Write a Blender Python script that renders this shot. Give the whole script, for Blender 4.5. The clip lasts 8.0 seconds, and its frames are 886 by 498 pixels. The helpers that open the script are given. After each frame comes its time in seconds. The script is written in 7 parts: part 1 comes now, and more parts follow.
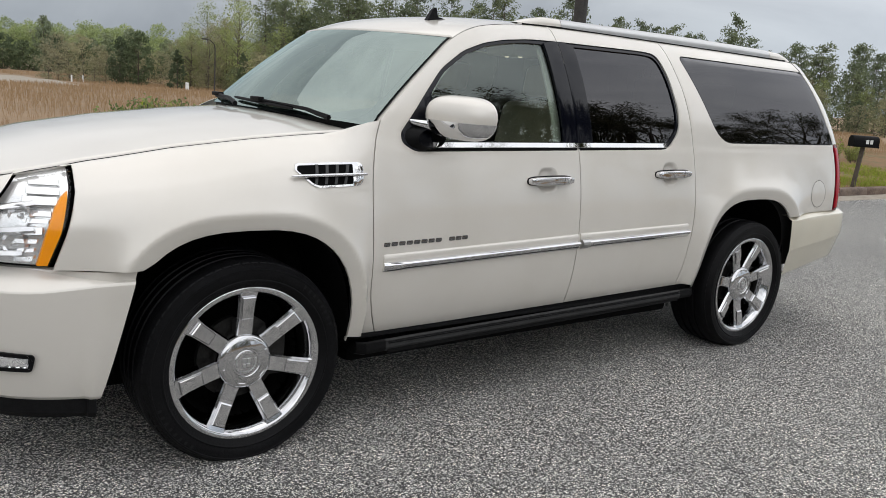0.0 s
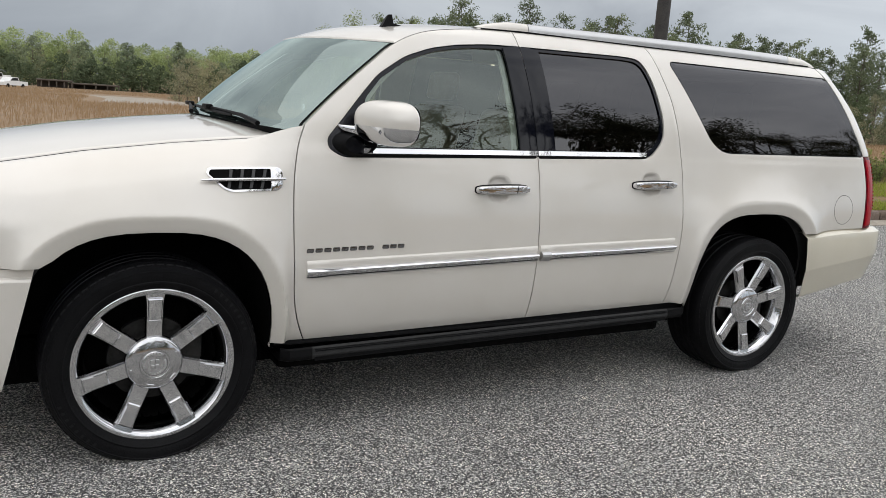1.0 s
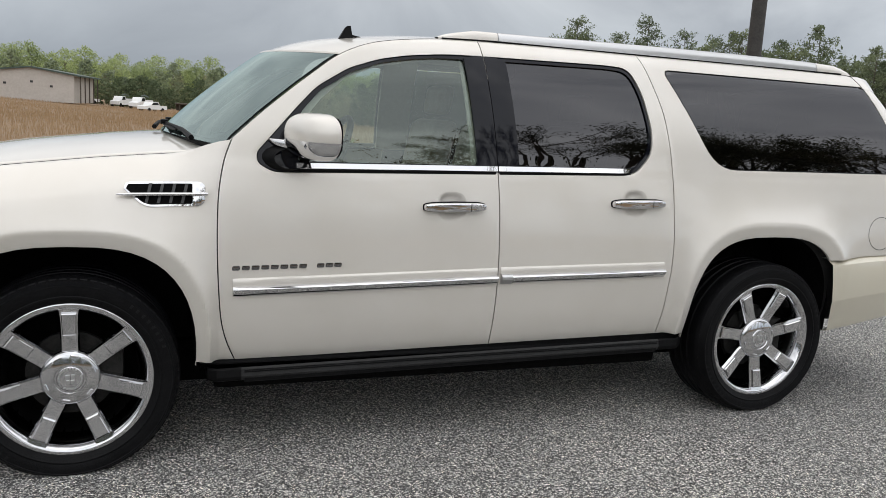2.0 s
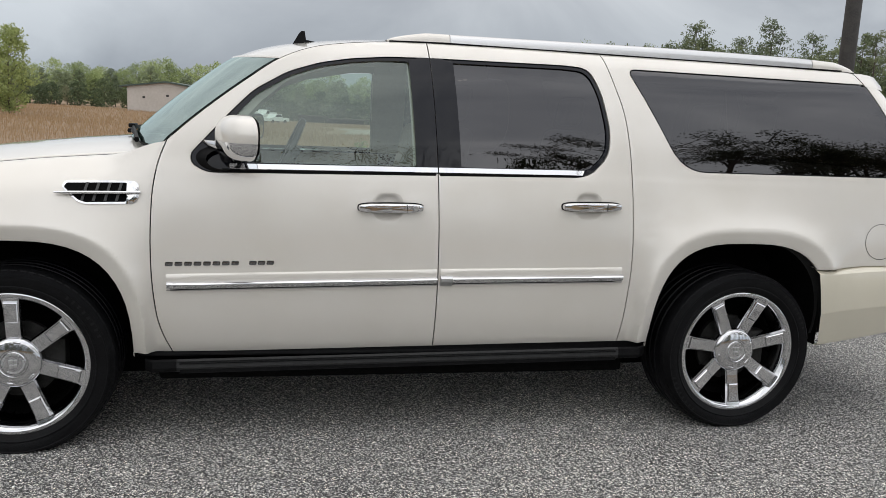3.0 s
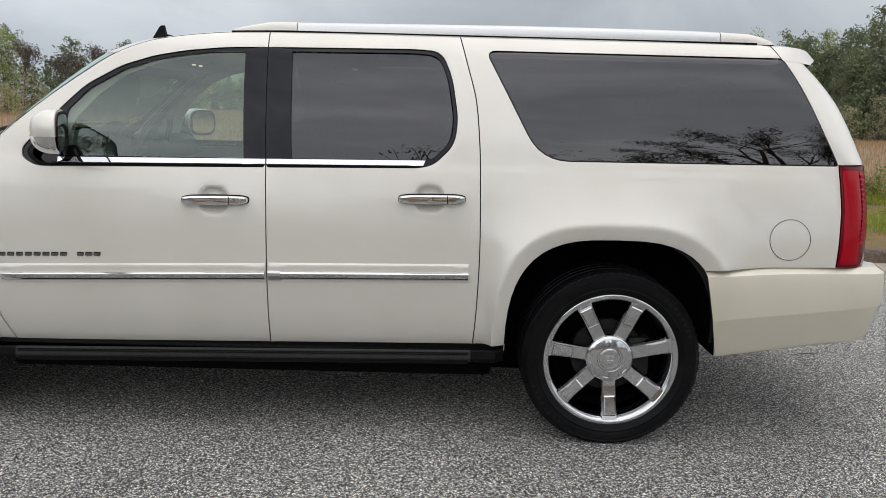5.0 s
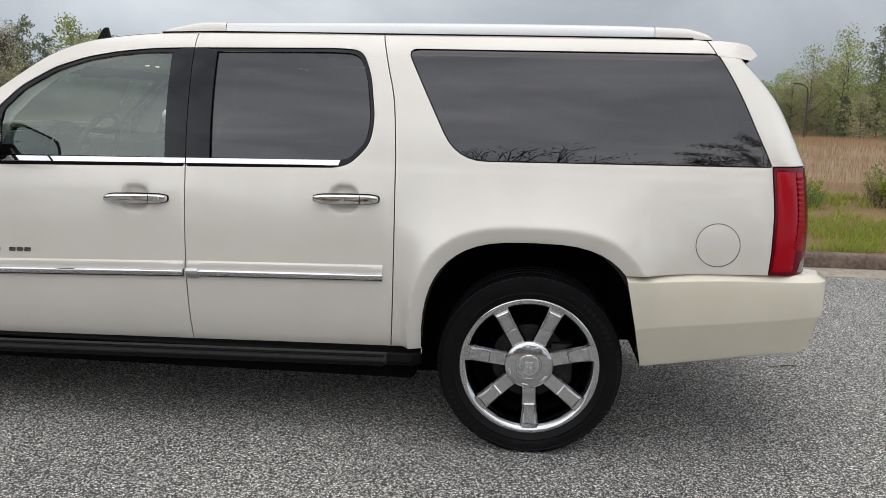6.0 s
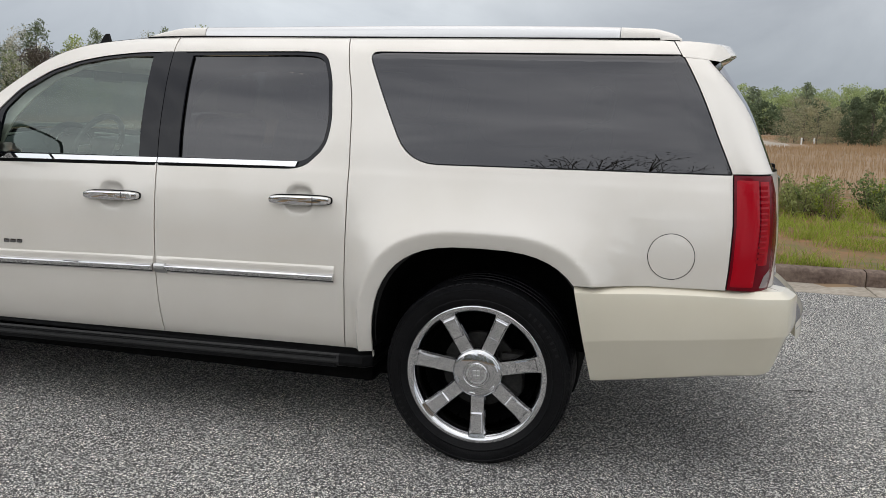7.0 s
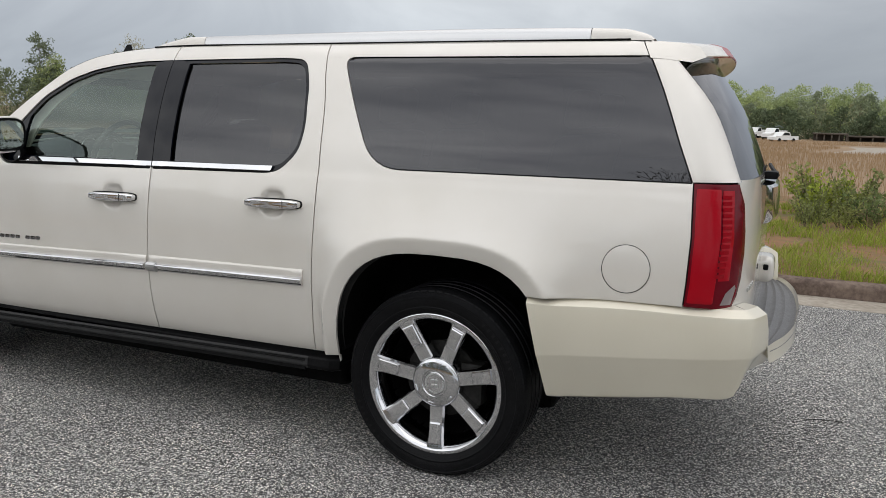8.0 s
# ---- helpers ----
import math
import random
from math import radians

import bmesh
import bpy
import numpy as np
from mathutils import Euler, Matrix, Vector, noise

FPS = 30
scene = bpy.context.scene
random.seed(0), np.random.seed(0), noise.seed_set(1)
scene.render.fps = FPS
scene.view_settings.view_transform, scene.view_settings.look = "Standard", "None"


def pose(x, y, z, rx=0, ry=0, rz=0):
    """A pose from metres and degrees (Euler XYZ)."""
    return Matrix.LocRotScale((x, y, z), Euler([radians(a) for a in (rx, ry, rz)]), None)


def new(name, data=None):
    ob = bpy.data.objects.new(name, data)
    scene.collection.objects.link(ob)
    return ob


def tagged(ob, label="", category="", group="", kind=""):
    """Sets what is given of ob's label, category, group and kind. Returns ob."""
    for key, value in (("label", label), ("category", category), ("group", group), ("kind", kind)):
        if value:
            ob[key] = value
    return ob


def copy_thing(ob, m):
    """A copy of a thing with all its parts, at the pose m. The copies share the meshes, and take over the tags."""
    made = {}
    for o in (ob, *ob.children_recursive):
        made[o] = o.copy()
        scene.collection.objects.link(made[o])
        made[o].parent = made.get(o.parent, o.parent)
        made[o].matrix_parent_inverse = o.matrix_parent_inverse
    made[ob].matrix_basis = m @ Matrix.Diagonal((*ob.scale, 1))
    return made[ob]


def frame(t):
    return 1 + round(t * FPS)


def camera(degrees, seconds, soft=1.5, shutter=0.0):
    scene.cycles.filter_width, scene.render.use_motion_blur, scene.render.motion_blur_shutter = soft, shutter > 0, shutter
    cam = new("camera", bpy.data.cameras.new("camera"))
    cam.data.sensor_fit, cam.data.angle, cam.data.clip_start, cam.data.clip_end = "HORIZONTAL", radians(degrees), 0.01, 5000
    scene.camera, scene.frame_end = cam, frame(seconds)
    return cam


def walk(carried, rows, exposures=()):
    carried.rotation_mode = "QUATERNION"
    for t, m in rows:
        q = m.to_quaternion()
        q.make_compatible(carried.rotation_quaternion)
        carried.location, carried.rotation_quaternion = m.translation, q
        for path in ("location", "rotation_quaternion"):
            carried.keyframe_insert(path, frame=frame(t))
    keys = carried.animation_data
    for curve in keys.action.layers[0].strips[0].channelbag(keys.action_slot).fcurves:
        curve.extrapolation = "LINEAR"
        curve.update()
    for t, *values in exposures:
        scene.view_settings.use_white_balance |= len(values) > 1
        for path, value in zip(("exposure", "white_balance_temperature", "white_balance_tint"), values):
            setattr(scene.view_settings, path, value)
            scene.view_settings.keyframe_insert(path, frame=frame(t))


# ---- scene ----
cam = camera(57.7, 8.0, soft=0.5)
METRES, EYE, TURN = 6.0715, 1.463, -37.7
ROWS = [
    (0.0, 0.0, 0.0, 0.0, 0.85, -11.38, -4.24),
    (0.5, 0.0716, 0.0093, -0.0008, 4.97, -11.07, -4.07),
    (1.0, 0.1278, 0.0247, -0.0016, 8.99, -10.55, -3.84),
    (1.5, 0.1855, 0.0558, -0.0005, 13.14, -10.02, -3.59),
    (3.0, 0.3643, 0.131, 0.0013, 25.72, -9.41, -2.85),
    (3.5, 0.4294, 0.1583, 0.0016, 29.3, -9.52, -2.63),
    (4.0, 0.4756, 0.1926, -0.0004, 32.37, -9.8, -2.27),
    (4.5, 0.5181, 0.2383, 0.0009, 35.07, -9.89, -1.82),
    (6.0, 0.6444, 0.3676, 0.0044, 43.42, -10.05, -1.31),
    (6.5, 0.6879, 0.4137, 0.0035, 47.4, -9.91, -1.46),
    (7.0, 0.7205, 0.459, 0.0032, 51.99, -9.67, -1.6),
    (7.5, 0.7428, 0.5121, 0.0039, 56.73, -9.44, -1.53),
    (8.0, 0.7785, 0.561, 0.0042, 61.36, -9.37, -1.45),
]
walk(cam, [(t, pose(-1.2128, -3.6923, EYE, 0, 0, TURN) @ pose(METRES * x, METRES * y, METRES * z, 90 + pitch, roll, yaw))
           for t, x, y, z, yaw, pitch, roll in ROWS], exposures=[(0.0, -0.16), (1.5, -0.10), (4.5, -0.10), (6.5, -0.08), (8.0, -0.16)])

# ---- sky and sun: a bright overcast ----
SUN_EL, SUN_AZ = 76.0, 0.0            # the sun stands high behind the cloud, a little beyond the car
world = bpy.data.worlds.new("overcast")
scene.world = world
world.use_nodes = True
wn, wl = world.node_tree.nodes, world.node_tree.links
wn.clear()
w_out = wn.new("ShaderNodeOutputWorld")
w_bg = wn.new("ShaderNodeBackground")
w_sky = wn.new("ShaderNodeTexSky")
w_sky.sky_type, w_sky.sun_disc = "NISHITA", False
w_sky.sun_elevation, w_sky.sun_rotation = radians(SUN_EL), radians(SUN_AZ)
w_sky.air_density, w_sky.dust_density = 1.0, 4.0
w_bg.inputs["Strength"].default_value = 0.099
w_tc = wn.new("ShaderNodeTexCoord")
w_map = wn.new("ShaderNodeMapping")
w_map.inputs["Scale"].default_value = (1.0, 1.0, 2.0)
w_noise = wn.new("ShaderNodeTexNoise")
w_noise.inputs["Scale"].default_value = 2.6
w_noise.inputs["Detail"].default_value = 7.0
w_noise.inputs["Roughness"].default_value = 0.55
w_noise.inputs["Distortion"].default_value = 0.6
w_sep = wn.new("ShaderNodeSeparateXYZ")
w_grad = wn.new("ShaderNodeValToRGB")     # cloud deck by height: blue-grey at the horizon, paler above
cr = w_grad.color_ramp
cr.elements[0].position, cr.elements[0].color = 0.0, (3.95, 4.5, 5.15, 1)
cr.elements[1].position, cr.elements[1].color = 1.0, (10.4, 10.5, 10.8, 1)
e = cr.elements.new(0.10); e.color = (5.75, 6.2, 6.75, 1)
e = cr.elements.new(0.30); e.color = (9.6, 9.7, 9.8, 1)
w_cl = wn.new("ShaderNodeValToRGB")       # darker and lighter cloud bellies
w_cl.color_ramp.elements[0].position, w_cl.color_ramp.elements[0].color = 0.32, (0.70, 0.71, 0.735, 1)
w_cl.color_ramp.elements[1].position, w_cl.color_ramp.elements[1].color = 0.66, (1.17, 1.165, 1.15, 1)
w_mul = wn.new("ShaderNodeMixRGB"); w_mul.blend_type = "MULTIPLY"; w_mul.inputs[0].default_value = 1.0
w_az = wn.new("ShaderNodeMapRange")        # the cloud deck is raised on the camera's side to light the car's flank
w_az.interpolation_type = "SMOOTHSTEP"
w_az.inputs["From Min"].default_value, w_az.inputs["From Max"].default_value = 0.45, -0.75
w_az.inputs["To Min"].default_value, w_az.inputs["To Max"].default_value = 1.0, 1.95
w_dot = wn.new("ShaderNodeVectorMath"); w_dot.operation = "DOT_PRODUCT"
w_dot.inputs[1].default_value = (-0.50, 0.866, 0.0)
wl.new(w_tc.outputs["Generated"], w_dot.inputs[0])
wl.new(w_dot.outputs["Value"], w_az.inputs["Value"])
w_mul2 = wn.new("ShaderNodeVectorMath"); w_mul2.operation = "SCALE"
w_mix = wn.new("ShaderNodeMixRGB"); w_mix.inputs[0].default_value = 0.88
wl.new(w_tc.outputs["Generated"], w_map.inputs["Vector"])
wl.new(w_map.outputs["Vector"], w_noise.inputs["Vector"])
wl.new(w_tc.outputs["Generated"], w_sep.inputs[0])
wl.new(w_sep.outputs["Z"], w_grad.inputs["Fac"])
wl.new(w_noise.outputs["Fac"], w_cl.inputs["Fac"])
wl.new(w_grad.outputs["Color"], w_mul.inputs[1])
wl.new(w_cl.outputs["Color"], w_mul.inputs[2])
wl.new(w_sky.outputs["Color"], w_mix.inputs[1])
wl.new(w_mul.outputs["Color"], w_mul2.inputs[0])
w_ax = wn.new("ShaderNodeMapRange")        # paler cloud low down beyond the nose
w_ax.interpolation_type = "SMOOTHSTEP"
w_ax.inputs["From Min"].default_value, w_ax.inputs["From Max"].default_value = 0.15, -0.60
w_ax.inputs["To Min"].default_value, w_ax.inputs["To Max"].default_value = 1.0, 1.22
wl.new(w_sep.outputs["X"], w_ax.inputs["Value"])
w_both = wn.new("ShaderNodeMath"); w_both.operation = "MULTIPLY"
wl.new(w_az.outputs["Result"], w_both.inputs[0]); wl.new(w_ax.outputs["Result"], w_both.inputs[1])
wl.new(w_both.outputs[0], w_mul2.inputs["Scale"])
wl.new(w_mul2.outputs[0], w_mix.inputs[2])
wl.new(w_mix.outputs["Color"], w_bg.inputs["Color"])
wl.new(w_bg.outputs["Background"], w_out.inputs["Surface"])

sun_data = bpy.data.lights.new("sun", "SUN")
sun_data.energy, sun_data.angle, sun_data.color = 0.6, radians(70), (1.0, 0.98, 0.955)
sun = new("sun", sun_data)
sun.matrix_world = pose(0, 0, 30, 90 - SUN_EL, 0, 180 - SUN_AZ)

# ---- materials ----
def material(name, base, rough=0.5, metal=0.0, coat=0.0, spec=None):
    m = bpy.data.materials.new(name)
    m.use_nodes = True
    b = m.node_tree.nodes["Principled BSDF"]
    b.inputs["Base Color"].default_value = (*base, 1)
    b.inputs["Roughness"].default_value = rough
    b.inputs["Metallic"].default_value = metal
    b.inputs["Coat Weight"].default_value = coat
    b.inputs["Coat Roughness"].default_value = 0.07
    if spec is not None:
        b.inputs["Specular IOR Level"].default_value = spec
    return m


def node(m, kind, **values):
    n = m.node_tree.nodes.new(kind)
    for key, value in values.items():
        n.inputs[key.replace("_", " ")].default_value = value
    return n


def wire(m, a, b):
    m.node_tree.links.new(a, b)


def ramp(m, fac, stops):
    n = m.node_tree.nodes.new("ShaderNodeValToRGB")
    el = n.color_ramp.elements
    while len(el) < len(stops):
        el.new(0.5)
    for e_, (p, c) in zip(el, stops):
        e_.position, e_.color = p, (*c, 1) if len(c) == 3 else c
    wire(m, fac, n.inputs["Fac"])
    return n


def coords(m, space="Object"):
    return m.node_tree.nodes.new("ShaderNodeTexCoord").outputs[space]


def varied(name, dark, light, scale, rough=0.8, bump=0.3, detail=5.0, rough2=None, spec=None, space="Object", fine=6.0):
    """A rough surface: two noises at two scales drive colour, gloss and relief."""
    m = material(name, light, rough, spec=spec)
    b = m.node_tree.nodes["Principled BSDF"]
    co = coords(m, space)
    n1 = node(m, "ShaderNodeTexNoise", Scale=scale, Detail=detail, Roughness=0.6)
    n2 = node(m, "ShaderNodeTexNoise", Scale=scale * fine, Detail=4.0, Roughness=0.6)
    wire(m, co, n1.inputs["Vector"]); wire(m, co, n2.inputs["Vector"])
    mix = node(m, "ShaderNodeMath"); mix.operation = "ADD"
    mul = node(m, "ShaderNodeMath"); mul.operation = "MULTIPLY"; mul.inputs[1].default_value = 0.5
    wire(m, n1.outputs["Fac"], mix.inputs[0]); wire(m, n2.outputs["Fac"], mix.inputs[1])
    wire(m, mix.outputs[0], mul.inputs[0])
    r = ramp(m, mul.outputs[0], [(0.36, dark), (0.64, light)])
    wire(m, r.outputs["Color"], b.inputs["Base Color"])
    bp = node(m, "ShaderNodeBump", Strength=bump, Distance=0.01)
    wire(m, n2.outputs["Fac"], bp.inputs["Height"]); wire(m, bp.outputs["Normal"], b.inputs["Normal"])
    return m


def glass(name, tint, ior=1.85, haze=0.0, mirror=(1.0, 1.0, 1.0)):
    """A thin pane: what is behind shows through the tint, and the surface mirrors more at a slant."""
    m = bpy.data.materials.new(name)
    m.use_nodes = True
    nt = m.node_tree
    nt.nodes.clear()
    out = nt.nodes.new("ShaderNodeOutputMaterial")
    tr = nt.nodes.new("ShaderNodeBsdfTransparent"); tr.inputs["Color"].default_value = (*tint, 1)
    gl = nt.nodes.new("ShaderNodeBsdfGlossy"); gl.inputs["Color"].default_value = (*mirror, 1); gl.inputs["Roughness"].default_value = haze
    lw = nt.nodes.new("ShaderNodeLayerWeight"); lw.inputs["Blend"].default_value = 0.5
    r0 = ((ior - 1) / (ior + 1)) ** 2
    pw = node(m, "ShaderNodeMath"); pw.operation = "POWER"; pw.inputs[1].default_value = 5.0
    fr = node(m, "ShaderNodeMath"); fr.operation = "MULTIPLY_ADD"; fr.inputs[1].default_value = 1 - r0; fr.inputs[2].default_value = r0
    wire(m, lw.outputs["Facing"], pw.inputs[0]); wire(m, pw.outputs[0], fr.inputs[0])
    mx = nt.nodes.new("ShaderNodeMixShader")
    wire(m, fr.outputs[0], mx.inputs[0]); wire(m, tr.outputs[0], mx.inputs[1]); wire(m, gl.outputs[0], mx.inputs[2])
    wire(m, mx.outputs[0], out.inputs["Surface"])
    return m


# pearl white paint: warm white with fine mica flakes under a clear coat
def pearl(name, dark, light):
    m = material(name, light, 0.34, 0.16, 1.0)
    m.node_tree.nodes["Principled BSDF"].inputs["Coat Roughness"].default_value = 0.055
    b_ = m.node_tree.nodes["Principled BSDF"]
    fl_ = node(m, "ShaderNodeTexNoise", Scale=1400.0, Detail=2.0)
    wire(m, coords(m), fl_.inputs["Vector"])
    fr_ = ramp(m, fl_.outputs["Fac"], [(0.35, dark), (0.65, light)])
    dirt_ = node(m, "ShaderNodeTexNoise", Scale=2.2, Detail=5.0)
    wire(m, coords(m), dirt_.inputs["Vector"])
    dr_ = ramp(m, dirt_.outputs["Fac"], [(0.35, (0.95, 0.945, 0.93)), (0.6, (1.0, 1.0, 1.0))])
    pm_ = node(m, "ShaderNodeMixRGB"); pm_.blend_type = "MULTIPLY"; pm_.inputs[0].default_value = 1.0
    wire(m, fr_.outputs[0], pm_.inputs[1]); wire(m, dr_.outputs[0], pm_.inputs[2])
    wire(m, pm_.outputs[0], b_.inputs["Base Color"])
    wire(m, ramp(m, dirt_.outputs["Fac"], [(0.3, (0.38, 0.38, 0.38)), (0.7, (0.29, 0.29, 0.29))]).outputs[0], b_.inputs["Roughness"])
    return m


M_PAINT = pearl("pearl_paint", (0.688, 0.654, 0.60), (0.748, 0.712, 0.655))
M_PAINT_PLASTIC = pearl("yellowed_pearl_paint", (0.68, 0.635, 0.52), (0.74, 0.692, 0.57))   # the rear bumper has yellowed a little

M_CHROME = material("chrome", (0.72, 0.72, 0.73), 0.07, 1.0)
b = M_CHROME.node_tree.nodes["Principled BSDF"]
cn = node(M_CHROME, "ShaderNodeTexNoise", Scale=9.0, Detail=3.0)
wire(M_CHROME, coords(M_CHROME), cn.inputs["Vector"])
wire(M_CHROME, ramp(M_CHROME, cn.outputs["Fac"], [(0.35, (0.025, 0.025, 0.025)), (0.8, (0.07, 0.07, 0.07))]).outputs[0], b.inputs["Roughness"])
M_WHEELCHROME = material("wheel_chrome", (0.62, 0.62, 0.63), 0.085, 1.0)
M_SATIN = varied("satin_silver", (0.56, 0.56, 0.56), (0.61, 0.61, 0.61), 220.0, 0.30, 0.01)
M_BADGE = material("badge_chrome", (0.22, 0.22, 0.225), 0.12, 1.0)
M_SATIN.node_tree.nodes["Principled BSDF"].inputs["Metallic"].default_value = 0.9
M_BLACK = varied("black_plastic", (0.003, 0.003, 0.0033), (0.008, 0.008, 0.0085), 40.0, 0.5, 0.15, spec=0.10)
M_GLOSSBLACK = material("gloss_black_pillar", (0.003, 0.0035, 0.007), 0.05, 0.0, 0.0, 0.30)
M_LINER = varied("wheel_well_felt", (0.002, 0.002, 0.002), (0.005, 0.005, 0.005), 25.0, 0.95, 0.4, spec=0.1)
M_RUBBER = varied("tyre_rubber", (0.003, 0.003, 0.0034), (0.007, 0.007, 0.0078), 18.0, 0.44, 0.25, spec=0.11)
M_RUBBER_MARK = material("tyre_relief", (0.010, 0.010, 0.0105), 0.55, 0.0, 0.0, 0.15)
M_BRAKE = varied("brake_iron", (0.012, 0.012, 0.011), (0.035, 0.034, 0.032), 40.0, 0.6, 0.2)
M_BRAKE.node_tree.nodes["Principled BSDF"].inputs["Metallic"].default_value = 0.7
M_GLASS_CLEAR = glass("windscreen_glass", (0.27, 0.335, 0.315), 3.0, 0.0, (0.84, 1.0, 0.97))
M_GLASS_DOOR = glass("door_glass", (0.70, 0.79, 0.74), 1.95, 0.0, (0.90, 1.0, 0.96))
M_GLASS_DARK = glass("privacy_glass", (0.06, 0.06, 0.064), 1.75, 0.0, (0.96, 0.96, 1.0))
M_GLASS_LAMP = glass("lamp_cover", (0.97, 0.975, 0.98), 1.4)
M_RED = material("tail_red", (0.34, 0.001, 0.009), 0.25, 0.0, 0.15, 0.15)
M_RED_DARK = material("tail_red_smoked", (0.12, 0.0, 0.006), 0.2, 0.0, 0.1, 0.2)
M_CLEAR_LENS = material("clear_lens", (0.24, 0.19, 0.19), 0.25, 0.0, 0.5)
M_AMBER = material("amber_lens", (1.0, 0.34, 0.001), 0.35, 0.0, 0.0, 0.15)
M_REFLECTOR = varied("lamp_reflector", (0.82, 0.83, 0.84), (0.93, 0.93, 0.93), 12.0, 0.18, 0.06)
M_REFLECTOR.node_tree.nodes["Principled BSDF"].inputs["Metallic"].default_value = 0.8
M_LEATHER = varied("tan_leather", (0.30, 0.25, 0.175), (0.41, 0.345, 0.25), 14.0, 0.5, 0.15)
M_TRIM_DARK = varied("dark_cabin_trim", (0.008, 0.008, 0.008), (0.02, 0.02, 0.02), 20.0, 0.6, 0.2)
M_HEADLINER = varied("headliner_cloth", (0.56, 0.53, 0.46), (0.66, 0.62, 0.54), 60.0, 0.9, 0.1)
M_MIRROR = material("mirror_glass", (0.85, 0.88, 0.88), 0.01, 1.0)
M_VENTFIN = varied("vent_fin_grey", (0.016, 0.016, 0.016), (0.03, 0.03, 0.03), 30.0, 0.35, 0.1)
M_STEP = varied("step_pad_grey", (0.10, 0.10, 0.105), (0.16, 0.16, 0.165), 30.0, 0.55, 0.2)

# asphalt with pale and dark chippings
M_ASPHALT = material("asphalt", (0.12, 0.12, 0.12), 0.9)
b = M_ASPHALT.node_tree.nodes["Principled BSDF"]
co = coords(M_ASPHALT)
v1 = node(M_ASPHALT, "ShaderNodeTexVoronoi", Scale=205.0, Randomness=1.0)
v2 = node(M_ASPHALT, "ShaderNodeTexVoronoi", Scale=430.0, Randomness=1.0)
big = node(M_ASPHALT, "ShaderNodeTexNoise", Scale=0.55, Detail=6.0, Roughness=0.6)
mid = node(M_ASPHALT, "ShaderNodeTexNoise", Scale=9.0, Detail=6.0, Roughness=0.7)
for n_ in (v1, v2, big, mid):
    wire(M_ASPHALT, co, n_.inputs["Vector"])
sep1 = node(M_ASPHALT, "ShaderNodeSeparateColor"); wire(M_ASPHALT, v1.outputs["Color"], sep1.inputs[0])
sep2 = node(M_ASPHALT, "ShaderNodeSeparateColor"); wire(M_ASPHALT, v2.outputs["Color"], sep2.inputs[0])
chip = ramp(M_ASPHALT, sep1.outputs[0], [(0.0, (0.018, 0.018, 0.019)), (0.54, (0.04, 0.04, 0.04)), (0.61, (0.27, 0.262, 0.25)), (0.93, (0.84, 0.825, 0.79)), (1.0, (1.0, 0.93, 0.80))])
grit = ramp(M_ASPHALT, sep2.outputs[0], [(0.0, (0.03, 0.03, 0.03)), (0.5, (0.10, 0.10, 0.098)), (1.0, (0.62, 0.61, 0.59))])
mx1 = node(M_ASPHALT, "ShaderNodeMixRGB"); mx1.inputs[0].default_value = 0.18
wire(M_ASPHALT, chip.outputs[0], mx1.inputs[1]); wire(M_ASPHALT, grit.outputs[0], mx1.inputs[2])
tint_ = ramp(M_ASPHALT, big.outputs["Fac"], [(0.3, (0.78, 0.78, 0.79)), (0.7, (1.12, 1.12, 1.10))])
mx2 = node(M_ASPHALT, "ShaderNodeMixRGB"); mx2.blend_type = "MULTIPLY"; mx2.inputs[0].default_value = 1.0
wire(M_ASPHALT, mx1.outputs[0], mx2.inputs[1]); wire(M_ASPHALT, tint_.outputs[0], mx2.inputs[2])
tint2 = ramp(M_ASPHALT, mid.outputs["Fac"], [(0.3, (0.85, 0.85, 0.85)), (0.7, (1.1, 1.1, 1.1))])
mx3 = node(M_ASPHALT, "ShaderNodeMixRGB"); mx3.blend_type = "MULTIPLY"; mx3.inputs[0].default_value = 1.0
wire(M_ASPHALT, mx2.outputs[0], mx3.inputs[1]); wire(M_ASPHALT, tint2.outputs[0], mx3.inputs[2])
clot = node(M_ASPHALT, "ShaderNodeTexNoise", Scale=75.0, Detail=3.0, Roughness=0.7)
wire(M_ASPHALT, co, clot.inputs["Vector"])
tint3 = ramp(M_ASPHALT, clot.outputs["Fac"], [(0.37, (0.41, 0.41, 0.41)), (0.63, (1.88, 1.88, 1.87))])
mx4 = node(M_ASPHALT, "ShaderNodeMixRGB"); mx4.blend_type = "MULTIPLY"; mx4.inputs[0].default_value = 1.0
wire(M_ASPHALT, mx3.outputs[0], mx4.inputs[1]); wire(M_ASPHALT, tint3.outputs[0], mx4.inputs[2])
wire(M_ASPHALT, mx4.outputs[0], b.inputs["Base Color"])
hgt = node(M_ASPHALT, "ShaderNodeMath"); hgt.operation = "SUBTRACT"
wire(M_ASPHALT, sep1.outputs[1], hgt.inputs[0]); wire(M_ASPHALT, v1.outputs["Distance"], hgt.inputs[1])
bp_ = node(M_ASPHALT, "ShaderNodeBump", Strength=0.8, Distance=0.005)
wire(M_ASPHALT, hgt.outputs[0], bp_.inputs["Height"]); wire(M_ASPHALT, bp_.outputs["Normal"], b.inputs["Normal"])

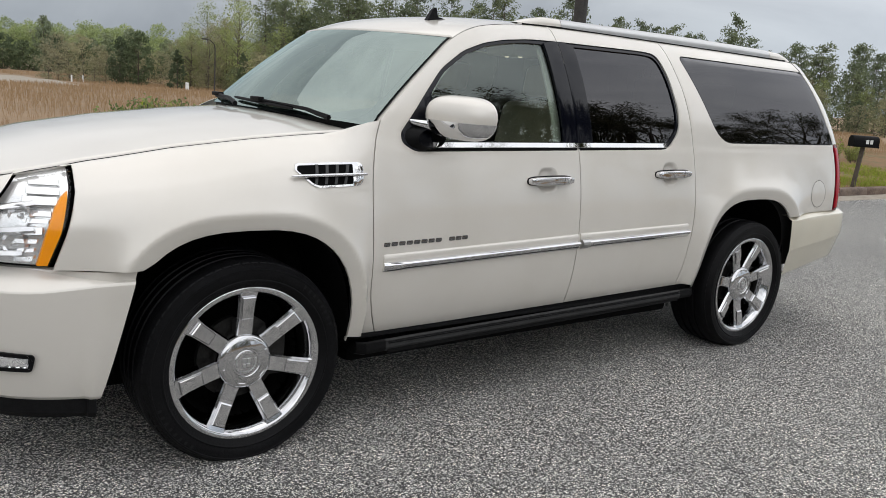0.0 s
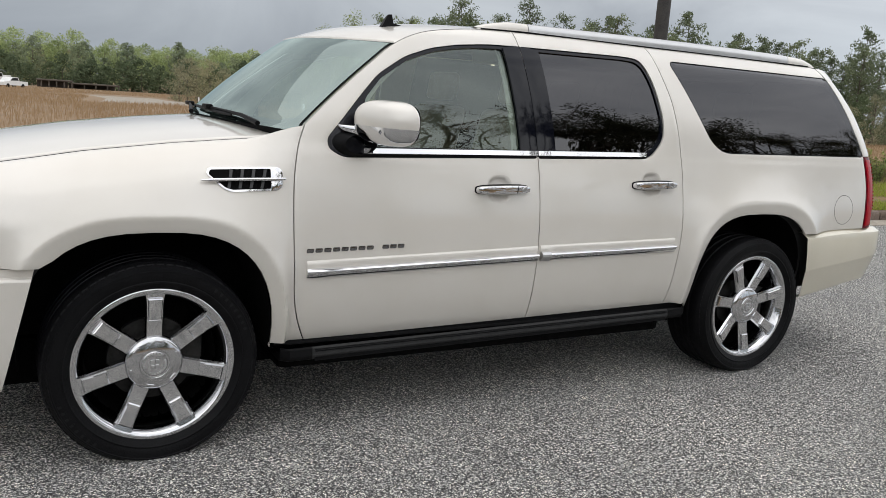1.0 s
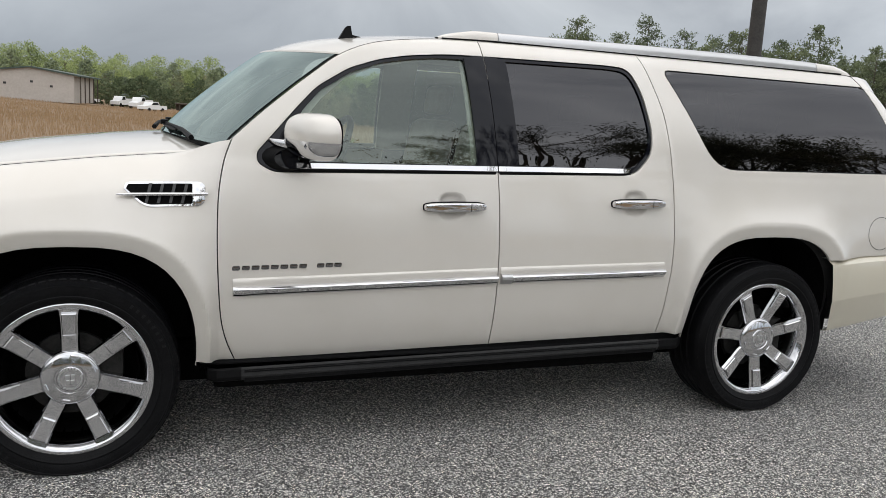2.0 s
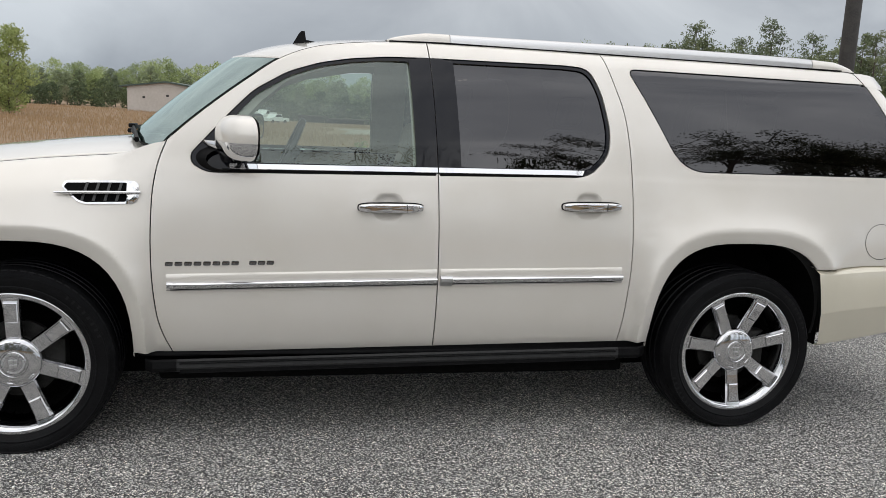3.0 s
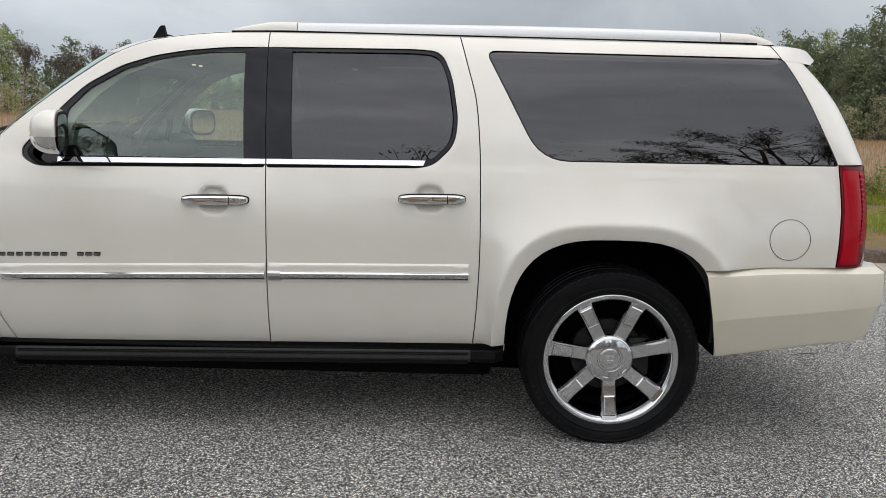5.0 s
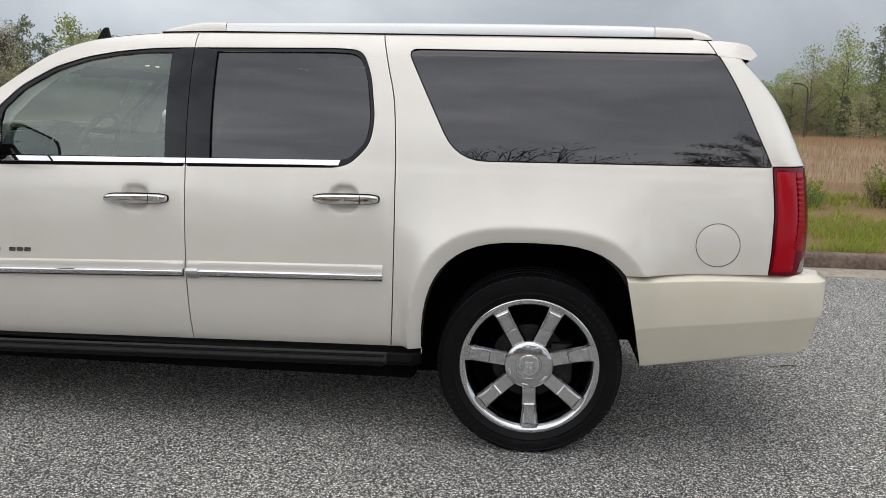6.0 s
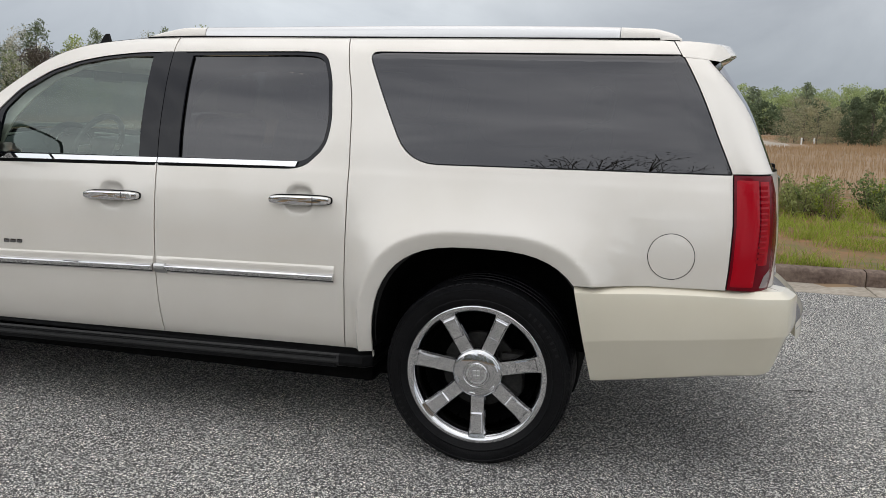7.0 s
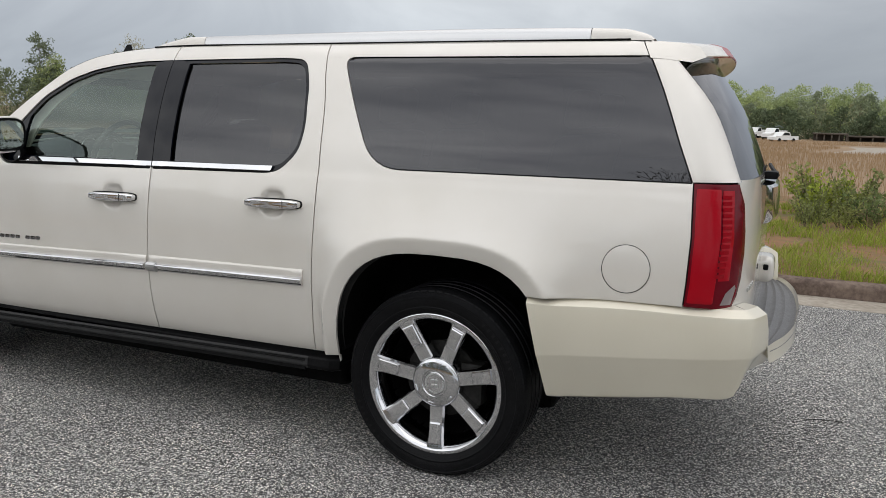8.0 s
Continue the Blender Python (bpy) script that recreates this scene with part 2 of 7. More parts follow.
M_CONCRETE = varied("kerb_concrete", (0.22, 0.185, 0.145), (0.40, 0.36, 0.30), 3.0, 0.9, 0.4)
M_KERB = varied("kerb_weathered", (0.07, 0.045, 0.035), (0.21, 0.155, 0.12), 4.0, 0.9, 0.5)
M_SOIL = varied("red_soil_and_turf", (0.10, 0.095, 0.030), (0.24, 0.110, 0.050), 0.9, 0.95, 0.6)
M_FIELD = varied("dry_field_soil", (0.20, 0.135, 0.078), (0.28, 0.19, 0.11), 0.05, 0.95, 0.4)


def leafy(name, dark, light, rough=0.7, through_=0.35):
    """Leaves and blades: each island of the mesh takes its own shade, and some light passes through."""
    m = material(name, light, rough, spec=0.25)
    b_ = m.node_tree.nodes["Principled BSDF"]
    g = m.node_tree.nodes.new("ShaderNodeNewGeometry")
    r = ramp(m, g.outputs["Random Per Island"], [(0.0, dark), (1.0, light)])
    ob_ = m.node_tree.nodes.new("ShaderNodeObjectInfo")
    r2 = ramp(m, ob_.outputs["Random"], [(0.0, (0.8, 0.8, 0.8)), (1.0, (1.15, 1.1, 1.0))])
    mx_ = node(m, "ShaderNodeMixRGB"); mx_.blend_type = "MULTIPLY"; mx_.inputs[0].default_value = 1.0
    wire(m, r.outputs[0], mx_.inputs[1]); wire(m, r2.outputs[0], mx_.inputs[2])
    wire(m, mx_.outputs[0], b_.inputs["Base Color"])
    tl = m.node_tree.nodes.new("ShaderNodeBsdfTranslucent")
    wire(m, mx_.outputs[0], tl.inputs["Color"])
    ms = m.node_tree.nodes.new("ShaderNodeMixShader"); ms.inputs[0].default_value = through_
    out = m.node_tree.nodes["Material Output"]
    wire(m, b_.outputs[0], ms.inputs[1]); wire(m, tl.outputs[0], ms.inputs[2]); wire(m, ms.outputs[0], out.inputs["Surface"])
    return m


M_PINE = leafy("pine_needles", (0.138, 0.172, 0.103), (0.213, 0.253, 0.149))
# paler and greyer than M_PINE: distance haze put into the leaf colour
M_HAZED_PINE = leafy("hazed_pine_needles", (0.186, 0.228, 0.15), (0.276, 0.324, 0.204))
M_CEDAR = leafy("cedar_green", (0.0935, 0.127, 0.0715), (0.149, 0.187, 0.105))
M_SPRING = leafy("spring_leaves", (0.284, 0.341, 0.137), (0.404, 0.462, 0.189))
M_BUD = leafy("budding_twigs", (0.27, 0.262, 0.165), (0.341, 0.332, 0.215))
M_BARE = leafy("bare_twigs", (0.07, 0.058, 0.048), (0.14, 0.12, 0.10), through_=0.05)
M_DRY = leafy("dry_grass_blades", (0.37, 0.255, 0.15), (0.43, 0.305, 0.185), through_=0.5)
M_TURF = leafy("turf_blades", (0.19, 0.25, 0.035), (0.36, 0.43, 0.075))
M_SHRUB = leafy("shrub_leaves", (0.12, 0.165, 0.06), (0.25, 0.32, 0.12))
M_WEED = leafy("weed_leaves", (0.18, 0.21, 0.07), (0.35, 0.38, 0.15))
M_STRAW = varied("dead_stalk_straw", (0.20, 0.135, 0.08), (0.38, 0.29, 0.18), 12.0, 0.9, 0.2)
# leaf colour lightened here too, standing in for haze over the far wood
M_FARWOOD = leafy("far_spring_wood", (0.253, 0.322, 0.149), (0.414, 0.483, 0.23))
M_BLOSSOM = leafy("pale_blossom", (0.34, 0.34, 0.27), (0.60, 0.60, 0.52))
M_THICKET = leafy("dark_leafy_branches", (0.045, 0.052, 0.026), (0.12, 0.13, 0.07))
M_WHEEL = varied("steering_leather", (0.022, 0.022, 0.021), (0.045, 0.044, 0.042), 30.0, 0.35, 0.1)
M_DASH = varied("dash_vinyl", (0.028, 0.028, 0.027), (0.05, 0.05, 0.048), 20.0, 0.5, 0.2)
M_BARK = varied("bark", (0.06, 0.048, 0.038), (0.15, 0.125, 0.10), 6.0, 0.95, 0.6)
M_METALWALL = varied("beige_metal_wall", (0.40, 0.36, 0.32), (0.48, 0.44, 0.40), 0.4, 0.6, 0.1)
M_ROOFGREEN = varied("dark_green_roof", (0.03, 0.05, 0.04), (0.06, 0.085, 0.07), 1.0, 0.5, 0.1)
M_WHITE = varied("white_vehicle_paint", (0.68, 0.68, 0.66), (0.78, 0.78, 0.77), 1.0, 0.35, 0.05)
M_DARKGLASS = material("vehicle_window", (0.02, 0.025, 0.03), 0.08)
M_POLE = varied("dark_pole", (0.025, 0.023, 0.022), (0.055, 0.05, 0.046), 8.0, 0.7, 0.3)
M_WOODPOST = varied("weathered_post", (0.05, 0.04, 0.032), (0.11, 0.09, 0.07), 12.0, 0.9, 0.5)
M_BOARD = varied("running_board_grey", (0.016, 0.016, 0.0162), (0.032, 0.032, 0.0325), 40.0, 0.5, 0.15, spec=0.3)

# ---- builders ----
from mathutils import geometry


def part(name, bm, mat, parent=None, label="", smooth=None):
    """One mesh object from a bmesh, or from (verts, faces), under a thing or a part."""
    me = bpy.data.meshes.new(name)
    if isinstance(bm, tuple):
        me.from_pydata(bm[0], [], bm[1])
    else:
        bm.to_mesh(me)
        bm.free()
    me.materials.append(mat)
    if smooth is not None:
        me.polygons.foreach_set("use_smooth", [True] * len(me.polygons))
        me.update()
        me.set_sharp_from_angle(angle=radians(smooth))
    ob = new(name, me)
    ob.parent = parent
    if label:
        ob["label"] = label
    return ob


def resample(poly, step, closed=True):
    pts = [np.array(p, float) for p in poly]
    if closed:
        pts = pts + [pts[0]]
    out = []
    for a, c in zip(pts[:-1], pts[1:]):
        n = max(1, int(round(np.linalg.norm(c - a) / step)))
        for i in range(n):
            out.append(a + (c - a) * i / n)
    if not closed:
        out.append(pts[-1])
    return np.array(out)


def rounded(poly, radius, n=5):
    """Rounds the corners of a closed polygon; radius may be one number or one for each corner."""
    k = len(poly)
    out = []
    for i in range(k):
        r = radius if not isinstance(radius, (list, tuple)) else radius[i]
        p0, p, p1 = (np.array(poly[j % k], float) for j in (i - 1, i, i + 1))
        if r <= 0:
            out.append(p)
            continue
        a, c = p0 - p, p1 - p
        la, lc = np.linalg.norm(a), np.linalg.norm(c)
        d = min(r, 0.48 * la, 0.48 * lc)
        s, e_ = p + a / la * d, p + c / lc * d
        for j in range(n + 1):
            t = j / n
            out.append((1 - t) ** 2 * s + 2 * t * (1 - t) * p + t * t * e_)
    return np.array(out)


def smooth_line(pts, step=0.03):
    """A Catmull-Rom curve through open points."""
    p = [np.array(q, float) for q in pts]
    p = [2 * p[0] - p[1]] + p + [2 * p[-1] - p[-2]]
    out = []
    for a, b_, c, d in zip(p[:-3], p[1:-2], p[2:-1], p[3:]):
        n = max(2, int(np.linalg.norm(c - b_) / step))
        for i in range(n):
            t = i / n
            out.append(0.5 * (2 * b_ + (c - a) * t + (2 * a - 5 * b_ + 4 * c - d) * t * t + (3 * b_ - a - 3 * c + d) * t ** 3))
    out.append(p[-2])
    return np.array(out)


def inside(poly, q):
    x, y = q[:, 0], q[:, 1]
    res = np.zeros(len(q), bool)
    j = len(poly) - 1
    for i in range(len(poly)):
        xi, yi = poly[i]
        xj, yj = poly[j]
        cross = ((yi > y) != (yj > y)) & (x < (xj - xi) * (y - yi) / (yj - yi + 1e-12) + xi)
        res ^= cross
        j = i
    return res


def area2(poly):
    x, y = poly[:, 0], poly[:, 1]
    return 0.5 * np.sum(x * np.roll(y, -1) - np.roll(x, -1) * y)


def inset(poly, d):
    """Moves a closed polygon inwards by d."""
    if d == 0:
        return poly
    if area2(poly) < 0:
        poly = poly[::-1]
    t = np.roll(poly, -1, 0) - np.roll(poly, 1, 0)
    t /= np.linalg.norm(t, axis=1)[:, None] + 1e-9
    return poly + d * np.stack([-t[:, 1], t[:, 0]], 1)


def sheet(outline, holes, surface, step=0.03, gap=0.0025, depth=0.014, edge=0.0015, side=-1, back=None):
    """A panel: the area within an outline, less holes, laid on surface(x, z) -> (x, y, z) with its edges turned in by depth.
    side -1 is the driver's side of the car (y < 0), +1 its mirror image."""
    rings = [inset(resample(outline, step), gap)]
    for h in holes:
        hh = resample(h, step)
        if area2(hh) < 0:
            hh = hh[::-1]
        rings.append(inset(hh, -gap)[::-1])
    lo, hi = rings[0].min(0), rings[0].max(0)
    gx, gz = np.meshgrid(np.arange(lo[0], hi[0], step), np.arange(lo[1], hi[1], step))
    g = np.stack([gx.ravel(), gz.ravel()], 1)
    keep = inside(rings[0], g)
    for r in rings[1:]:
        keep &= ~inside(r, g)
    g = g[keep]
    if len(g):
        g = g + np.random.default_rng(3).uniform(-0.08, 0.08, g.shape) * step
    border = np.concatenate(rings)
    if len(g):
        far = np.ones(len(g), bool)
        for q in border:
            far &= ((g - q) ** 2).sum(1) > (0.55 * step) ** 2
        g = g[far]
    pts = np.concatenate([border, g])
    edges, s = [], 0
    loops = []
    for r in rings:
        n = len(r)
        edges += [(s + i, s + (i + 1) % n) for i in range(n)]
        loops.append(list(range(s, s + n)))
        s += n
    v2, _, tris, orig, _, _ = geometry.delaunay_2d_cdt([Vector(p) for p in pts], edges, [], 0, 1e-6)
    q = np.array([tuple(v) for v in v2])
    tri = np.array([(f[0], f[k], f[k + 1]) for f in tris for k in range(1, len(f) - 1)])
    a_, b_, c_ = q[tri[:, 0]], q[tri[:, 1]], q[tri[:, 2]]
    twice = np.abs((b_[:, 0] - a_[:, 0]) * (c_[:, 1] - a_[:, 1]) - (b_[:, 1] - a_[:, 1]) * (c_[:, 0] - a_[:, 0]))
    longest = np.sqrt(np.maximum(((b_ - a_) ** 2).sum(1), np.maximum(((c_ - b_) ** 2).sum(1), ((a_ - c_) ** 2).sum(1))))
    cen = (a_ + b_ + c_) / 3
    ok = inside(rings[0], cen)
    for r in rings[1:]:
        ok &= ~inside(r, cen)
    # slivers along an edge go, and the rim runs straight past them
    nb = len(border)
    rim = {i for i, o in enumerate(orig) if any(k < nb for k in o)}
    on_rim = np.array([all(k in rim for k in t) for t in tri.tolist()])
    tri = tri[ok & ~((twice / (longest + 1e-9) < 0.0012) & on_rim)]
    back_of = {}
    for i, o in enumerate(orig):
        for k in o:
            back_of[k] = i
    nb = len(border)
    verts = []
    is_edge = {back_of[i] for i in range(nb) if i in back_of}
    for i, p in enumerate(q):
        P = Vector(surface(p[0], p[1]))
        if i in is_edge and edge:
            P.y += edge
        verts.append(P)
    faces = [tuple(f) for f in tri]
    # turned-in edges
    used = {k for f in faces for k in f}
    if depth:
        for lp in loops:
            ids = [back_of[k] for k in lp if k in back_of and back_of[k] in used]
            deep = {}
            for k in ids:
                if k not in deep:
                    deep[k] = len(verts)
                    verts.append(verts[k] + Vector((0, depth, 0)))
            for a, c in zip(ids, ids[1:] + ids[:1]):
                if a != c and a in used and c in used:
                    faces.append((a, c, deep[c], deep[a]))
    keepv = sorted({k for f in faces for k in f})
    ren = {k: i for i, k in enumerate(keepv)}
    verts = [verts[k] for k in keepv]
    faces = [tuple(ren[k] for k in f) for f in faces]
    bm = bmesh.new()
    vs = [bm.verts.new((v.x, -side * v.y, v.z)) for v in verts]
    for f in faces:
        try:
            bm.faces.new([vs[k] for k in f])
        except ValueError:
            pass
    bmesh.ops.recalc_face_normals(bm, faces=bm.faces)
    bm.normal_update()
    # the outer skin has to face outwards
    tot = sum(f.normal.y * f.calc_area() for f in bm.faces)
    if tot * side < 0:
        bmesh.ops.reverse_faces(bm, faces=bm.faces)
    return bm


def grid_mesh(rows, closed_u=False, closed_v=False, flip=False):
    """A sheet of quads through rows of points."""
    n, m = len(rows), len(rows[0])
    verts = [tuple(p) for r in rows for p in r]
    faces = []
    for i in range(n if closed_v else n - 1):
        for j in range(m if closed_u else m - 1):
            a, b_, c, d = i * m + j, i * m + (j + 1) % m, ((i + 1) % n) * m + (j + 1) % m, ((i + 1) % n) * m + j
            faces.append((a, d, c, b_) if flip else (a, b_, c, d))
    return verts, faces


def bm_of(pair):
    bm = bmesh.new()
    vs = [bm.verts.new(p) for p in pair[0]]
    for f in pair[1]:
        if len(set(f)) > 2:
            try:
                bm.faces.new([vs[k] for k in f])
            except ValueError:
                pass
    return bm


def box(bm, x0, x1, y0, y1, z0, z1, bevel=0.0, seg=2):
    """Adds a box, its edges rounded, to a bmesh."""
    r = bmesh.ops.create_cube(bm, size=1.0)
    vs = r["verts"]
    for v in vs:
        v.co = Vector(((x0 + x1) / 2 + v.co.x * (x1 - x0), (y0 + y1) / 2 + v.co.y * (y1 - y0), (z0 + z1) / 2 + v.co.z * (z1 - z0)))
    if bevel:
        es = {e_ for v in vs for e_ in v.link_edges}
        bmesh.ops.bevel(bm, geom=list(es), offset=bevel, segments=seg, affect="EDGES", profile=0.6)
    return bm


def lathe(profile, n=48, axis="y", close=False):
    """Turns (radius, along) points round the y axis."""
    rows = []
    for i in range(n):
        a = 2 * math.pi * i / n
        rows.append([(r * math.cos(a), h, r * math.sin(a)) for r, h in profile])
    return grid_mesh(rows, closed_u=close, closed_v=True)


def tube(points, radius, n=8, caps=True, flat=1.0):
    """A tube along points; radius may be a list; flat squashes it in height."""
    pts = [Vector(p) for p in points]
    bm = bmesh.new()
    rings = []
    up0 = Vector((0, 0, 1))
    for i, p in enumerate(pts):
        t = (pts[min(i + 1, len(pts) - 1)] - pts[max(i - 1, 0)]).normalized()
        up = up0 if abs(t.z) < 0.95 else Vector((1, 0, 0))
        s = t.cross(up).normalized()
        u = s.cross(t)
        r = radius[i] if isinstance(radius, (list, tuple)) else radius
        rings.append([bm.verts.new(p + s * r * math.cos(2 * math.pi * k / n) + u * r * flat * math.sin(2 * math.pi * k / n)) for k in range(n)])
    for a, b_ in zip(rings[:-1], rings[1:]):
        for k in range(n):
            bm.faces.new((a[k], a[(k + 1) % n], b_[(k + 1) % n], b_[k]))
    if caps:
        bm.faces.new(rings[0][::-1]); bm.faces.new(rings[-1])
    bmesh.ops.recalc_face_normals(bm, faces=bm.faces)
    return bm


def thing(name, label, category, loc=(0, 0, 0), group="", kind=""):
    return tagged_at(new(name), loc, label, category, group, kind)


def tagged_at(ob, loc, label, category, group="", kind=""):
    ob.location = loc
    return tagged(ob, label, category, group, kind)


def ss(a, b_, x):
    t = min(1.0, max(0.0, (x - a) / (b_ - a)))
    return t * t * (3 - 2 * t)

# ---- ground ----
KERB_Y = 3.80
EYE_O = Vector((1.5, -4.0, 0))


def wedge_(lo, hi, n):
    return [lo + (hi - lo) * i / (n - 1) for i in range(n)]


def ground_z(x, y):
    """Level at the car and falling gently away over the field."""
    roll = 0.12 * noise.noise(Vector((x * 0.06, y * 0.06, 0.3))) * ss(8.0, 20.0, y)
    t = max(0.0, y - 9.0)
    fall = -(0.0128 * min(t, 100.0) + 0.006 * max(0.0, min(t, 260.0) - 100.0)) * (0.30 + 0.70 * ss(-34.0, 2.0, x))
    return roll + fall


def at(az, d):
    """The place that lies d metres from the middle of the walk, az degrees clockwise from straight across the car."""
    return EYE_O.x + d * math.sin(radians(az)), EYE_O.y + d * math.cos(radians(az))


rng = np.random.default_rng(7)
tagged(part("road", bm_of(grid_mesh([[(x, y, 0.0) for x in wedge_(-90, 90, 40)] for y in wedge_(-9.5, KERB_Y - 0.42, 8)])), M_ASPHALT), "grey asphalt road with pale stone chippings", "road", kind="structure")
# one sheet of ground out to the horizon, with a hole's width left to the road by lying lower there
radii = [0, 4, 8, 12, 16, 20, 25, 30, 36, 43, 52, 62, 75, 90, 110, 140, 180, 230, 300, 420, 700, 1500, 4000]
rows = []
for r in radii:
    row = []
    for k in range(96):
        x, y = r * math.cos(2 * math.pi * k / 96), r * math.sin(2 * math.pi * k / 96)
        low = 0.16 * (1 - ss(3.6, 4.4, y)) if y > -9.8 else 0.0
        row.append((x, y, 0.13 * ss(3.8, 4.4, y) + ground_z(x, y) - 0.03 - low))
    rows.append(row)
tagged(part("ground", bm_of(grid_mesh(rows, closed_u=True)), M_FIELD, None, "", 60), "dry grassy ground reaching to the horizon", "ground", kind="structure")
rows = [[(x, y, (0.135 if y > 4.0 else 0.12) + 0.03 * noise.noise(Vector((x * 0.9, y * 0.9, 2.0))) * ss(3.95, 4.6, y) + ground_z(x, y)) for x in wedge_(-40, 60, 260)] for y in wedge_(KERB_Y + 0.13, 13.5, 30)]
tagged(part("verge", bm_of(grid_mesh(rows)), M_SOIL, None, "", 60), "verge of turf with bare red soil", "grass verge", kind="structure")

rows = [[(x, y, 0.06 + 0.05 * noise.noise(Vector((x * 0.5, y * 0.5, 7.0))) + ground_z(x, y)) for x in wedge_(-50, 60, 60)] for y in wedge_(-40.0, -9.6, 20)]
tagged(part("verge", bm_of(grid_mesh(rows)), M_SOIL, None, "", 60), "grassy verge on the far side of the road", "grass verge", kind="structure")

# kerb stones and gutter slabs
def kerb_piece(length):
    prof = [(0.0, -0.05), (0.0, 0.10), (0.012, 0.132), (0.035, 0.145), (0.15, 0.148), (0.16, 0.13), (0.16, -0.05)]
    rows_ = [[(x, y, z) for y, z in prof] for x in (0.004, 0.012, length / 2, length - 0.012, length - 0.004)]
    rows_[0] = [(x, y + 0.004, z - 0.004) for x, y, z in rows_[0]]
    rows_[-1] = [(x, y + 0.004, z - 0.004) for x, y, z in rows_[-1]]
    bm = bm_of(grid_mesh(rows_))
    bmesh.ops.recalc_face_normals(bm, faces=bm.faces)
    return bm


kerb = thing("kerb", "weathered brown concrete kerb along the verge", "kerb", (0, KERB_Y, 0), kind="structure")
gutter = thing("gutter", "pale concrete gutter between asphalt and kerb", "gutter", (0, 0, 0), kind="structure")
k0 = part("kerb_stone", kerb_piece(3.0), M_KERB, kerb, "", 40)
k0.location = (-39.03, 0, 0)
bm = bmesh.new()
box(bm, 0.004, 2.996, KERB_Y - 0.43, KERB_Y + 0.01, -0.08, 0.008, 0.006, 1)
g0 = part("gutter_slab", bm, M_CONCRETE, gutter)
g0.location = (-39.03, 0, 0)
for i in range(1, 34):
    for o, nm, par in ((k0, "kerb_stone", kerb), (g0, "gutter_slab", gutter)):
        c = new(nm, o.data)
        c.parent = par
        c.location = (-39.03 + 3.0 * i, 0.004 * math.sin(i * 2.1), 0.002 * math.sin(i * 1.7))

# cracks in the asphalt
def crack(points, width, name="asphalt_crack"):
    pts = smooth_line(points, 0.05)
    left, right = [], []
    for i, p in enumerate(pts):
        j = np.array([noise.noise(Vector((p[0] * 9, p[1] * 9, 0))), noise.noise(Vector((p[0] * 9, p[1] * 9, 5)))]) * 0.02
        w = width * (0.5 + 0.7 * abs(noise.noise(Vector((p[0] * 4, p[1] * 4, 9)))))
        left.append((p[0] + j[0], p[1] + j[1] - w, 0.004)); right.append((p[0] + j[0], p[1] + j[1] + w, 0.004))
    tagged(part(name, bm_of(grid_mesh([left, right])), M_LINER), "thin dark crack in the asphalt", "crack", kind="structure")


crack([(5.93, 3.37), (5.99, 3.1), (6.10, 2.85), (6.35, 2.5), (7.0, 2.2), (8.6, 2.0), (10.5, 1.95)], 0.007)
crack([(4.75, 0.46), (4.86, 0.50), (4.95, 0.49)], 0.006)
# the far road that bends away beyond the field
ctr = smooth_line([at(a, d) for a, d in ((6.3, 124), (6.8, 118), (7.3, 109), (7.7, 96), (7.8, 82), (7.8, 72))], 2.0)
dv = np.gradient(ctr, axis=0)
nv = np.stack([-dv[:, 1], dv[:, 0]], 1) / np.linalg.norm(dv, axis=1)[:, None]
rows = [[(*(c + n_ * o), 0.16 + ground_z(*c) + (-0.02 if abs(o) < 5 else -0.6)) for o in (-5.4, -4.2, 0, 4.2, 5.4)] for c, n_ in zip(ctr, nv)]
for row_ in (rows[0], rows[-1]):
    row_[:] = [(p[0], p[1], p[2] - 1.0) for p in row_]
tagged(part("far_road", bm_of(grid_mesh(rows)), M_CONCRETE), "pale road bending away beyond the field", "road", kind="structure")


# ---- grass ----
def blades(px, py, pz, h, w, lean, rng_):
    """Bent blades, three triangles each, as arrays of points and faces."""
    n = len(px)
    a = rng_.uniform(0, 2 * np.pi, n)
    b_ = rng_.uniform(0, 2 * np.pi, n)
    l1 = lean * h * rng_.uniform(0.2, 1.0, n)
    dx, dy = np.cos(a), np.sin(a)
    ex, ey = np.cos(b_) * l1, np.sin(b_) * l1
    v = np.empty((n, 5, 3))
    v[:, 0] = np.stack([px - dx * w, py - dy * w, pz - 0.02], 1)
    v[:, 1] = np.stack([px + dx * w, py + dy * w, pz - 0.02], 1)
    v[:, 2] = np.stack([px + ex * 0.35 + dx * w * 0.8, py + ey * 0.35 + dy * w * 0.8, pz + h * 0.55], 1)
    v[:, 3] = np.stack([px + ex * 0.35 - dx * w * 0.8, py + ey * 0.35 - dy * w * 0.8, pz + h * 0.55], 1)
    v[:, 4] = np.stack([px + ex, py + ey, pz + h], 1)
    k = np.arange(n)[:, None] * 5
    quads = (k + np.array([0, 1, 2, 3])).tolist()
    tris = (k + np.array([3, 2, 4])).tolist()
    return v.reshape(-1, 3).tolist(), quads + tris


def scatter(n, x0, x1, y0, y1, power, keep):
    y = y0 + (y1 - y0) * rng.uniform(0, 1, n) ** power
    x = x0 + (x1 - x0) * rng.uniform(0, 1, n)
    ok = np.array([keep(a, b_) for a, b_ in zip(x, y)])
    return x[ok], y[ok]


gz = np.vectorize(ground_z)
clump = lambda x, y, s, o: noise.noise(Vector((x * s, y * s, o)))
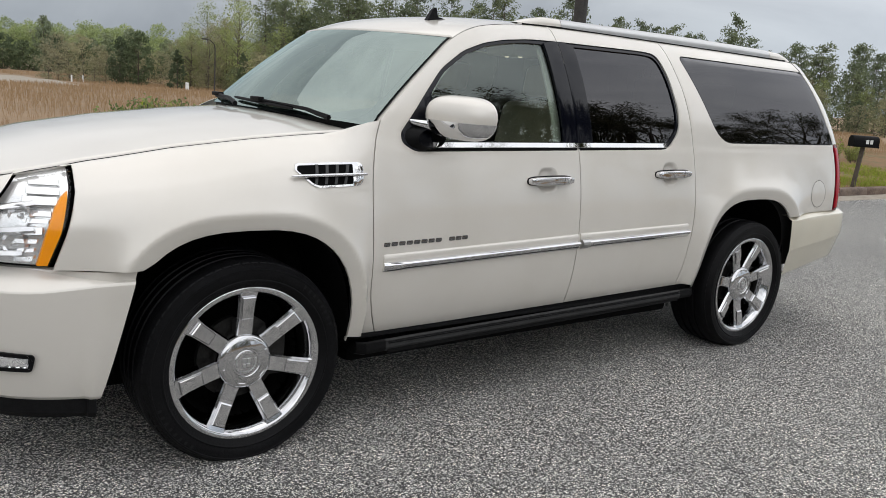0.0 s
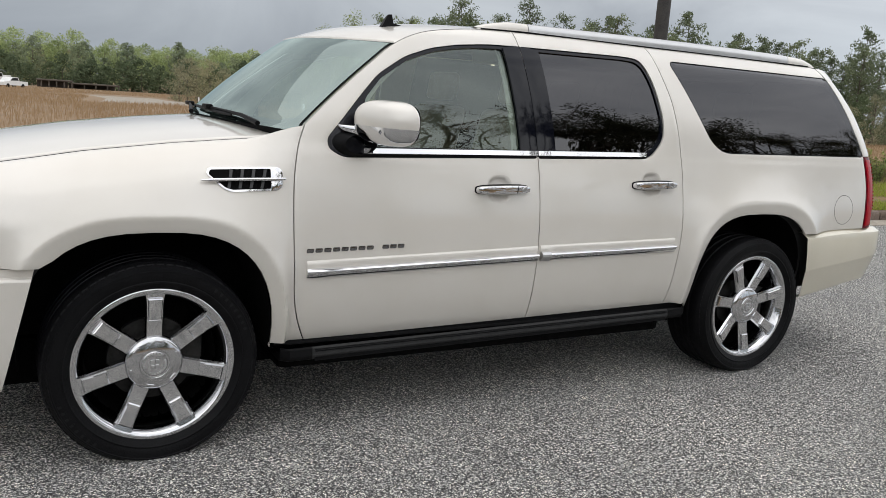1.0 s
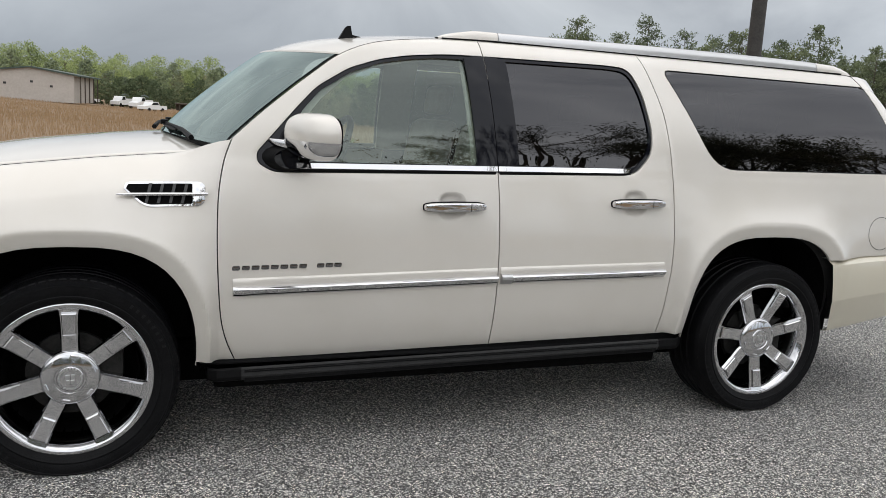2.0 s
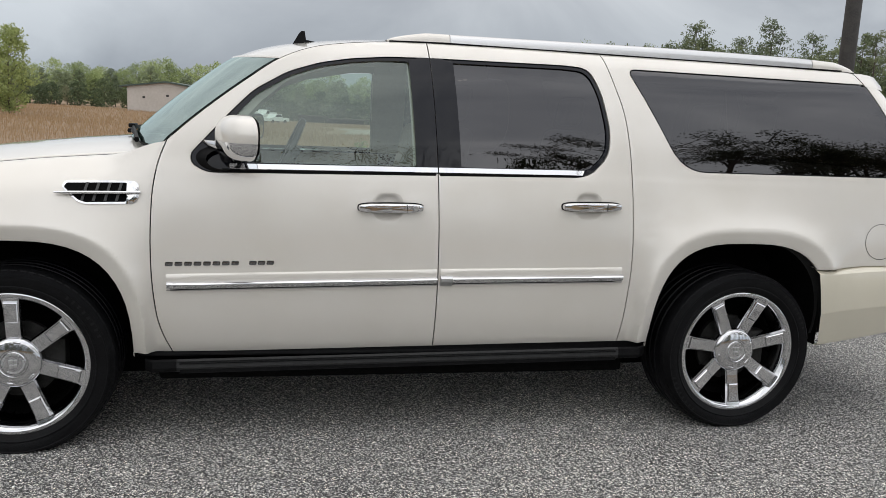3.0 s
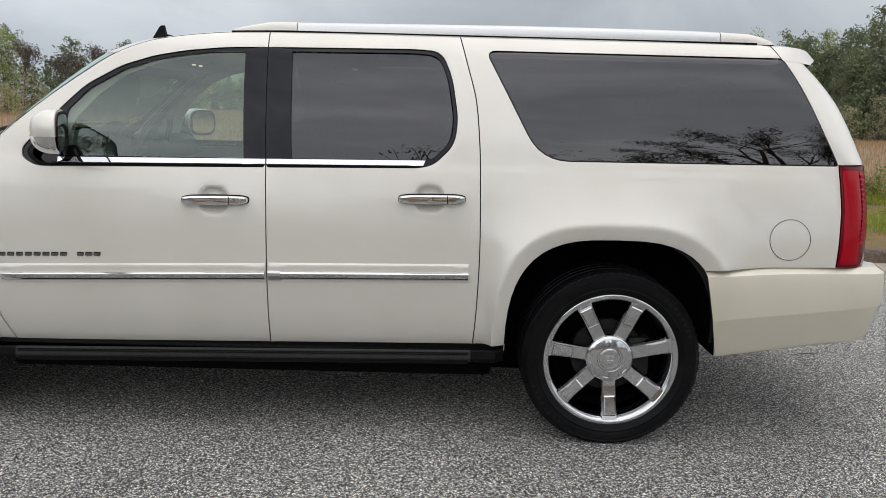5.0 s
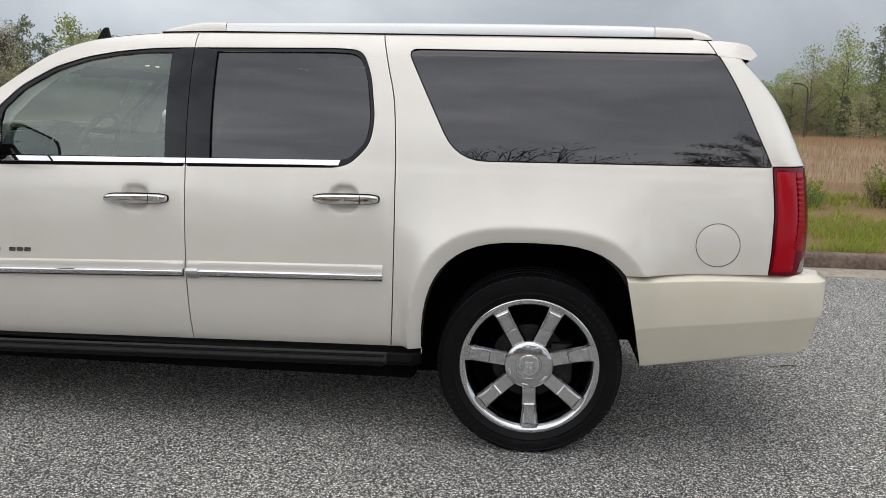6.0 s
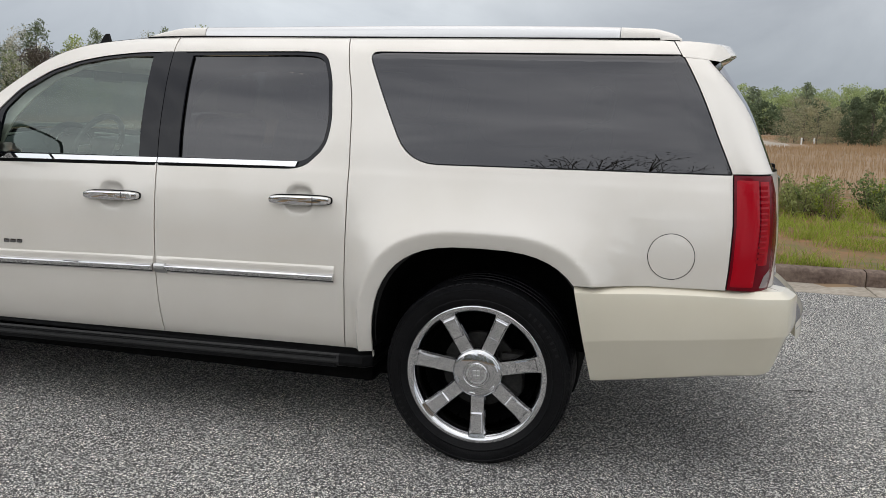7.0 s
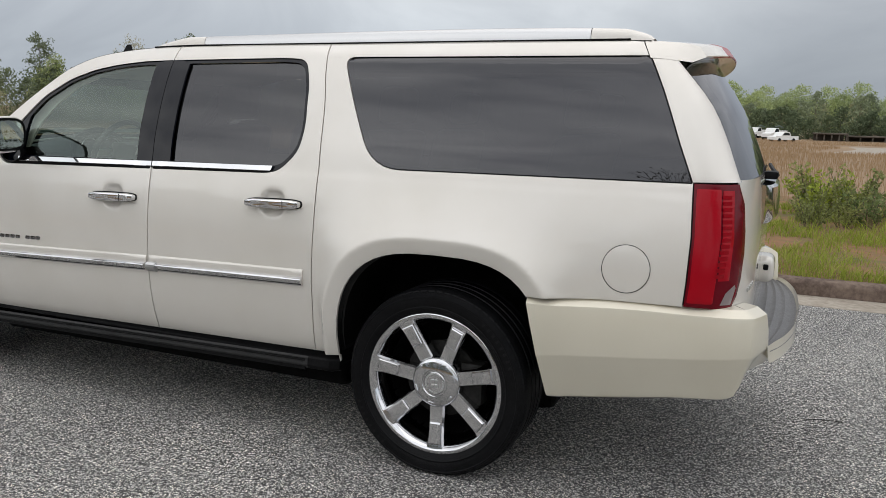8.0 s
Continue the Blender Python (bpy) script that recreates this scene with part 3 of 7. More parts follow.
# dry field
px, py = scatter(215000, -70, 85, 9.8, 175.0, 2.4, lambda x, y: abs(x - 1.5) < (y + 4) * 2.0 + 2 and not (y > 66 and np.min(np.hypot(ctr[:, 0] - x, ctr[:, 1] - y)) < 6.0) and clump(x, y, 0.25, 1.0) > -0.45 + max(0, 12.0 - y) * 0.35)
near = np.clip((py - 10) / 50, 0, 1)
hh = rng.uniform(0.24, 0.50, len(px)) * (0.85 + 0.35 * np.array([clump(a, b_, 0.12, 4.0) for a, b_ in zip(px, py)]))
tagged(part("dry_grass", blades(px, py, gz(px, py) + 0.10, hh, 0.003 + 0.015 * near, 0.45, rng), M_DRY), "tall dry straw-coloured grass over the field", "grass", kind="stuff")
# green turf on the verge
tx, ty = scatter(5200, 0, 22, KERB_Y + 0.18, 11.0, 1.3, lambda x, y: clump(x, y, 0.6, 3.0) + 0.6 * clump(x, y, 1.9, 6.0) > -0.05)
tall = rng.gamma(3.0, 1.0 / 3.0, len(tx))
pick = rng.integers(0, len(tx), 95000)
spread = 0.05 + 0.045 * tall[pick]
px, py = tx[pick] + rng.normal(0, 1, len(pick)) * spread, np.maximum(ty[pick] + rng.normal(0, 1, len(pick)) * spread, KERB_Y + 0.15)
hh = rng.uniform(0.04, 0.12, len(px)) * (0.50 + 0.60 * tall[pick])
dead = rng.uniform(0, 1, len(px)) < 0.16
for ok, mt, lb in ((~dead, M_TURF, "patchy green tufts of turf behind the kerb"), (dead, M_DRY, "dead straw among the turf")):
    tagged(part("turf", blades(px[ok], py[ok], gz(px[ok], py[ok]) + 0.125, hh[ok], 0.0035 + 0.003 * np.clip((py[ok] - 4) / 6, 0, 1), 1.1, rng), mt), lb, "grass", kind="stuff")


# ---- trees ----
def leaf_cloud(cx, cy, cz, r, n, size, rng_, flat=0.7, long=2.0):
    """n small leaf faces scattered in a lump."""
    d = rng_.normal(0, 1, (n, 3))
    d /= np.linalg.norm(d, axis=1)[:, None]
    p = d * (rng_.uniform(0.15, 1.0, n) ** 0.5)[:, None] * np.array([r, r, r * flat]) + np.array([cx, cy, cz])
    u = rng_.normal(0, 1, (n, 3)); u /= np.linalg.norm(u, axis=1)[:, None]
    w = np.cross(u, rng_.normal(0, 1, (n, 3))); w /= np.linalg.norm(w, axis=1)[:, None]
    s = size * rng_.uniform(0.6, 1.3, n)[:, None]
    return np.stack([p - u * s * long * 0.5, p + w * s * 0.5, p + u * s * long * 0.5, p - w * s * 0.5], 1)


def cloud_mesh(parts_):
    v = np.concatenate(parts_)
    n = len(v)
    return v.reshape(-1, 3).tolist(), (np.arange(n)[:, None] * 4 + np.arange(4)).tolist()


def limb_mesh(segs):
    """Tapered limbs: (start, end, r0, r1) each."""
    vs, fs = [], []
    for a, c, r0, r1 in segs:
        t = (c - a)
        t = t / (np.linalg.norm(t) + 1e-9)
        u = np.cross(t, [0.3, 0.9, 0.2]); u /= np.linalg.norm(u) + 1e-9
        w = np.cross(t, u)
        k = len(vs)
        m = 6 if r0 > 0.05 else 3
        for p, r in ((a, r0), (c, r1)):
            for i in range(m):
                q = 2 * math.pi * i / m
                vs.append(tuple(p + r * (u * math.cos(q) + w * math.sin(q))))
        for i in range(m):
            fs.append((k + i, k + (i + 1) % m, k + m + (i + 1) % m, k + m + i))
    return vs, fs


def pine(h, seed, mat, crown_from=0.35, spread=0.20):
    g = np.random.default_rng(seed)
    root = new("pine_tree")
    segs, clouds = [], []
    bend = g.uniform(-0.25, 0.25, 2)
    spine = lambda z: np.array([bend[0] * (z / h) ** 2, bend[1] * (z / h) ** 2, z])
    for i in range(8):
        z0, z1 = h * i / 8, h * (i + 1) / 8
        segs.append((spine(z0), spine(z1), 0.017 * h * (1 - i / 8.6), 0.017 * h * (1 - (i + 1) / 8.6)))
    n = int(30 + h * 1.7)
    for i in range(n):
        t = (i + g.uniform(0, 0.9)) / n
        f = crown_from + (1 - crown_from) * t
        z = f * h
        a = g.uniform(0, 2 * math.pi)
        ln = spread * h * 0.72 * (0.40 + 1.25 * t) * max(0.03, 1.03 - t) ** 0.55 * g.uniform(0.45, 1.2) + 0.25
        p0 = spine(z)
        p1 = p0 + np.array([math.cos(a) * ln, math.sin(a) * ln, ln * g.uniform(0.05, 0.55)])
        segs.append((p0, p1, 0.03 + 0.003 * h * (1 - f), 0.012))
        for q in (0.55, 0.8, 1.0):
            c = p0 + (p1 - p0) * q + g.normal(0, 0.14, 3)
            clouds.append(leaf_cloud(*c, 0.36 + 0.20 * ln * g.uniform(0.6, 1.2), 15, 0.100 + 0.0022 * h, g, 0.62, 2.4))
    clouds.append(leaf_cloud(*(spine(h) - np.array([0, 0, 0.2])), 0.45, 40, 0.14, g, 1.2, 3.0))
    part("trunk", limb_mesh(segs), M_BARK, root)
    part("crown", cloud_mesh(clouds), mat, root)
    return root


def broadleaf(h, seed, mat, leaves=1.0, leaf=0.16, lean=0.9, forks=5, puff=0.055):
    """Trunk, limbs and twigs forking four times, with leaf faces at the twigs."""
    g = np.random.default_rng(seed)
    root = new("broadleaf_tree")
    segs, tips = [], []

    def grow(p, d, ln, r, depth):
        q = p + d * ln
        segs.append((p, q, r, r * 0.68))
        if depth >= 2:
            tips.append((p + q) / 2)
        if depth == forks:
            tips.append(q)
            return
        k = 3 if depth < 4 else 2
        for i in range(k):
            nd = d + g.normal(0, 0.40 * lean, 3) + np.array([0, 0, 0.10])
            nd /= np.linalg.norm(nd)
            grow(q, nd, ln * g.uniform(0.62, 0.86), r * 0.60, depth + 1)

    grow(np.array([0.0, 0, 0]), np.array([g.normal(0, 0.05), g.normal(0, 0.05), 1.0]), h * 0.27, 0.017 * h, 0)
    part("trunk", limb_mesh(segs), M_BARK, root)
    if leaves > 0:
        clouds = [leaf_cloud(*t, puff * h, max(1, int(7 * leaves)), leaf, g, 0.9, 1.5) for t in tips]
        part("crown", cloud_mesh(clouds), mat, root)
    return root


def cedar(h, seed, mat, fat=0.26, lumps=80, each=20):
    g = np.random.default_rng(seed)
    root = new("cedar_tree")
    part("trunk", limb_mesh([(np.zeros(3), np.array([0, 0, h * 0.5]), 0.02 * h, 0.012 * h), (np.array([0, 0, h * 0.5]), np.array([0, 0, h]), 0.012 * h, 0.004 * h)]), M_BARK, root)
    clouds = []
    for i in range(lumps):
        f = g.uniform(0.06, 1.0)
        r = fat * h * (1 - f) ** 0.75 * (0.55 + 0.45 * min(1, f * 5)) * g.uniform(0.55, 1.12)
        a = g.uniform(0, 2 * math.pi)
        clouds.append(leaf_cloud(r * math.cos(a), r * math.sin(a), f * h, 0.07 * h * (1.2 - f * 0.7), each, 0.030 * h, g, 0.8, 2.2))
    part("crown", cloud_mesh(clouds), mat, root)
    return root


def wood_tree(h, seed, mat, wide=0.30, low=0.10, lumps=70, each=22, leaf=0.30, name="broadleaf_tree", size=0.085, slim=1.5):
    """Trunk, rising limbs and many lumps of leaves in an uneven ovoid crown."""
    g = np.random.default_rng(seed)
    root = new(name)
    bend = g.normal(0, 0.03 * h, 2)
    spine = lambda z: np.array([bend[0] * (z / h) ** 2, bend[1] * (z / h) ** 2, z])
    segs, clouds = [], []
    for i in range(5):
        segs.append((spine(h * 0.9 * i / 5), spine(h * 0.9 * (i + 1) / 5), 0.012 * h * (1 - i / 5.4), 0.012 * h * (1 - (i + 1) / 5.4)))
    for i in range(lumps):
        t = (i + g.uniform(0, 1)) / lumps
        z = h * (low + (1 - low) * t) * g.uniform(0.94, 1.0)
        r = wide * h * 1.7 * t ** 0.42 * (1 - t) ** 0.55 * g.uniform(0.35, 1.12)
        a = g.uniform(0, 2 * math.pi)
        c = spine(z) + np.array([r * math.cos(a), r * math.sin(a), 0])
        if i % 3 == 0:
            segs.append((spine(max(0.1 * h, z - 0.9 * r)), c, 0.004 * h, 0.0015 * h))
        clouds.append(leaf_cloud(*c, size * h * g.uniform(0.6, 1.25), each, leaf, g, 0.75, slim))
    part("trunk", limb_mesh(segs), M_BARK, root)
    part("crown", cloud_mesh(clouds), mat, root)
    return root


def set_out(root, places, label, category, group):
    """Puts the first tree at the first place and copies at the others: (az, distance, scale, turn)."""
    for i, (az, d, k, turn) in enumerate(places):
        x, y = at(az, d)
        m = Matrix.Translation((x, y, ground_z(x, y) - 0.05)) @ Matrix.Rotation(radians(turn), 4, "Z")
        if i == 0:
            tagged(root, label, category, group)
            ob = root
            ob.matrix_basis = m
        else:
            ob = copy_thing(root, m)
        ob.scale = (k, k, k * (1 + 0.12 * math.sin(i * 2.3)))


g = np.random.default_rng(11)
spread_ = lambda n, a0, a1, d0, d1, k0_, k1: [(a0 + (a1 - a0) * (i + g.uniform(0.1, 0.9)) / n, g.uniform(d0, d1), g.uniform(k0_, k1), g.uniform(0, 360)) for i in range(n)]
# pine wood across the field
for sd, (h, lo, hi) in enumerate(((13.0, 23.0, 38), (13.2, 24, 41), (12.4, 37, 52), (12.0, 42, 57), (10.8, 51, 68), (10.0, 57, 78))):
    set_out(pine(h, 20 + sd, M_PINE, 0.20 if sd % 2 else 0.34, 0.24), spread_(14, lo, hi, 98, 122, 0.86, 1.04), "tall dark-green pine at the edge of the wood", "tree", "pines across the field")
set_out(wood_tree(10.6, 58, M_PINE, 0.27, 0.06, 110, 14, 0.20, "evergreen_tree", slim=2.2), spread_(30, 23, 50, 104, 126, 0.88, 1.10) + spread_(12, 25, 39, 98, 110, 0.98, 1.12) + spread_(7, 39, 47, 98, 110, 1.0, 1.12) + spread_(22, 50, 78, 108, 126, 0.72, 0.92), "dense evergreen in the depth of the wood", "tree", "pines across the field")
set_out(wood_tree(11.5, 41, M_SPRING, 0.25, 0.04, 120, 24, 0.15, "budding_tree", size=0.10), [(18.4, 104, 0.70, 0), (19.4, 106, 0.84, 80), (20.4, 104, 0.84, 150), (21.5, 104, 1.0, 10)] + spread_(9, 21, 38, 98, 120, 0.75, 1.0) + spread_(8, 58, 76, 90, 112, 0.4, 0.58), "slender tree in fresh pale-green leaf", "tree", "budding trees in the wood")
set_out(wood_tree(9.0, 42, M_BUD, 0.30, 0.03, 110, 30, 0.105, "budding_tree", size=0.10), [(17.4, 104, 0.66, 0), (19.4, 100, 0.80, 60), (18.3, 103, 0.82, 60), (20.6, 101, 0.9, 200)] + spread_(10, 22, 42, 92, 112, 0.6, 0.95) + spread_(16, 42, 78, 90, 112, 0.5, 0.9), "grey-brown tree just coming into bud", "tree", "budding trees in the wood")
set_out(wood_tree(5.8, 43, M_CEDAR, 0.34, 0.05, 110, 36, 0.14, "cedar_tree"), [(15.0, 100, 1.06, 0), (13.9, 101, 0.86, 130)] + spread_(8, 24, 46, 92, 104, 0.6, 1.0) + spread_(8, 46, 76, 88, 100, 0.6, 1.0), "dense dark-green cedar at the edge of the field", "tree", "cedars by the field")
set_out(cedar(4.4, 59, M_CEDAR), [(17.3, 92, 0.98, 90), (21.6, 94, 0.95, 20)], "small pointed cedar at the edge of the field", "tree", "cedars by the field")
# low scrub under the wood
set_out(wood_tree(4.4, 44, M_BUD, 0.46, 0.0, 80, 20, 0.10, "scrub_bush", size=0.13), [(9.9, 116, 1.1, 0), (10.4, 112, 1.25, 70), (11.0, 109, 1.25, 140), (11.8, 107, 1.2, 210), (12.7, 105, 1.0, 20)] + spread_(14, 12, 22, 100, 112, 0.6, 1.05) + spread_(34, 22, 78, 86, 98, 0.6, 1.15), "low brown scrub at the edge of the wood", "shrub", "scrub at the edge of the wood")
set_out(wood_tree(4.0, 57, M_PINE, 0.5, 0.0, 70, 13, 0.155, "evergreen_bush", size=0.13), spread_(30, 20, 78, 94, 108, 0.6, 1.1), "bushy evergreen undergrowth among the pines", "shrub", "scrub at the edge of the wood")
# far woods
set_out(wood_tree(15.0, 45, M_FARWOOD, 0.40, 0.16, 110, 26, 0.32, "far_tree", size=0.11), spread_(48, -8, 25, 228, 285, 0.754, 0.92) + spread_(26, -24, -8, 235, 285, 0.662, 0.791), "distant tree in spring green leaf", "tree", "far wood")
set_out(wood_tree(13.5, 46, M_FARWOOD, 0.42, 0.12, 100, 26, 0.32, "far_tree", size=0.11), spread_(36, -8, 24, 222, 262, 0.718, 0.92) + spread_(16, -24, -8, 230, 262, 0.607, 0.773), "distant tree in pale spring green", "tree", "far wood")
set_out(wood_tree(12.5, 47, M_HAZED_PINE, 0.24, 0.16, 80, 14, 0.36, "far_evergreen", slim=2.2), spread_(32, -8, 25, 210, 240, 0.506, 0.938) + spread_(24, -25, -8, 220, 250, 0.57, 0.81), "distant dark evergreen in the far wood", "tree", "far wood")
set_out(wood_tree(11.5, 48, M_BUD, 0.26, 0.15, 90, 20, 0.22, "far_tree"), spread_(12, -6, 22, 212, 250, 0.552, 0.92) + spread_(6, -24, -8, 215, 250, 0.414, 0.644), "distant grey-brown budding tree in the wood", "tree", "far wood")
set_out(wood_tree(6.5, 56, M_CEDAR, 0.52, 0.0, 60, 24, 0.32, "far_thicket", size=0.13), spread_(36, -8, 25, 200, 216, 0.736, 1.24) + spread_(14, -22, -8, 205, 220, 0.644, 0.92), "distant dark undergrowth of the wood", "shrub", "far wood")
# to the nose side of the car
set_out(wood_tree(7.9, 49, M_SPRING, 0.29, 0.08, 170, 40, 0.15, size=0.085), [(-16.4, 82, 1.0, 0)], "rounded tree in bright spring leaf in the field", "tree", "trees in the field")
set_out(broadleaf(7.6, 50, M_BARE, 0.5, 0.12), [(-18.0, 86, 0.9, 0), (-22.6, 88, 0.9, 70), (-24.2, 86, 0.95, 140), (-26.5, 87, 0.9, 30), (-33, 90, 1.1, 200), (-39, 88, 1.1, 300)], "bare tree with pale twigs", "tree", "bare trees beyond the field")
set_out(pine(9.2, 51, M_PINE, 0.25, 0.24), [(-20.6, 96, 0.84, 0), (-19.4, 100, 0.66, 90), (-23.6, 92, 0.92, 200)] + spread_(10, -42, -26, 88, 104, 0.8, 1.0) + spread_(10, -70, -42, 88, 104, 0.6, 0.85), "dark pine beyond the field", "tree", "pines beyond the field")
set_out(wood_tree(8.8, 60, M_BLOSSOM, 0.26, 0.10, 110, 20, 0.14, size=0.10), [(-22.0, 104, 0.6, 0)] + spread_(10, -44, -31, 84, 98, 0.7, 0.95) + spread_(4, -66, -44, 84, 98, 0.6, 0.75), "tree in whitish spring blossom", "tree", "trees in the field")
set_out(wood_tree(8.2, 52, M_SPRING, 0.28, 0.06, 110, 22, 0.16, size=0.10), [(-27.6, 90, 1.0, 0), (-29.0, 88, 1.08, 90)] + spread_(8, -45, -32, 84, 102, 0.7, 0.95) + spread_(14, -72, -44, 80, 98, 0.62, 0.8), "tree in fresh green beyond the field", "tree", "trees in the field")
set_out(wood_tree(6.6, 62, M_PINE, 0.32, 0.03, 80, 18, 0.165, "evergreen_tree", size=0.10, slim=2.2), spread_(12, -44, -22, 96, 110, 0.75, 1.1) + spread_(22, -72, -44, 84, 102, 0.7, 1.0), "dense evergreen beyond the field", "tree", "pines beyond the field")
set_out(wood_tree(3.0, 53, M_BUD, 0.55, 0.0, 70, 20, 0.075, "scrub_bush", size=0.14), spread_(40, -70, -18, 74, 90, 0.6, 1.2), "low brown scrub beyond the field", "shrub", "scrub at the edge of the wood")
set_out(wood_tree(4.6, 61, M_CEDAR, 0.5, 0.0, 70, 13, 0.155, "evergreen_bush", size=0.13), spread_(36, -70, -17.0, 94, 112, 0.95, 1.45), "dark green thicket beyond the field", "shrub", "scrub at the edge of the wood")
# across the road, behind the camera: what the glass mirrors
row_at = lambda x, y, k, turn: (math.degrees(math.atan2(x - EYE_O.x, y - EYE_O.y)), math.hypot(x - EYE_O.x, y - EYE_O.y), k, turn)
set_out(broadleaf(11.5, 54, M_THICKET, 5.0, 0.06, 1.0, 5, 0.034), [row_at(11.3, -16.5, 1.22, 0), row_at(17.0, -16, 1.10, 80), row_at(24.5, -16.5, 1.12, 160), row_at(33.0, -16, 1.12, 220), row_at(8.6, -17.5, 0.78, 310)], "leafy dark tree across the road", "tree", "trees across the road")
set_out(broadleaf(11.5, 57, M_THICKET, 4.4, 0.065, 1.1, 5, 0.034), [row_at(14.0, -16, 1.14, 30), row_at(20.6, -15.5, 1.06, 120), row_at(28.5, -16, 1.10, 250), row_at(38.0, -16, 1.05, 20)], "leafy dark tree across the road", "tree", "trees across the road")
set_out(broadleaf(10.5, 71, M_BARE, 0.6, 0.07, 1.1), [row_at(2.4, -16, 0.90, 0)], "sparse tree with bare branches across the road", "tree", "trees across the road")
set_out(pine(11.0, 55, M_PINE, 0.25, 0.22), spread_(14, 95, 265, 38, 60, 0.8, 1.3), "dark pine across the road", "tree", "pines across the road")

# unseen belt of trees, added to block low sky light behind the camera
set_out(wood_tree(6.8, 63, M_THICKET, 0.40, 0.0, 60, 14, 0.30, "evergreen_tree", size=0.13), spread_(26, 152, 266, 24, 32, 0.75, 1.1), "unseen dark tree added to block low sky light", "tree", "trees across the road")

# street lamp at the edge of the field
lx, ly = at(19.5, 83)
lz = ground_z(lx, ly)
lamp_post = thing("street_lamp", "dark street lamp with a curved arm beyond the field", "street lamp", (lx, ly, lz))
part("pole", tube([(0, 0, -0.1), (0, 0, 2.4), (0, 0, 4.3), (-0.12, -0.04, 4.75), (-0.5, -0.15, 5.05), (-1.0, -0.3, 5.15)], [0.085, 0.075, 0.06, 0.05, 0.045, 0.04], 8), M_POLE, lamp_post, "", 40)
bm = bmesh.new()
box(bm, -1.45, -0.95, -0.45, -0.2, 5.08, 5.2, 0.03, 2)
part("lamp_head", bm, M_POLE, lamp_post, "flat dark lamp head", 40)

# ---- weeds and shrubs along the verge ----
def weed(h, seed, mat):
    g_ = np.random.default_rng(seed)
    root = new("verge_shrub")
    segs, clouds = [], []
    for i in range(14):
        a = g_.uniform(0, 2 * math.pi)
        tip = np.array([math.cos(a) * h * g_.uniform(0.1, 0.7), math.sin(a) * h * g_.uniform(0.1, 0.7), h * g_.uniform(0.55, 1.05)])
        base = np.array([math.cos(a) * 0.08, math.sin(a) * 0.08, 0])
        segs.append((base, tip, 0.008, 0.003))
        for q in (0.35, 0.55, 0.75, 0.95):
            clouds.append(leaf_cloud(*(base + (tip - base) * q), 0.13 * h, 16, 0.034, g_, 0.9, 1.7))
    part("stems", limb_mesh(segs), M_BARK, root).name = "stem"
    part("foliage", cloud_mesh(clouds), mat, root)
    return root


def strew(root, places, label, group):
    for i, (x, y, k, turn) in enumerate(places):
        m = Matrix.Translation((x, y, ground_z(x, y) + 0.11)) @ Matrix.Rotation(radians(turn), 4, "Z")
        if i == 0:
            tagged(root, label, "shrub", group)
            ob = root
            ob.matrix_basis = m
        else:
            ob = copy_thing(root, m)
        ob.scale = (k, k, k)


def dead_stalks(h, seed):
    """Thin arching straw stems of last year's growth."""
    g_ = np.random.default_rng(seed)
    root = new("dead_weed")
    segs = []
    for i in range(26):
        a, b_ = g_.uniform(0, 2 * math.pi), g_.uniform(0, 2 * math.pi)
        p = np.array([math.cos(a), math.sin(a), 0.0]) * h * g_.uniform(0.0, 0.25)
        lean, top = h * g_.uniform(0.1, 0.8), h * g_.uniform(0.45, 1.0)
        q = p + np.array([math.cos(b_) * lean * 0.3, math.sin(b_) * lean * 0.3, top * 0.7])
        r = p + np.array([math.cos(b_) * lean, math.sin(b_) * lean, top * g_.uniform(0.6, 1.05)])
        segs += [(p, q, 0.006, 0.0045), (q, r, 0.0045, 0.0025)]
    part("stem", limb_mesh(segs), M_STRAW, root)
    return root


def weed_spots(n, seed, y0, y1, k0, k1):
    """Places in lumps along the edge of the field, with gaps between."""
    g_ = np.random.default_rng(seed)
    spots = []
    while len(spots) < n:
        x, y = 2.6 + 23 * g_.uniform(0, 1) ** 1.6, g_.uniform(y0, y1)
        lump = 0.5 + 0.9 * noise.noise(Vector((x * 0.85, y * 0.7, 3.7)))
        if lump > g_.uniform(0.15, 0.75):
            spots.append((x, y, g_.uniform(k0, k1) * (0.55 + 0.65 * lump), g_.uniform(0, 360)))
    return spots


for sd, mat_, n in ((61, M_SHRUB, 40), (62, M_WEED, 40), (63, M_TURF, 24), (64, M_WEED, 26)):
    strew(weed(0.72, sd, mat_), weed_spots(n, sd, 7.9, 10.0, 0.45, 1.05), "leafy green weed at the edge of the field", "weeds along the verge")
for sd, n in ((71, 44), (72, 40)):
    strew(dead_stalks(0.75, sd), weed_spots(n, sd, 7.7, 10.2, 0.5, 1.15), "dead straw-coloured weed stalks at the edge of the field", "dead weeds along the verge")

# ---- pole, mailbox ----
px_, py_ = 10.3, 7.5
pole = tagged(part("utility_pole", tube([(px_, py_, 0.05), (px_, py_, 3.0), (px_, py_, 6.0), (px_, py_, 9.0)], [0.135, 0.125, 0.115, 0.10], 14), M_POLE, None, "", 40), "tall dark tapered pole beyond the kerb", "pole")

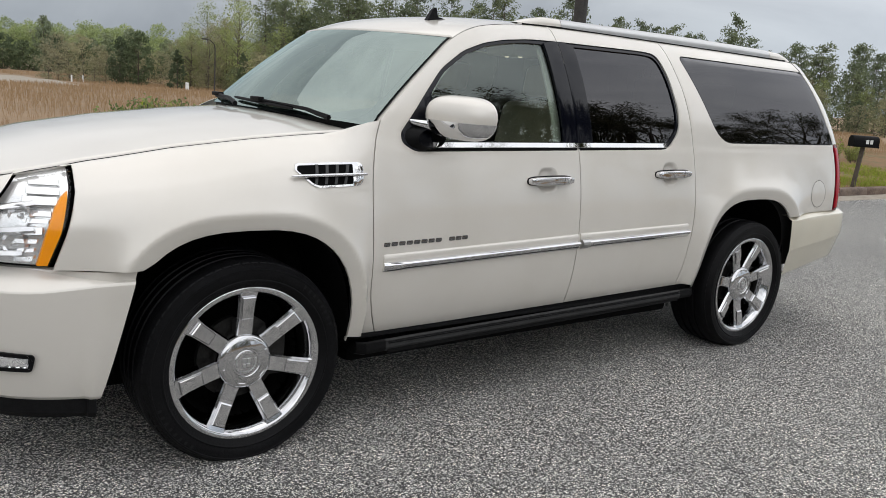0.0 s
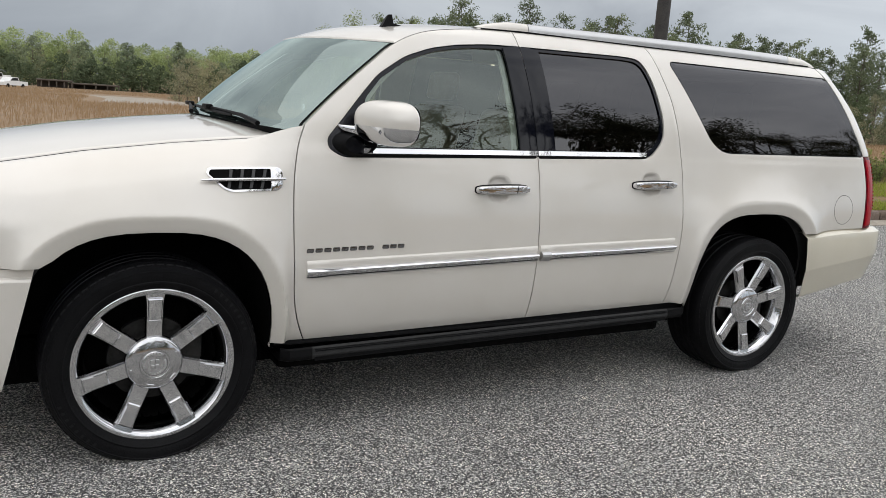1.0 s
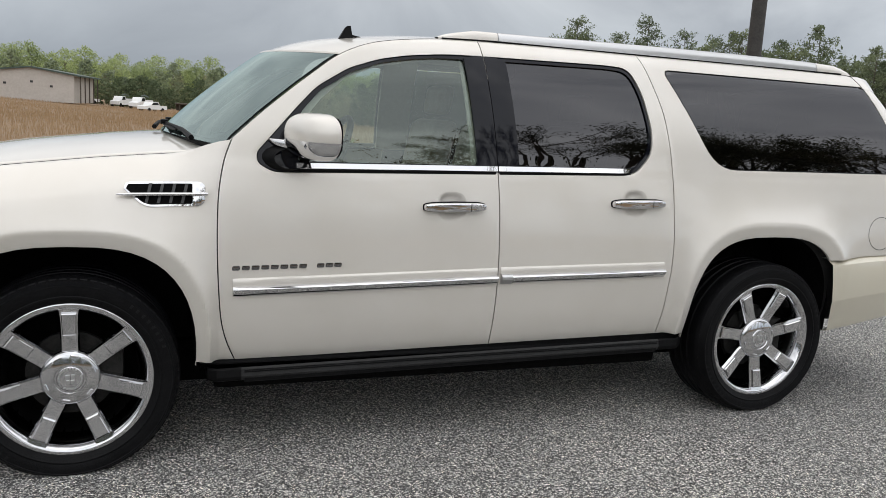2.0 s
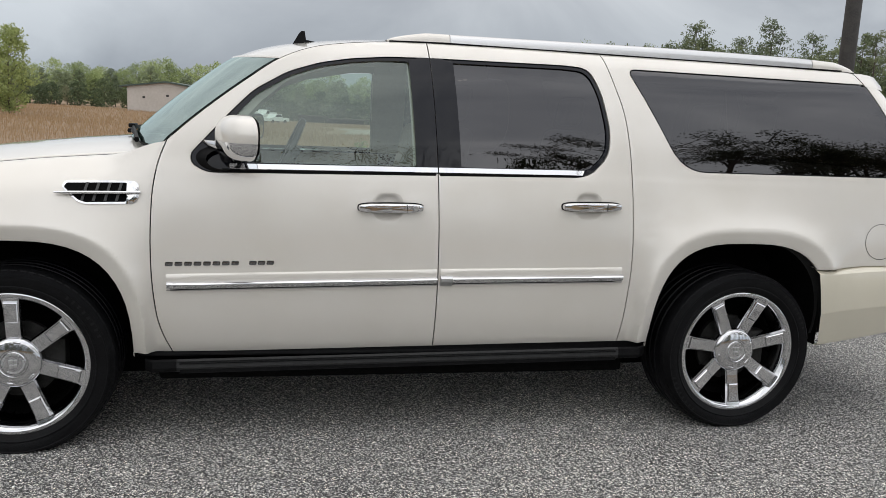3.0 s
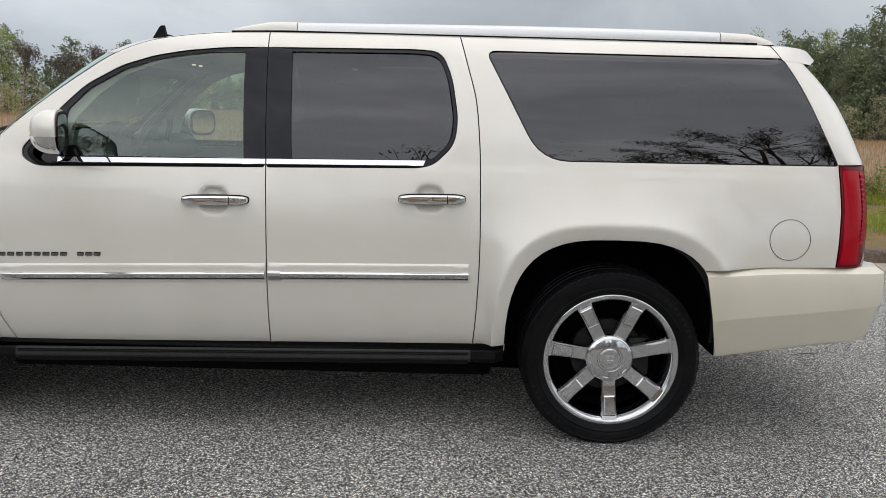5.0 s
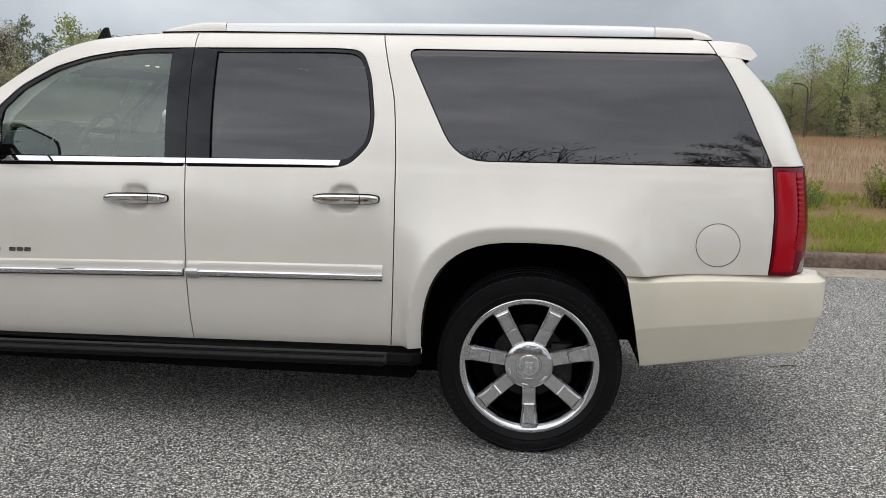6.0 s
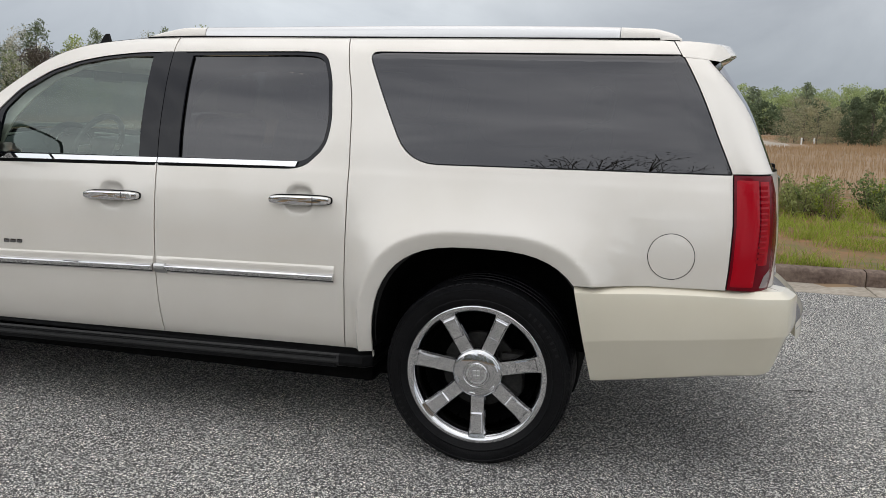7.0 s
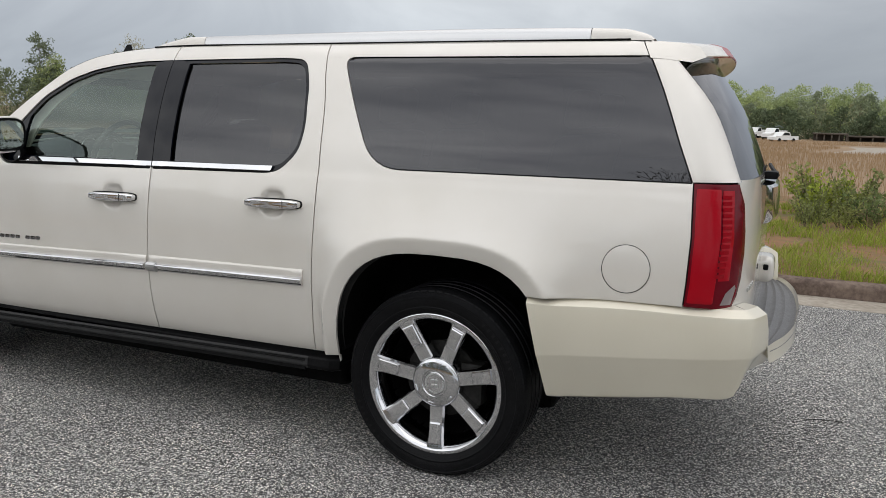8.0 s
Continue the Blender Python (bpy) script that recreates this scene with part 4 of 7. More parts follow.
mail = thing("mailbox", "black mailbox on a leaning wooden post in the grass", "mailbox", (14.95, 4.25, 0.12))
mail.rotation_euler = (0, 0, radians(-32))
mail.location = (15.05, 4.05, 0.12)
bm = tube([(-0.10, 0, -0.05), (-0.06, 0, 0.40), (-0.02, 0, 0.85)], [0.055, 0.05, 0.05], 4)
part("post", bm, M_WOODPOST, mail, "dark weathered wooden post")
prof = [(-0.10, 0.0), (-0.10, 0.12), (-0.085, 0.175), (-0.05, 0.21), (0.0, 0.222), (0.05, 0.21), (0.085, 0.175), (0.10, 0.12), (0.10, 0.0)]
rows = [[(x - 0.02, y_, z_ + 0.80) for y_, z_ in prof] for x in (-0.27, -0.262, 0.0, 0.255, 0.262)]
rows[0] = [(p[0], p[1] * 0.96, 0.80 + (p[2] - 0.80) * 0.97 + 0.003) for p in rows[0]]
bm = bm_of(grid_mesh(rows, closed_u=True))
bm.verts.ensure_lookup_table()
bm.faces.new([bm.verts[i] for i in range(9)]); bm.faces.new([bm.verts[36 + i] for i in range(9)])
bmesh.ops.recalc_face_normals(bm, faces=bm.faces)
mbox = part("box", bm, M_BLACK, mail, "black arched mailbox", 40)
bm = bmesh.new()
box(bm, 0.238, 0.25, -0.104, 0.104, 0.795, 0.83, 0.003, 1)
part("door_lip", bm, M_BLACK, mbox)
for dx in (-0.01, 0.075):
    bm = bmesh.new()
    box(bm, dx - 0.03, dx + 0.03, -0.104, -0.100, 0.865, 0.945, 0.001, 1)
    part("number_bar", bm, M_WHITE, mbox, "plain white bar on the side")

# ---- far buildings and vehicles ----
def face_to(az, d, turn=0):
    x, y = at(az, d)
    return pose(x, y, ground_z(x, y), 0, 0, -az + turn)


shed = thing("warehouse", "beige metal warehouse with a low dark green gable roof", "building")
bm = bmesh.new()
W2, D2, EV, RG = 7.6, 20.0, 4.3, 5.3
vs = [bm.verts.new(p) for p in ((-W2, 0, -1), (W2, 0, -1), (W2, 0, EV), (0, 0, RG), (-W2, 0, EV), (-W2, D2, -1), (W2, D2, -1), (W2, D2, EV), (0, D2, RG), (-W2, D2, EV))]
for f in ((0, 1, 2, 3, 4), (6, 5, 9, 8, 7), (1, 6, 7, 2), (5, 0, 4, 9)):
    bm.faces.new([vs[k] for k in f])
part("wall", bm, M_METALWALL, shed, "beige ribbed metal wall")
for sx in (-1, 1):
    bm = bmesh.new()
    pts = [(0, -0.6, RG + 0.15), (sx * (W2 + 1.4), -0.6, EV - 0.10), (sx * (W2 + 1.4), D2, EV - 0.10), (0, D2, RG + 0.15)]
    top_ = [bm.verts.new(p) for p in pts]
    low_ = [bm.verts.new((p[0], p[1], p[2] - 0.28)) for p in pts]
    bm.faces.new(top_); bm.faces.new(low_[::-1])
    for i in range(4):
        bm.faces.new((top_[i], top_[(i + 1) % 4], low_[(i + 1) % 4], low_[i]))
    bmesh.ops.recalc_face_normals(bm, faces=bm.faces)
    part("roof", bm, M_ROOFGREEN, shed, "dark green roof slope")
for i in range(5):
    bm = bmesh.new()
    box(bm, W2 + 1.0, W2 + 1.2, i * 4.4, i * 4.4 + 0.2, -1, EV - 0.3)
    part("porch_post", bm, M_WOODPOST, shed)
for x_, z_ in ((-4.4, 1.9), (3.6, 1.7), (0.2, 2.4)):
    bm = bmesh.new()
    box(bm, x_ - 0.25, x_ + 0.25, -0.05, 0.02, z_, z_ + (0.4 if x_ else 0.8))
    part("wall_vent", bm, M_TRIM_DARK, shed, "small dark wall vent")
shed.matrix_basis = face_to(-6.9, 172, -14)
shed.location.z = 0.05


def low_shed(az, d, w, h, label):
    root = thing("open_shed", label, "building")
    bm = bmesh.new()
    box(bm, -w, w, 0, 6, h, h + 0.3, 0.05, 1)
    part("roof", bm, M_WOODPOST, root, "flat brown roof")
    for i in range(5):
        bm = bmesh.new()
        x = -w + 0.3 + (2 * w - 0.6) * i / 4
        box(bm, x - 0.12, x + 0.12, 0.1, 0.34, -0.5, h)
        part("post", bm, M_WOODPOST, root)
    bm = bmesh.new()
    box(bm, -w + 0.2, w - 0.2, 5.5, 5.8, -0.5, h)
    part("back_wall", bm, M_WOODPOST, root, "dark back wall")
    root.matrix_basis = face_to(az, d, 8)


low_shed(2.9, 190, 3.2, 1.5, "long low open shed with a flat brown roof")
low_shed(5.2, 195, 5.0, 1.05, "low dark open shed by the trees")


def truck(kind, az, d, turn):
    """A pickup, van or lorry seen far off."""
    root = thing("pickup_truck" if kind == "pickup" else "utility_truck", "white pickup truck parked far off" if kind == "pickup" else "white utility truck with an open bed", "truck", group="trucks in the yard")
    L = 5.6 if kind == "pickup" else 7.5
    k = 1.0 if kind == "pickup" else 1.35
    side_ = [(0, 0.45), (0, 0.95), (0.1, 1.05), (1.35, 1.15), (1.9, 1.72), (2.2, 1.80), (3.3, 1.80), (3.65, 1.2), (3.7, 1.12), (L, 1.12), (L, 0.45)]
    rows_ = [[(x * 1.0, y, z * k) for x, z in side_] for y in (-0.95, -0.9, 0.9, 0.95)]
    bm_ = bm_of(grid_mesh(rows_, closed_u=True))
    bm_.verts.ensure_lookup_table()
    bm_.faces.new([bm_.verts[i] for i in range(11)]); bm_.faces.new([bm_.verts[33 + i] for i in range(11)])
    bmesh.ops.recalc_face_normals(bm_, faces=bm_.faces)
    body = part("body", bm_, M_WHITE, root, "white truck body")
    for y in (-0.956, 0.956):
        bm_ = bmesh.new()
        vs_ = [bm_.verts.new((x, y, z * k)) for x, z in ((1.55, 1.22), (2.0, 1.66), (2.5, 1.70), (3.2, 1.70), (3.45, 1.25))]
        bm_.faces.new(vs_)
        part("side_window", bm_, M_DARKGLASS, body, "dark side window")
    for x in (0.95, L - 1.2):
        for y in (-0.88, 0.88):
            w_ = part("wheel", bm_of(lathe([(0.001, -0.12), (0.25, -0.12), (0.36, -0.10), (0.38, -0.02), (0.38, 0.10), (0.3, 0.12), (0.001, 0.12)], 20)), M_RUBBER, root, "", 40)
            w_.location = (x, y, 0.38 * k)
            w_.scale = (k, k, k)
    if kind != "pickup":
        bm_ = bmesh.new()
        box(bm_, 3.9, L - 0.1, -0.9, 0.9, 1.12 * k, 1.95, 0.03, 1)
        part("tool_body", bm_, M_WHITE, root, "white tool body")
        part("boom", tube([(3.5, 0, 2.6), (5.4, 0, 2.9), (7.2, 0, 2.5)], 0.13, 8), M_ROOFGREEN, root, "dark folded boom")
    root.matrix_basis = face_to(az, d, turn)


truck("pickup", -0.45, 155, 48)
truck("utility", -0.9, 172, 66)
truck("utility", -2.0, 190, 66)
truck("pickup", -4.4, 205, 24)
# white utility markers at the far side of the field
for az, d in ((17.8, 86), (11.0, 100), (11.7, 103)):
    bm = bmesh.new()
    k = 1.0 if d < 90 else 0.5
    box(bm, -0.17 * k, 0.17 * k, -0.14 * k, 0.14 * k, 0.0, 0.90 - 0.15 * (1 - k), 0.03, 1)
    tagged(part("utility_box", bm, M_WHITE), "small white utility box in the grass", "utility box").matrix_basis = face_to(az, d)

# ---- the car: x runs from nose to tail (front axle at 0), y across, z up ----


def curve_table(pts, lo, hi, n=400):
    c = smooth_line(pts, 0.01)
    q = np.linspace(lo, hi, n)
    return q, np.interp(q, c[:, 0], c[:, 1])


SIDE_Q, SIDE_W = curve_table([(0.20, 0.80), (0.30, 0.845), (0.36, 0.856), (0.43, 0.884), (0.55, 0.917), (0.70, 0.936), (0.80, 0.938), (0.95, 0.931),
                              (1.09, 0.912), (1.20, 0.888), (1.24, 0.876), (1.36, 0.846), (1.50, 0.796), (1.62, 0.742), (1.70, 0.698), (1.76, 0.656),
                              (1.80, 0.612), (1.82, 0.57)], 0.2, 1.82)


def arch_rho(x, z, cx, cz, a, c, n):
    return ((abs(x - cx) / a) ** n + (max(z - cz, 0.0) / c) ** n) ** (1 / n)


ARCH_R = (3.308, 0.40, 0.474, 0.530, 3.0)
ARCH_F = (0.004, 0.385, 0.464, 0.507, 2.8)


def flare(x, z):
    """The swell over the wheel openings: a flat lip, a soft crease, and a sweep back into the side."""
    f = 0.0
    for ar in (ARCH_R, ARCH_F):
        r = arch_rho(x, z, *ar)
        wide = 0.10 + 0.42 * ss(0.55, 0.95, z)
        lip = 0.028 + 0.184 * (r - 1.0)
        back = 0.051 * max(0.0, 1 - (r - 1.125) / wide) ** 2.4
        if lip - back < 0.03:
            f += max(0.0, -0.0022 * math.log(math.exp(-lip / 0.0022) + math.exp(-back / 0.0022)))
        else:
            f += back
    return f


def nose(x):
    t = max(0.0, (-0.30 - x) / 0.76)
    return max(0.0, 1 - t ** 2.6) ** (1 / 2.6) if t < 1 else 0.0


TAIL_Q, TAIL_BOW = curve_table([(0.2, 0.0), (0.85, 0.002), (1.00, 0.006), (1.12, 0.000), (1.22, -0.008), (1.30, -0.010), (1.42, -0.006), (1.53, -0.006), (1.62, -0.020), (1.72, -0.040), (1.82, -0.055)], 0.2, 1.82)


def tail_start(z):
    return 4.13 - 0.40 * max(0.0, z - 1.27) + float(np.interp(z, TAIL_Q, TAIL_BOW))


def tail_len(z):
    return 0.375 - 0.05 * max(0.0, z - 1.27)


def tail_f(x, z):
    t = (x - tail_start(z)) / tail_len(z)
    return 1.0 if t <= 0 else max(0.0, 1 - min(t, 1) ** 5) ** (1 / 5)


HANDLES = ((1.551, 1.060), (2.494, 1.087))


def cup_line(hx, hz, k=1.0, n=48):
    """The outline of the shallow cup pressed into the door behind a handle."""
    p = lambda c_: math.copysign(abs(c_) ** 0.72, c_)
    return [(hx - 0.010 + 0.066 * k * p(math.cos(a)), hz + 0.002 + 0.061 * k * p(math.sin(a))) for a in (2 * math.pi * i / n for i in range(n))]


def side_w(x, z):
    w = float(np.interp(z, SIDE_Q, SIDE_W))
    return w * nose(x) * tail_f(x, z) + flare(x, z)


def rear_x(y, z, grow=0.0):
    w = float(np.interp(z, SIDE_Q, SIDE_W)) + grow
    t = min(1.0, abs(y) / w)
    return tail_start(z) + (tail_len(z) + grow) * max(0.0, 1 - t ** 5) ** (1 / 5)


def pillar_edge(z):
    """Half width at which the rear pillar ends and the rear glass begins."""
    return float(np.interp(z, SIDE_Q, SIDE_W)) * float(np.interp(z, (1.28, 1.40, 1.48, 1.55, 1.60, 1.65, 1.71, 1.76), (0.884, 0.882, 0.886, 0.897, 0.910, 0.928, 0.949, 0.960)))


def skin(off=0.0):
    return lambda x, z: (x, -(side_w(x, z) + off), z)


HOOD_X = [-1.0, -0.95, -0.80, -0.60, -0.53, -0.22, 0.10, 0.32, 0.62]
HOOD_Z = [0.97, 1.00, 1.06, 1.105, 1.123, 1.177, 1.217, 1.238, 1.262]


def hood_edge(x):
    return float(np.interp(x, HOOD_X, HOOD_Z))


def wing_top(x):
    return hood_edge(x) + 0.052 * ss(0.36, 0.605, x)


def fender_w(x, z):
    k = ss(0.30, 0.60, x)
    return rolled_w(x, z) * (1 - k) + side_w(x, z) * k


def rolled_w(x, z):
    ze = wing_top(x)
    zs = ze - 0.21
    if z <= zs:
        return side_w(x, z)
    t = min(1.0, (z - zs) / (ze - zs))
    base = float(np.interp(zs, SIDE_Q, SIDE_W)) - 0.02 * t
    f = flare(x, z)
    return (base - 0.155 * t ** 2.4) * nose(x) + f * (1 - t * 0.6)


def fender_skin(off=0.0):
    return lambda x, z: (x, -(fender_w(x, z) + off), z)


def hood_point(x, v):
    """v from -1 to 1 across the bonnet."""
    ze = hood_edge(x)
    y = v * 0.742 * nose(x)
    crown = 0.058 * (1 - abs(v) ** 2.3) + 0.010 * ss(0.30, 0.62, 1 - abs(abs(v) - 0.35)) * 0
    return (x, y, ze + crown)


# seams and openings in the side view
A_PILLAR = smooth_line([(0.605, 1.318), (0.70, 1.405), (0.80, 1.490), (0.93, 1.592), (1.063, 1.687), (1.21, 1.748), (1.38, 1.779), (1.56, 1.797), (1.735, 1.803)])
FRONT_SEAM = smooth_line([(0.605, 1.318), (0.572, 1.226), (0.551, 1.104), (0.545, 0.959), (0.546, 0.836), (0.552, 0.71), (0.565, 0.581), (0.589, 0.486), (0.627, 0.395)])
MID_SEAM = smooth_line([(1.735, 1.803), (1.752, 1.50), (1.764, 1.229), (1.772, 0.94), (1.775, 0.70), (1.777, 0.413)])
REAR_SEAM = smooth_line([(2.603, 1.806), (2.641, 1.664), (2.680, 1.512), (2.699, 1.312), (2.705, 1.138), (2.709, 0.862), (2.703, 0.599), (2.693, 0.427)])
FW_HOLE = rounded([(0.700, 1.262), (0.705, 1.222), (0.765, 1.188), (1.755, 1.206), (1.735, 1.728), (1.55, 1.722), (1.38, 1.704), (1.24, 1.677), (1.10, 1.629), (0.955, 1.541), (0.865, 1.448)], [0.04] * 3 + [0.006] * 2 + [0.04] * 6, 4)
RW_HOLE = rounded([(1.772, 1.206), (2.44, 1.219), (2.50, 1.236), (2.585, 1.318), (2.600, 1.43), (2.570, 1.615), (2.520, 1.728), (2.40, 1.736), (1.748, 1.728)], [0.006] + [0.05] * 7 + [0.006], 5)
QW_HOLE = rounded([(2.720, 1.738), (4.065, 1.738), (4.098, 1.678), (4.130, 1.614), (4.158, 1.552), (4.185, 1.488), (4.210, 1.425), (4.245, 1.345), (4.276, 1.272), (2.966, 1.262)], [0.05, 0.015] + [0.03] * 6 + [0.008, 0.13], 6)


def arch_line(ar, x_from, x_to, z_lo_from, z_lo_to, n=26):
    """The wheel opening from its foot at x_from over the top to its foot at x_to."""
    cx, cz, a, c, k = ar
    pts = [(cx - a, z_lo_from)]
    for i in range(n + 1):
        t = math.pi * (1 - i / n)
        cs, sn = math.cos(t), math.sin(t)
        pts.append((cx + a * math.copysign(abs(cs) ** (2 / k), cs), cz + c * abs(sn) ** (2 / k)))
    pts.append((cx + a, z_lo_to))
    return [p for p in pts if x_from <= p[0] <= x_to]


def wedge(lo, hi, n):
    return [lo + (hi - lo) * i / (n - 1) for i in range(n)]


car = thing("suv", "large pearl-white long-wheelbase SUV parked on the asphalt", "car")


def bar(points, radius_y, radius_z, mat, parent, name, label="", n=10):
    """A slim moulding: an oval section swept along points."""
    bm = tube(points, 1.0, n)
    bm.free()
    rows = []
    pts = [Vector(p) for p in points]
    for i, p in enumerate(pts):
        ry = radius_y[i] if isinstance(radius_y, (list, tuple)) else radius_y
        rz = radius_z[i] if isinstance(radius_z, (list, tuple)) else radius_z
        rows.append([(p.x, p.y + ry * math.copysign(abs(math.cos(a)) ** 0.7, math.cos(a)), p.z + rz * math.copysign(abs(math.sin(a)) ** 0.7, math.sin(a)))
                     for a in (2 * math.pi * k / n for k in range(n))])
    bm = bm_of(grid_mesh(rows, closed_u=True))
    bm.verts.ensure_lookup_table()
    m = len(rows)
    bm.faces.new([bm.verts[k] for k in range(n)])
    bm.faces.new([bm.verts[(m - 1) * n + k] for k in range(n)])
    bmesh.ops.recalc_face_normals(bm, faces=bm.faces)
    return part(name, bm, mat, parent, label, 50)


def scaled_inset(poly, d):
    return inset(resample(poly, 0.02), d)


def build_side(side):
    s = -side          # +1 on the driver's side, where y is negative
    flip = lambda p: (p[0], s * p[1], p[2])
    # front wing
    arch = arch_line(ARCH_F, -0.45, 1.0, 0.40, 0.405)
    arch = [p for p in arch if not (p[0] < 0 and p[1] < 0.772)]
    outline = [tuple(p) for p in FRONT_SEAM[::-1]]
    seam_low = [(0.480, 0.405), (0.627, 0.398)]
    top = [(x, wing_top(x) - 0.001) for x in wedge(0.595, -0.60, 30)]
    lamp_edge = [(-0.564, 1.108), (-0.575, 1.03), (-0.612, 0.90), (-0.656, 0.776)]
    wing_outline = seam_low + outline[1:] + top + lamp_edge + [(-0.388, 0.772)] + arch
    wing = part("front_wing", sheet(np.array(wing_outline), [], fender_skin(), 0.012, side=side, depth=0.012), M_PAINT, car, "", 40)
    # doors
    fd = [tuple(p) for p in MID_SEAM] + [(1.777, 0.413), (1.2, 0.404)] + [tuple(p) for p in FRONT_SEAM[::-1]] + [tuple(p) for p in A_PILLAR[1:]]
    front_door = part("front_door", sheet(np.array(fd), [FW_HOLE, np.array(cup_line(*HANDLES[0], 0.962))], skin(), 0.0135, side=side, depth=0.03), M_PAINT, car, "", 40)
    rd = [tuple(p) for p in MID_SEAM[::-1]] + [(2.2, 1.808)] + [tuple(p) for p in REAR_SEAM] + [(2.2, 0.42)]
    rear_door = part("rear_door", sheet(np.array(rd), [RW_HOLE, np.array(cup_line(*HANDLES[1], 0.962))], skin(), 0.0135, side=side, depth=0.03), M_PAINT, car, "", 40)
    # quarter panel with the long side window
    arch = arch_line(ARCH_R, 2.7, 3.72, 0.432, 0.5)
    arch = [p for p in arch if not (p[0] > 3.3 and p[1] < 0.80)]
    q = [tuple(p) for p in REAR_SEAM[::-1]]
    q += [(3.3, 1.808), (3.98, 1.803), (4.026, 1.799), (4.046, 1.765), (4.064, 1.732), *((rear_x(pillar_edge(z), z), z) for z in (1.729, 1.69, 1.65, 1.60, 1.55, 1.50, 1.45, 1.40, 1.35, 1.31, 1.276)), (4.279, 1.274), (4.290, 1.08), (4.286, 0.915), (4.280, 0.828), (4.0, 0.822), (3.702, 0.806)]
    q += arch[::-1] + [(2.838, 0.432)]
    quarter = part("quarter_panel", sheet(np.array(q), [QW_HOLE], skin(), 0.012, side=side, depth=0.012), M_PAINT, car, "", 40)
    # glass and trims
    part("front_window", sheet(scaled_inset(FW_HOLE, 0.02), [], skin(-0.016), 0.04, 0, 0.0, 0, side), M_GLASS_DOOR, front_door, "clear green-tinted glass", 60)
    part("rear_window", sheet(scaled_inset(RW_HOLE, 0.02), [], skin(-0.016), 0.04, 0, 0.0, 0, side), M_GLASS_DARK, rear_door, "dark tinted glass", 60)
    part("quarter_window", sheet(scaled_inset(QW_HOLE, 0.003), [], skin(-0.002), 0.04, 0, 0.004, 0, side), M_GLASS_DARK, quarter, "long dark tinted window", 60)
    f_in = rounded([(0.868, 1.262), (0.870, 1.235), (1.672, 1.243), (1.642, 1.706), (1.50, 1.701), (1.38, 1.687), (1.25, 1.662), (1.11, 1.612), (0.970, 1.525), (0.885, 1.432)], 0.02, 4)
    part("window_surround", sheet(FW_HOLE, [f_in], skin(-0.006), 0.024, 0.002, 0.02, 0.002, side), M_GLOSSBLACK, front_door, "black window surround", 40)
    r_in = rounded([(1.868, 1.247), (2.45, 1.250), (2.499, 1.262), (2.570, 1.331), (2.583, 1.43), (2.554, 1.605), (2.508, 1.710), (2.40, 1.718), (1.846, 1.711)], [0.008] + [0.05] * 7 + [0.010], 5)
    part("window_surround", sheet(RW_HOLE, [r_in], skin(-0.006), 0.024, 0.002, 0.02, 0.002, side), M_GLOSSBLACK, rear_door, "black window surround", 40)
    # gloss black covers of the pillar between the doors
    part("pillar_cover", sheet(np.array([(1.666, 1.236), (1.7645, 1.212), (1.752, 1.50), (1.7395, 1.7305), (1.690, 1.7275), (1.640, 1.714)]), [], skin(0.0012), 0.03, 0.001, 0.010, 0.001, side), M_GLOSSBLACK, front_door, "gloss black pillar cover", 40)
    part("pillar_cover", sheet(np.array([(1.7660, 1.212), (1.873, 1.240), (1.850, 1.712), (1.800, 1.7295), (1.7410, 1.7305), (1.7535, 1.50)]), [], skin(0.0012), 0.03, 0.001, 0.010, 0.001, side), M_GLOSSBLACK, rear_door, "gloss black pillar cover", 40)
    # bright strips below the glass
    for dr_, x0, x1, z0, z1 in ((front_door, 0.86, 1.7625, 1.217, 1.230), (rear_door, 1.768, 2.463, 1.2305, 1.240)):
        rows = []
        for i, (x, z) in enumerate(zip(wedge(x0, x1, 16), wedge(z0, z1, 16))):
            k = 0.55 if i in (0, 15) else 1.0
            rows.append([flip((x - (0.006 - 0.4 * h if i == 15 and x > 2 else 0.0), -(side_w(x, z) + o * k), z + h)) for o, h in ((-0.004, 0.0110), (0.001, 0.0105), (0.0105, -0.0105), (0.009, -0.0125), (-0.006, -0.0125))])
        bm = bm_of(grid_mesh(rows, closed_u=True))
        bm.verts.ensure_lookup_table()
        bm.faces.new([bm.verts[i] for i in range(5)]); bm.faces.new([bm.verts[75 + i] for i in range(5)])
        bmesh.ops.recalc_face_normals(bm, faces=bm.faces)
        part("belt_strip", bm, M_CHROME, dr_, "polished chrome strip", 30)
        pts = [flip((x, -(side_w(x, z) - 0.003), z - 0.0195)) for x, z in zip(wedge(x0 - (0.03 if x0 < 1 else 0.0), x1, 10), wedge(z0, z1, 10))]
        bar(pts, 0.006, 0.0075, M_BLACK, dr_, "belt_seal", "black rubber seal")
    # body side mouldings
    for dr_, x0, x1, z0, z1 in ((front_door, 0.606, 1.768, 0.712, 0.742), (rear_door, 1.785, 2.662, 0.744, 0.760)):
        xs = wedge(x0, x1, 22)
        zs = wedge(z0, z1, 22)
        prof = [(-0.004, 0.047), (0.004, 0.046), (0.010, 0.040), (0.013, 0.026), (0.010, 0.014), (0.012, 0.000), (0.010, -0.020), (-0.004, -0.028)]
        rows = [[flip((x, -(side_w(x, z) + o * (1 if 0 < i < 21 else 0.6)), z + h)) for o, h in prof] for i, (x, z) in enumerate(zip(xs, zs))]
        bm = bm_of(grid_mesh(rows, closed_u=True))
        bm.verts.ensure_lookup_table()
        k = len(prof)
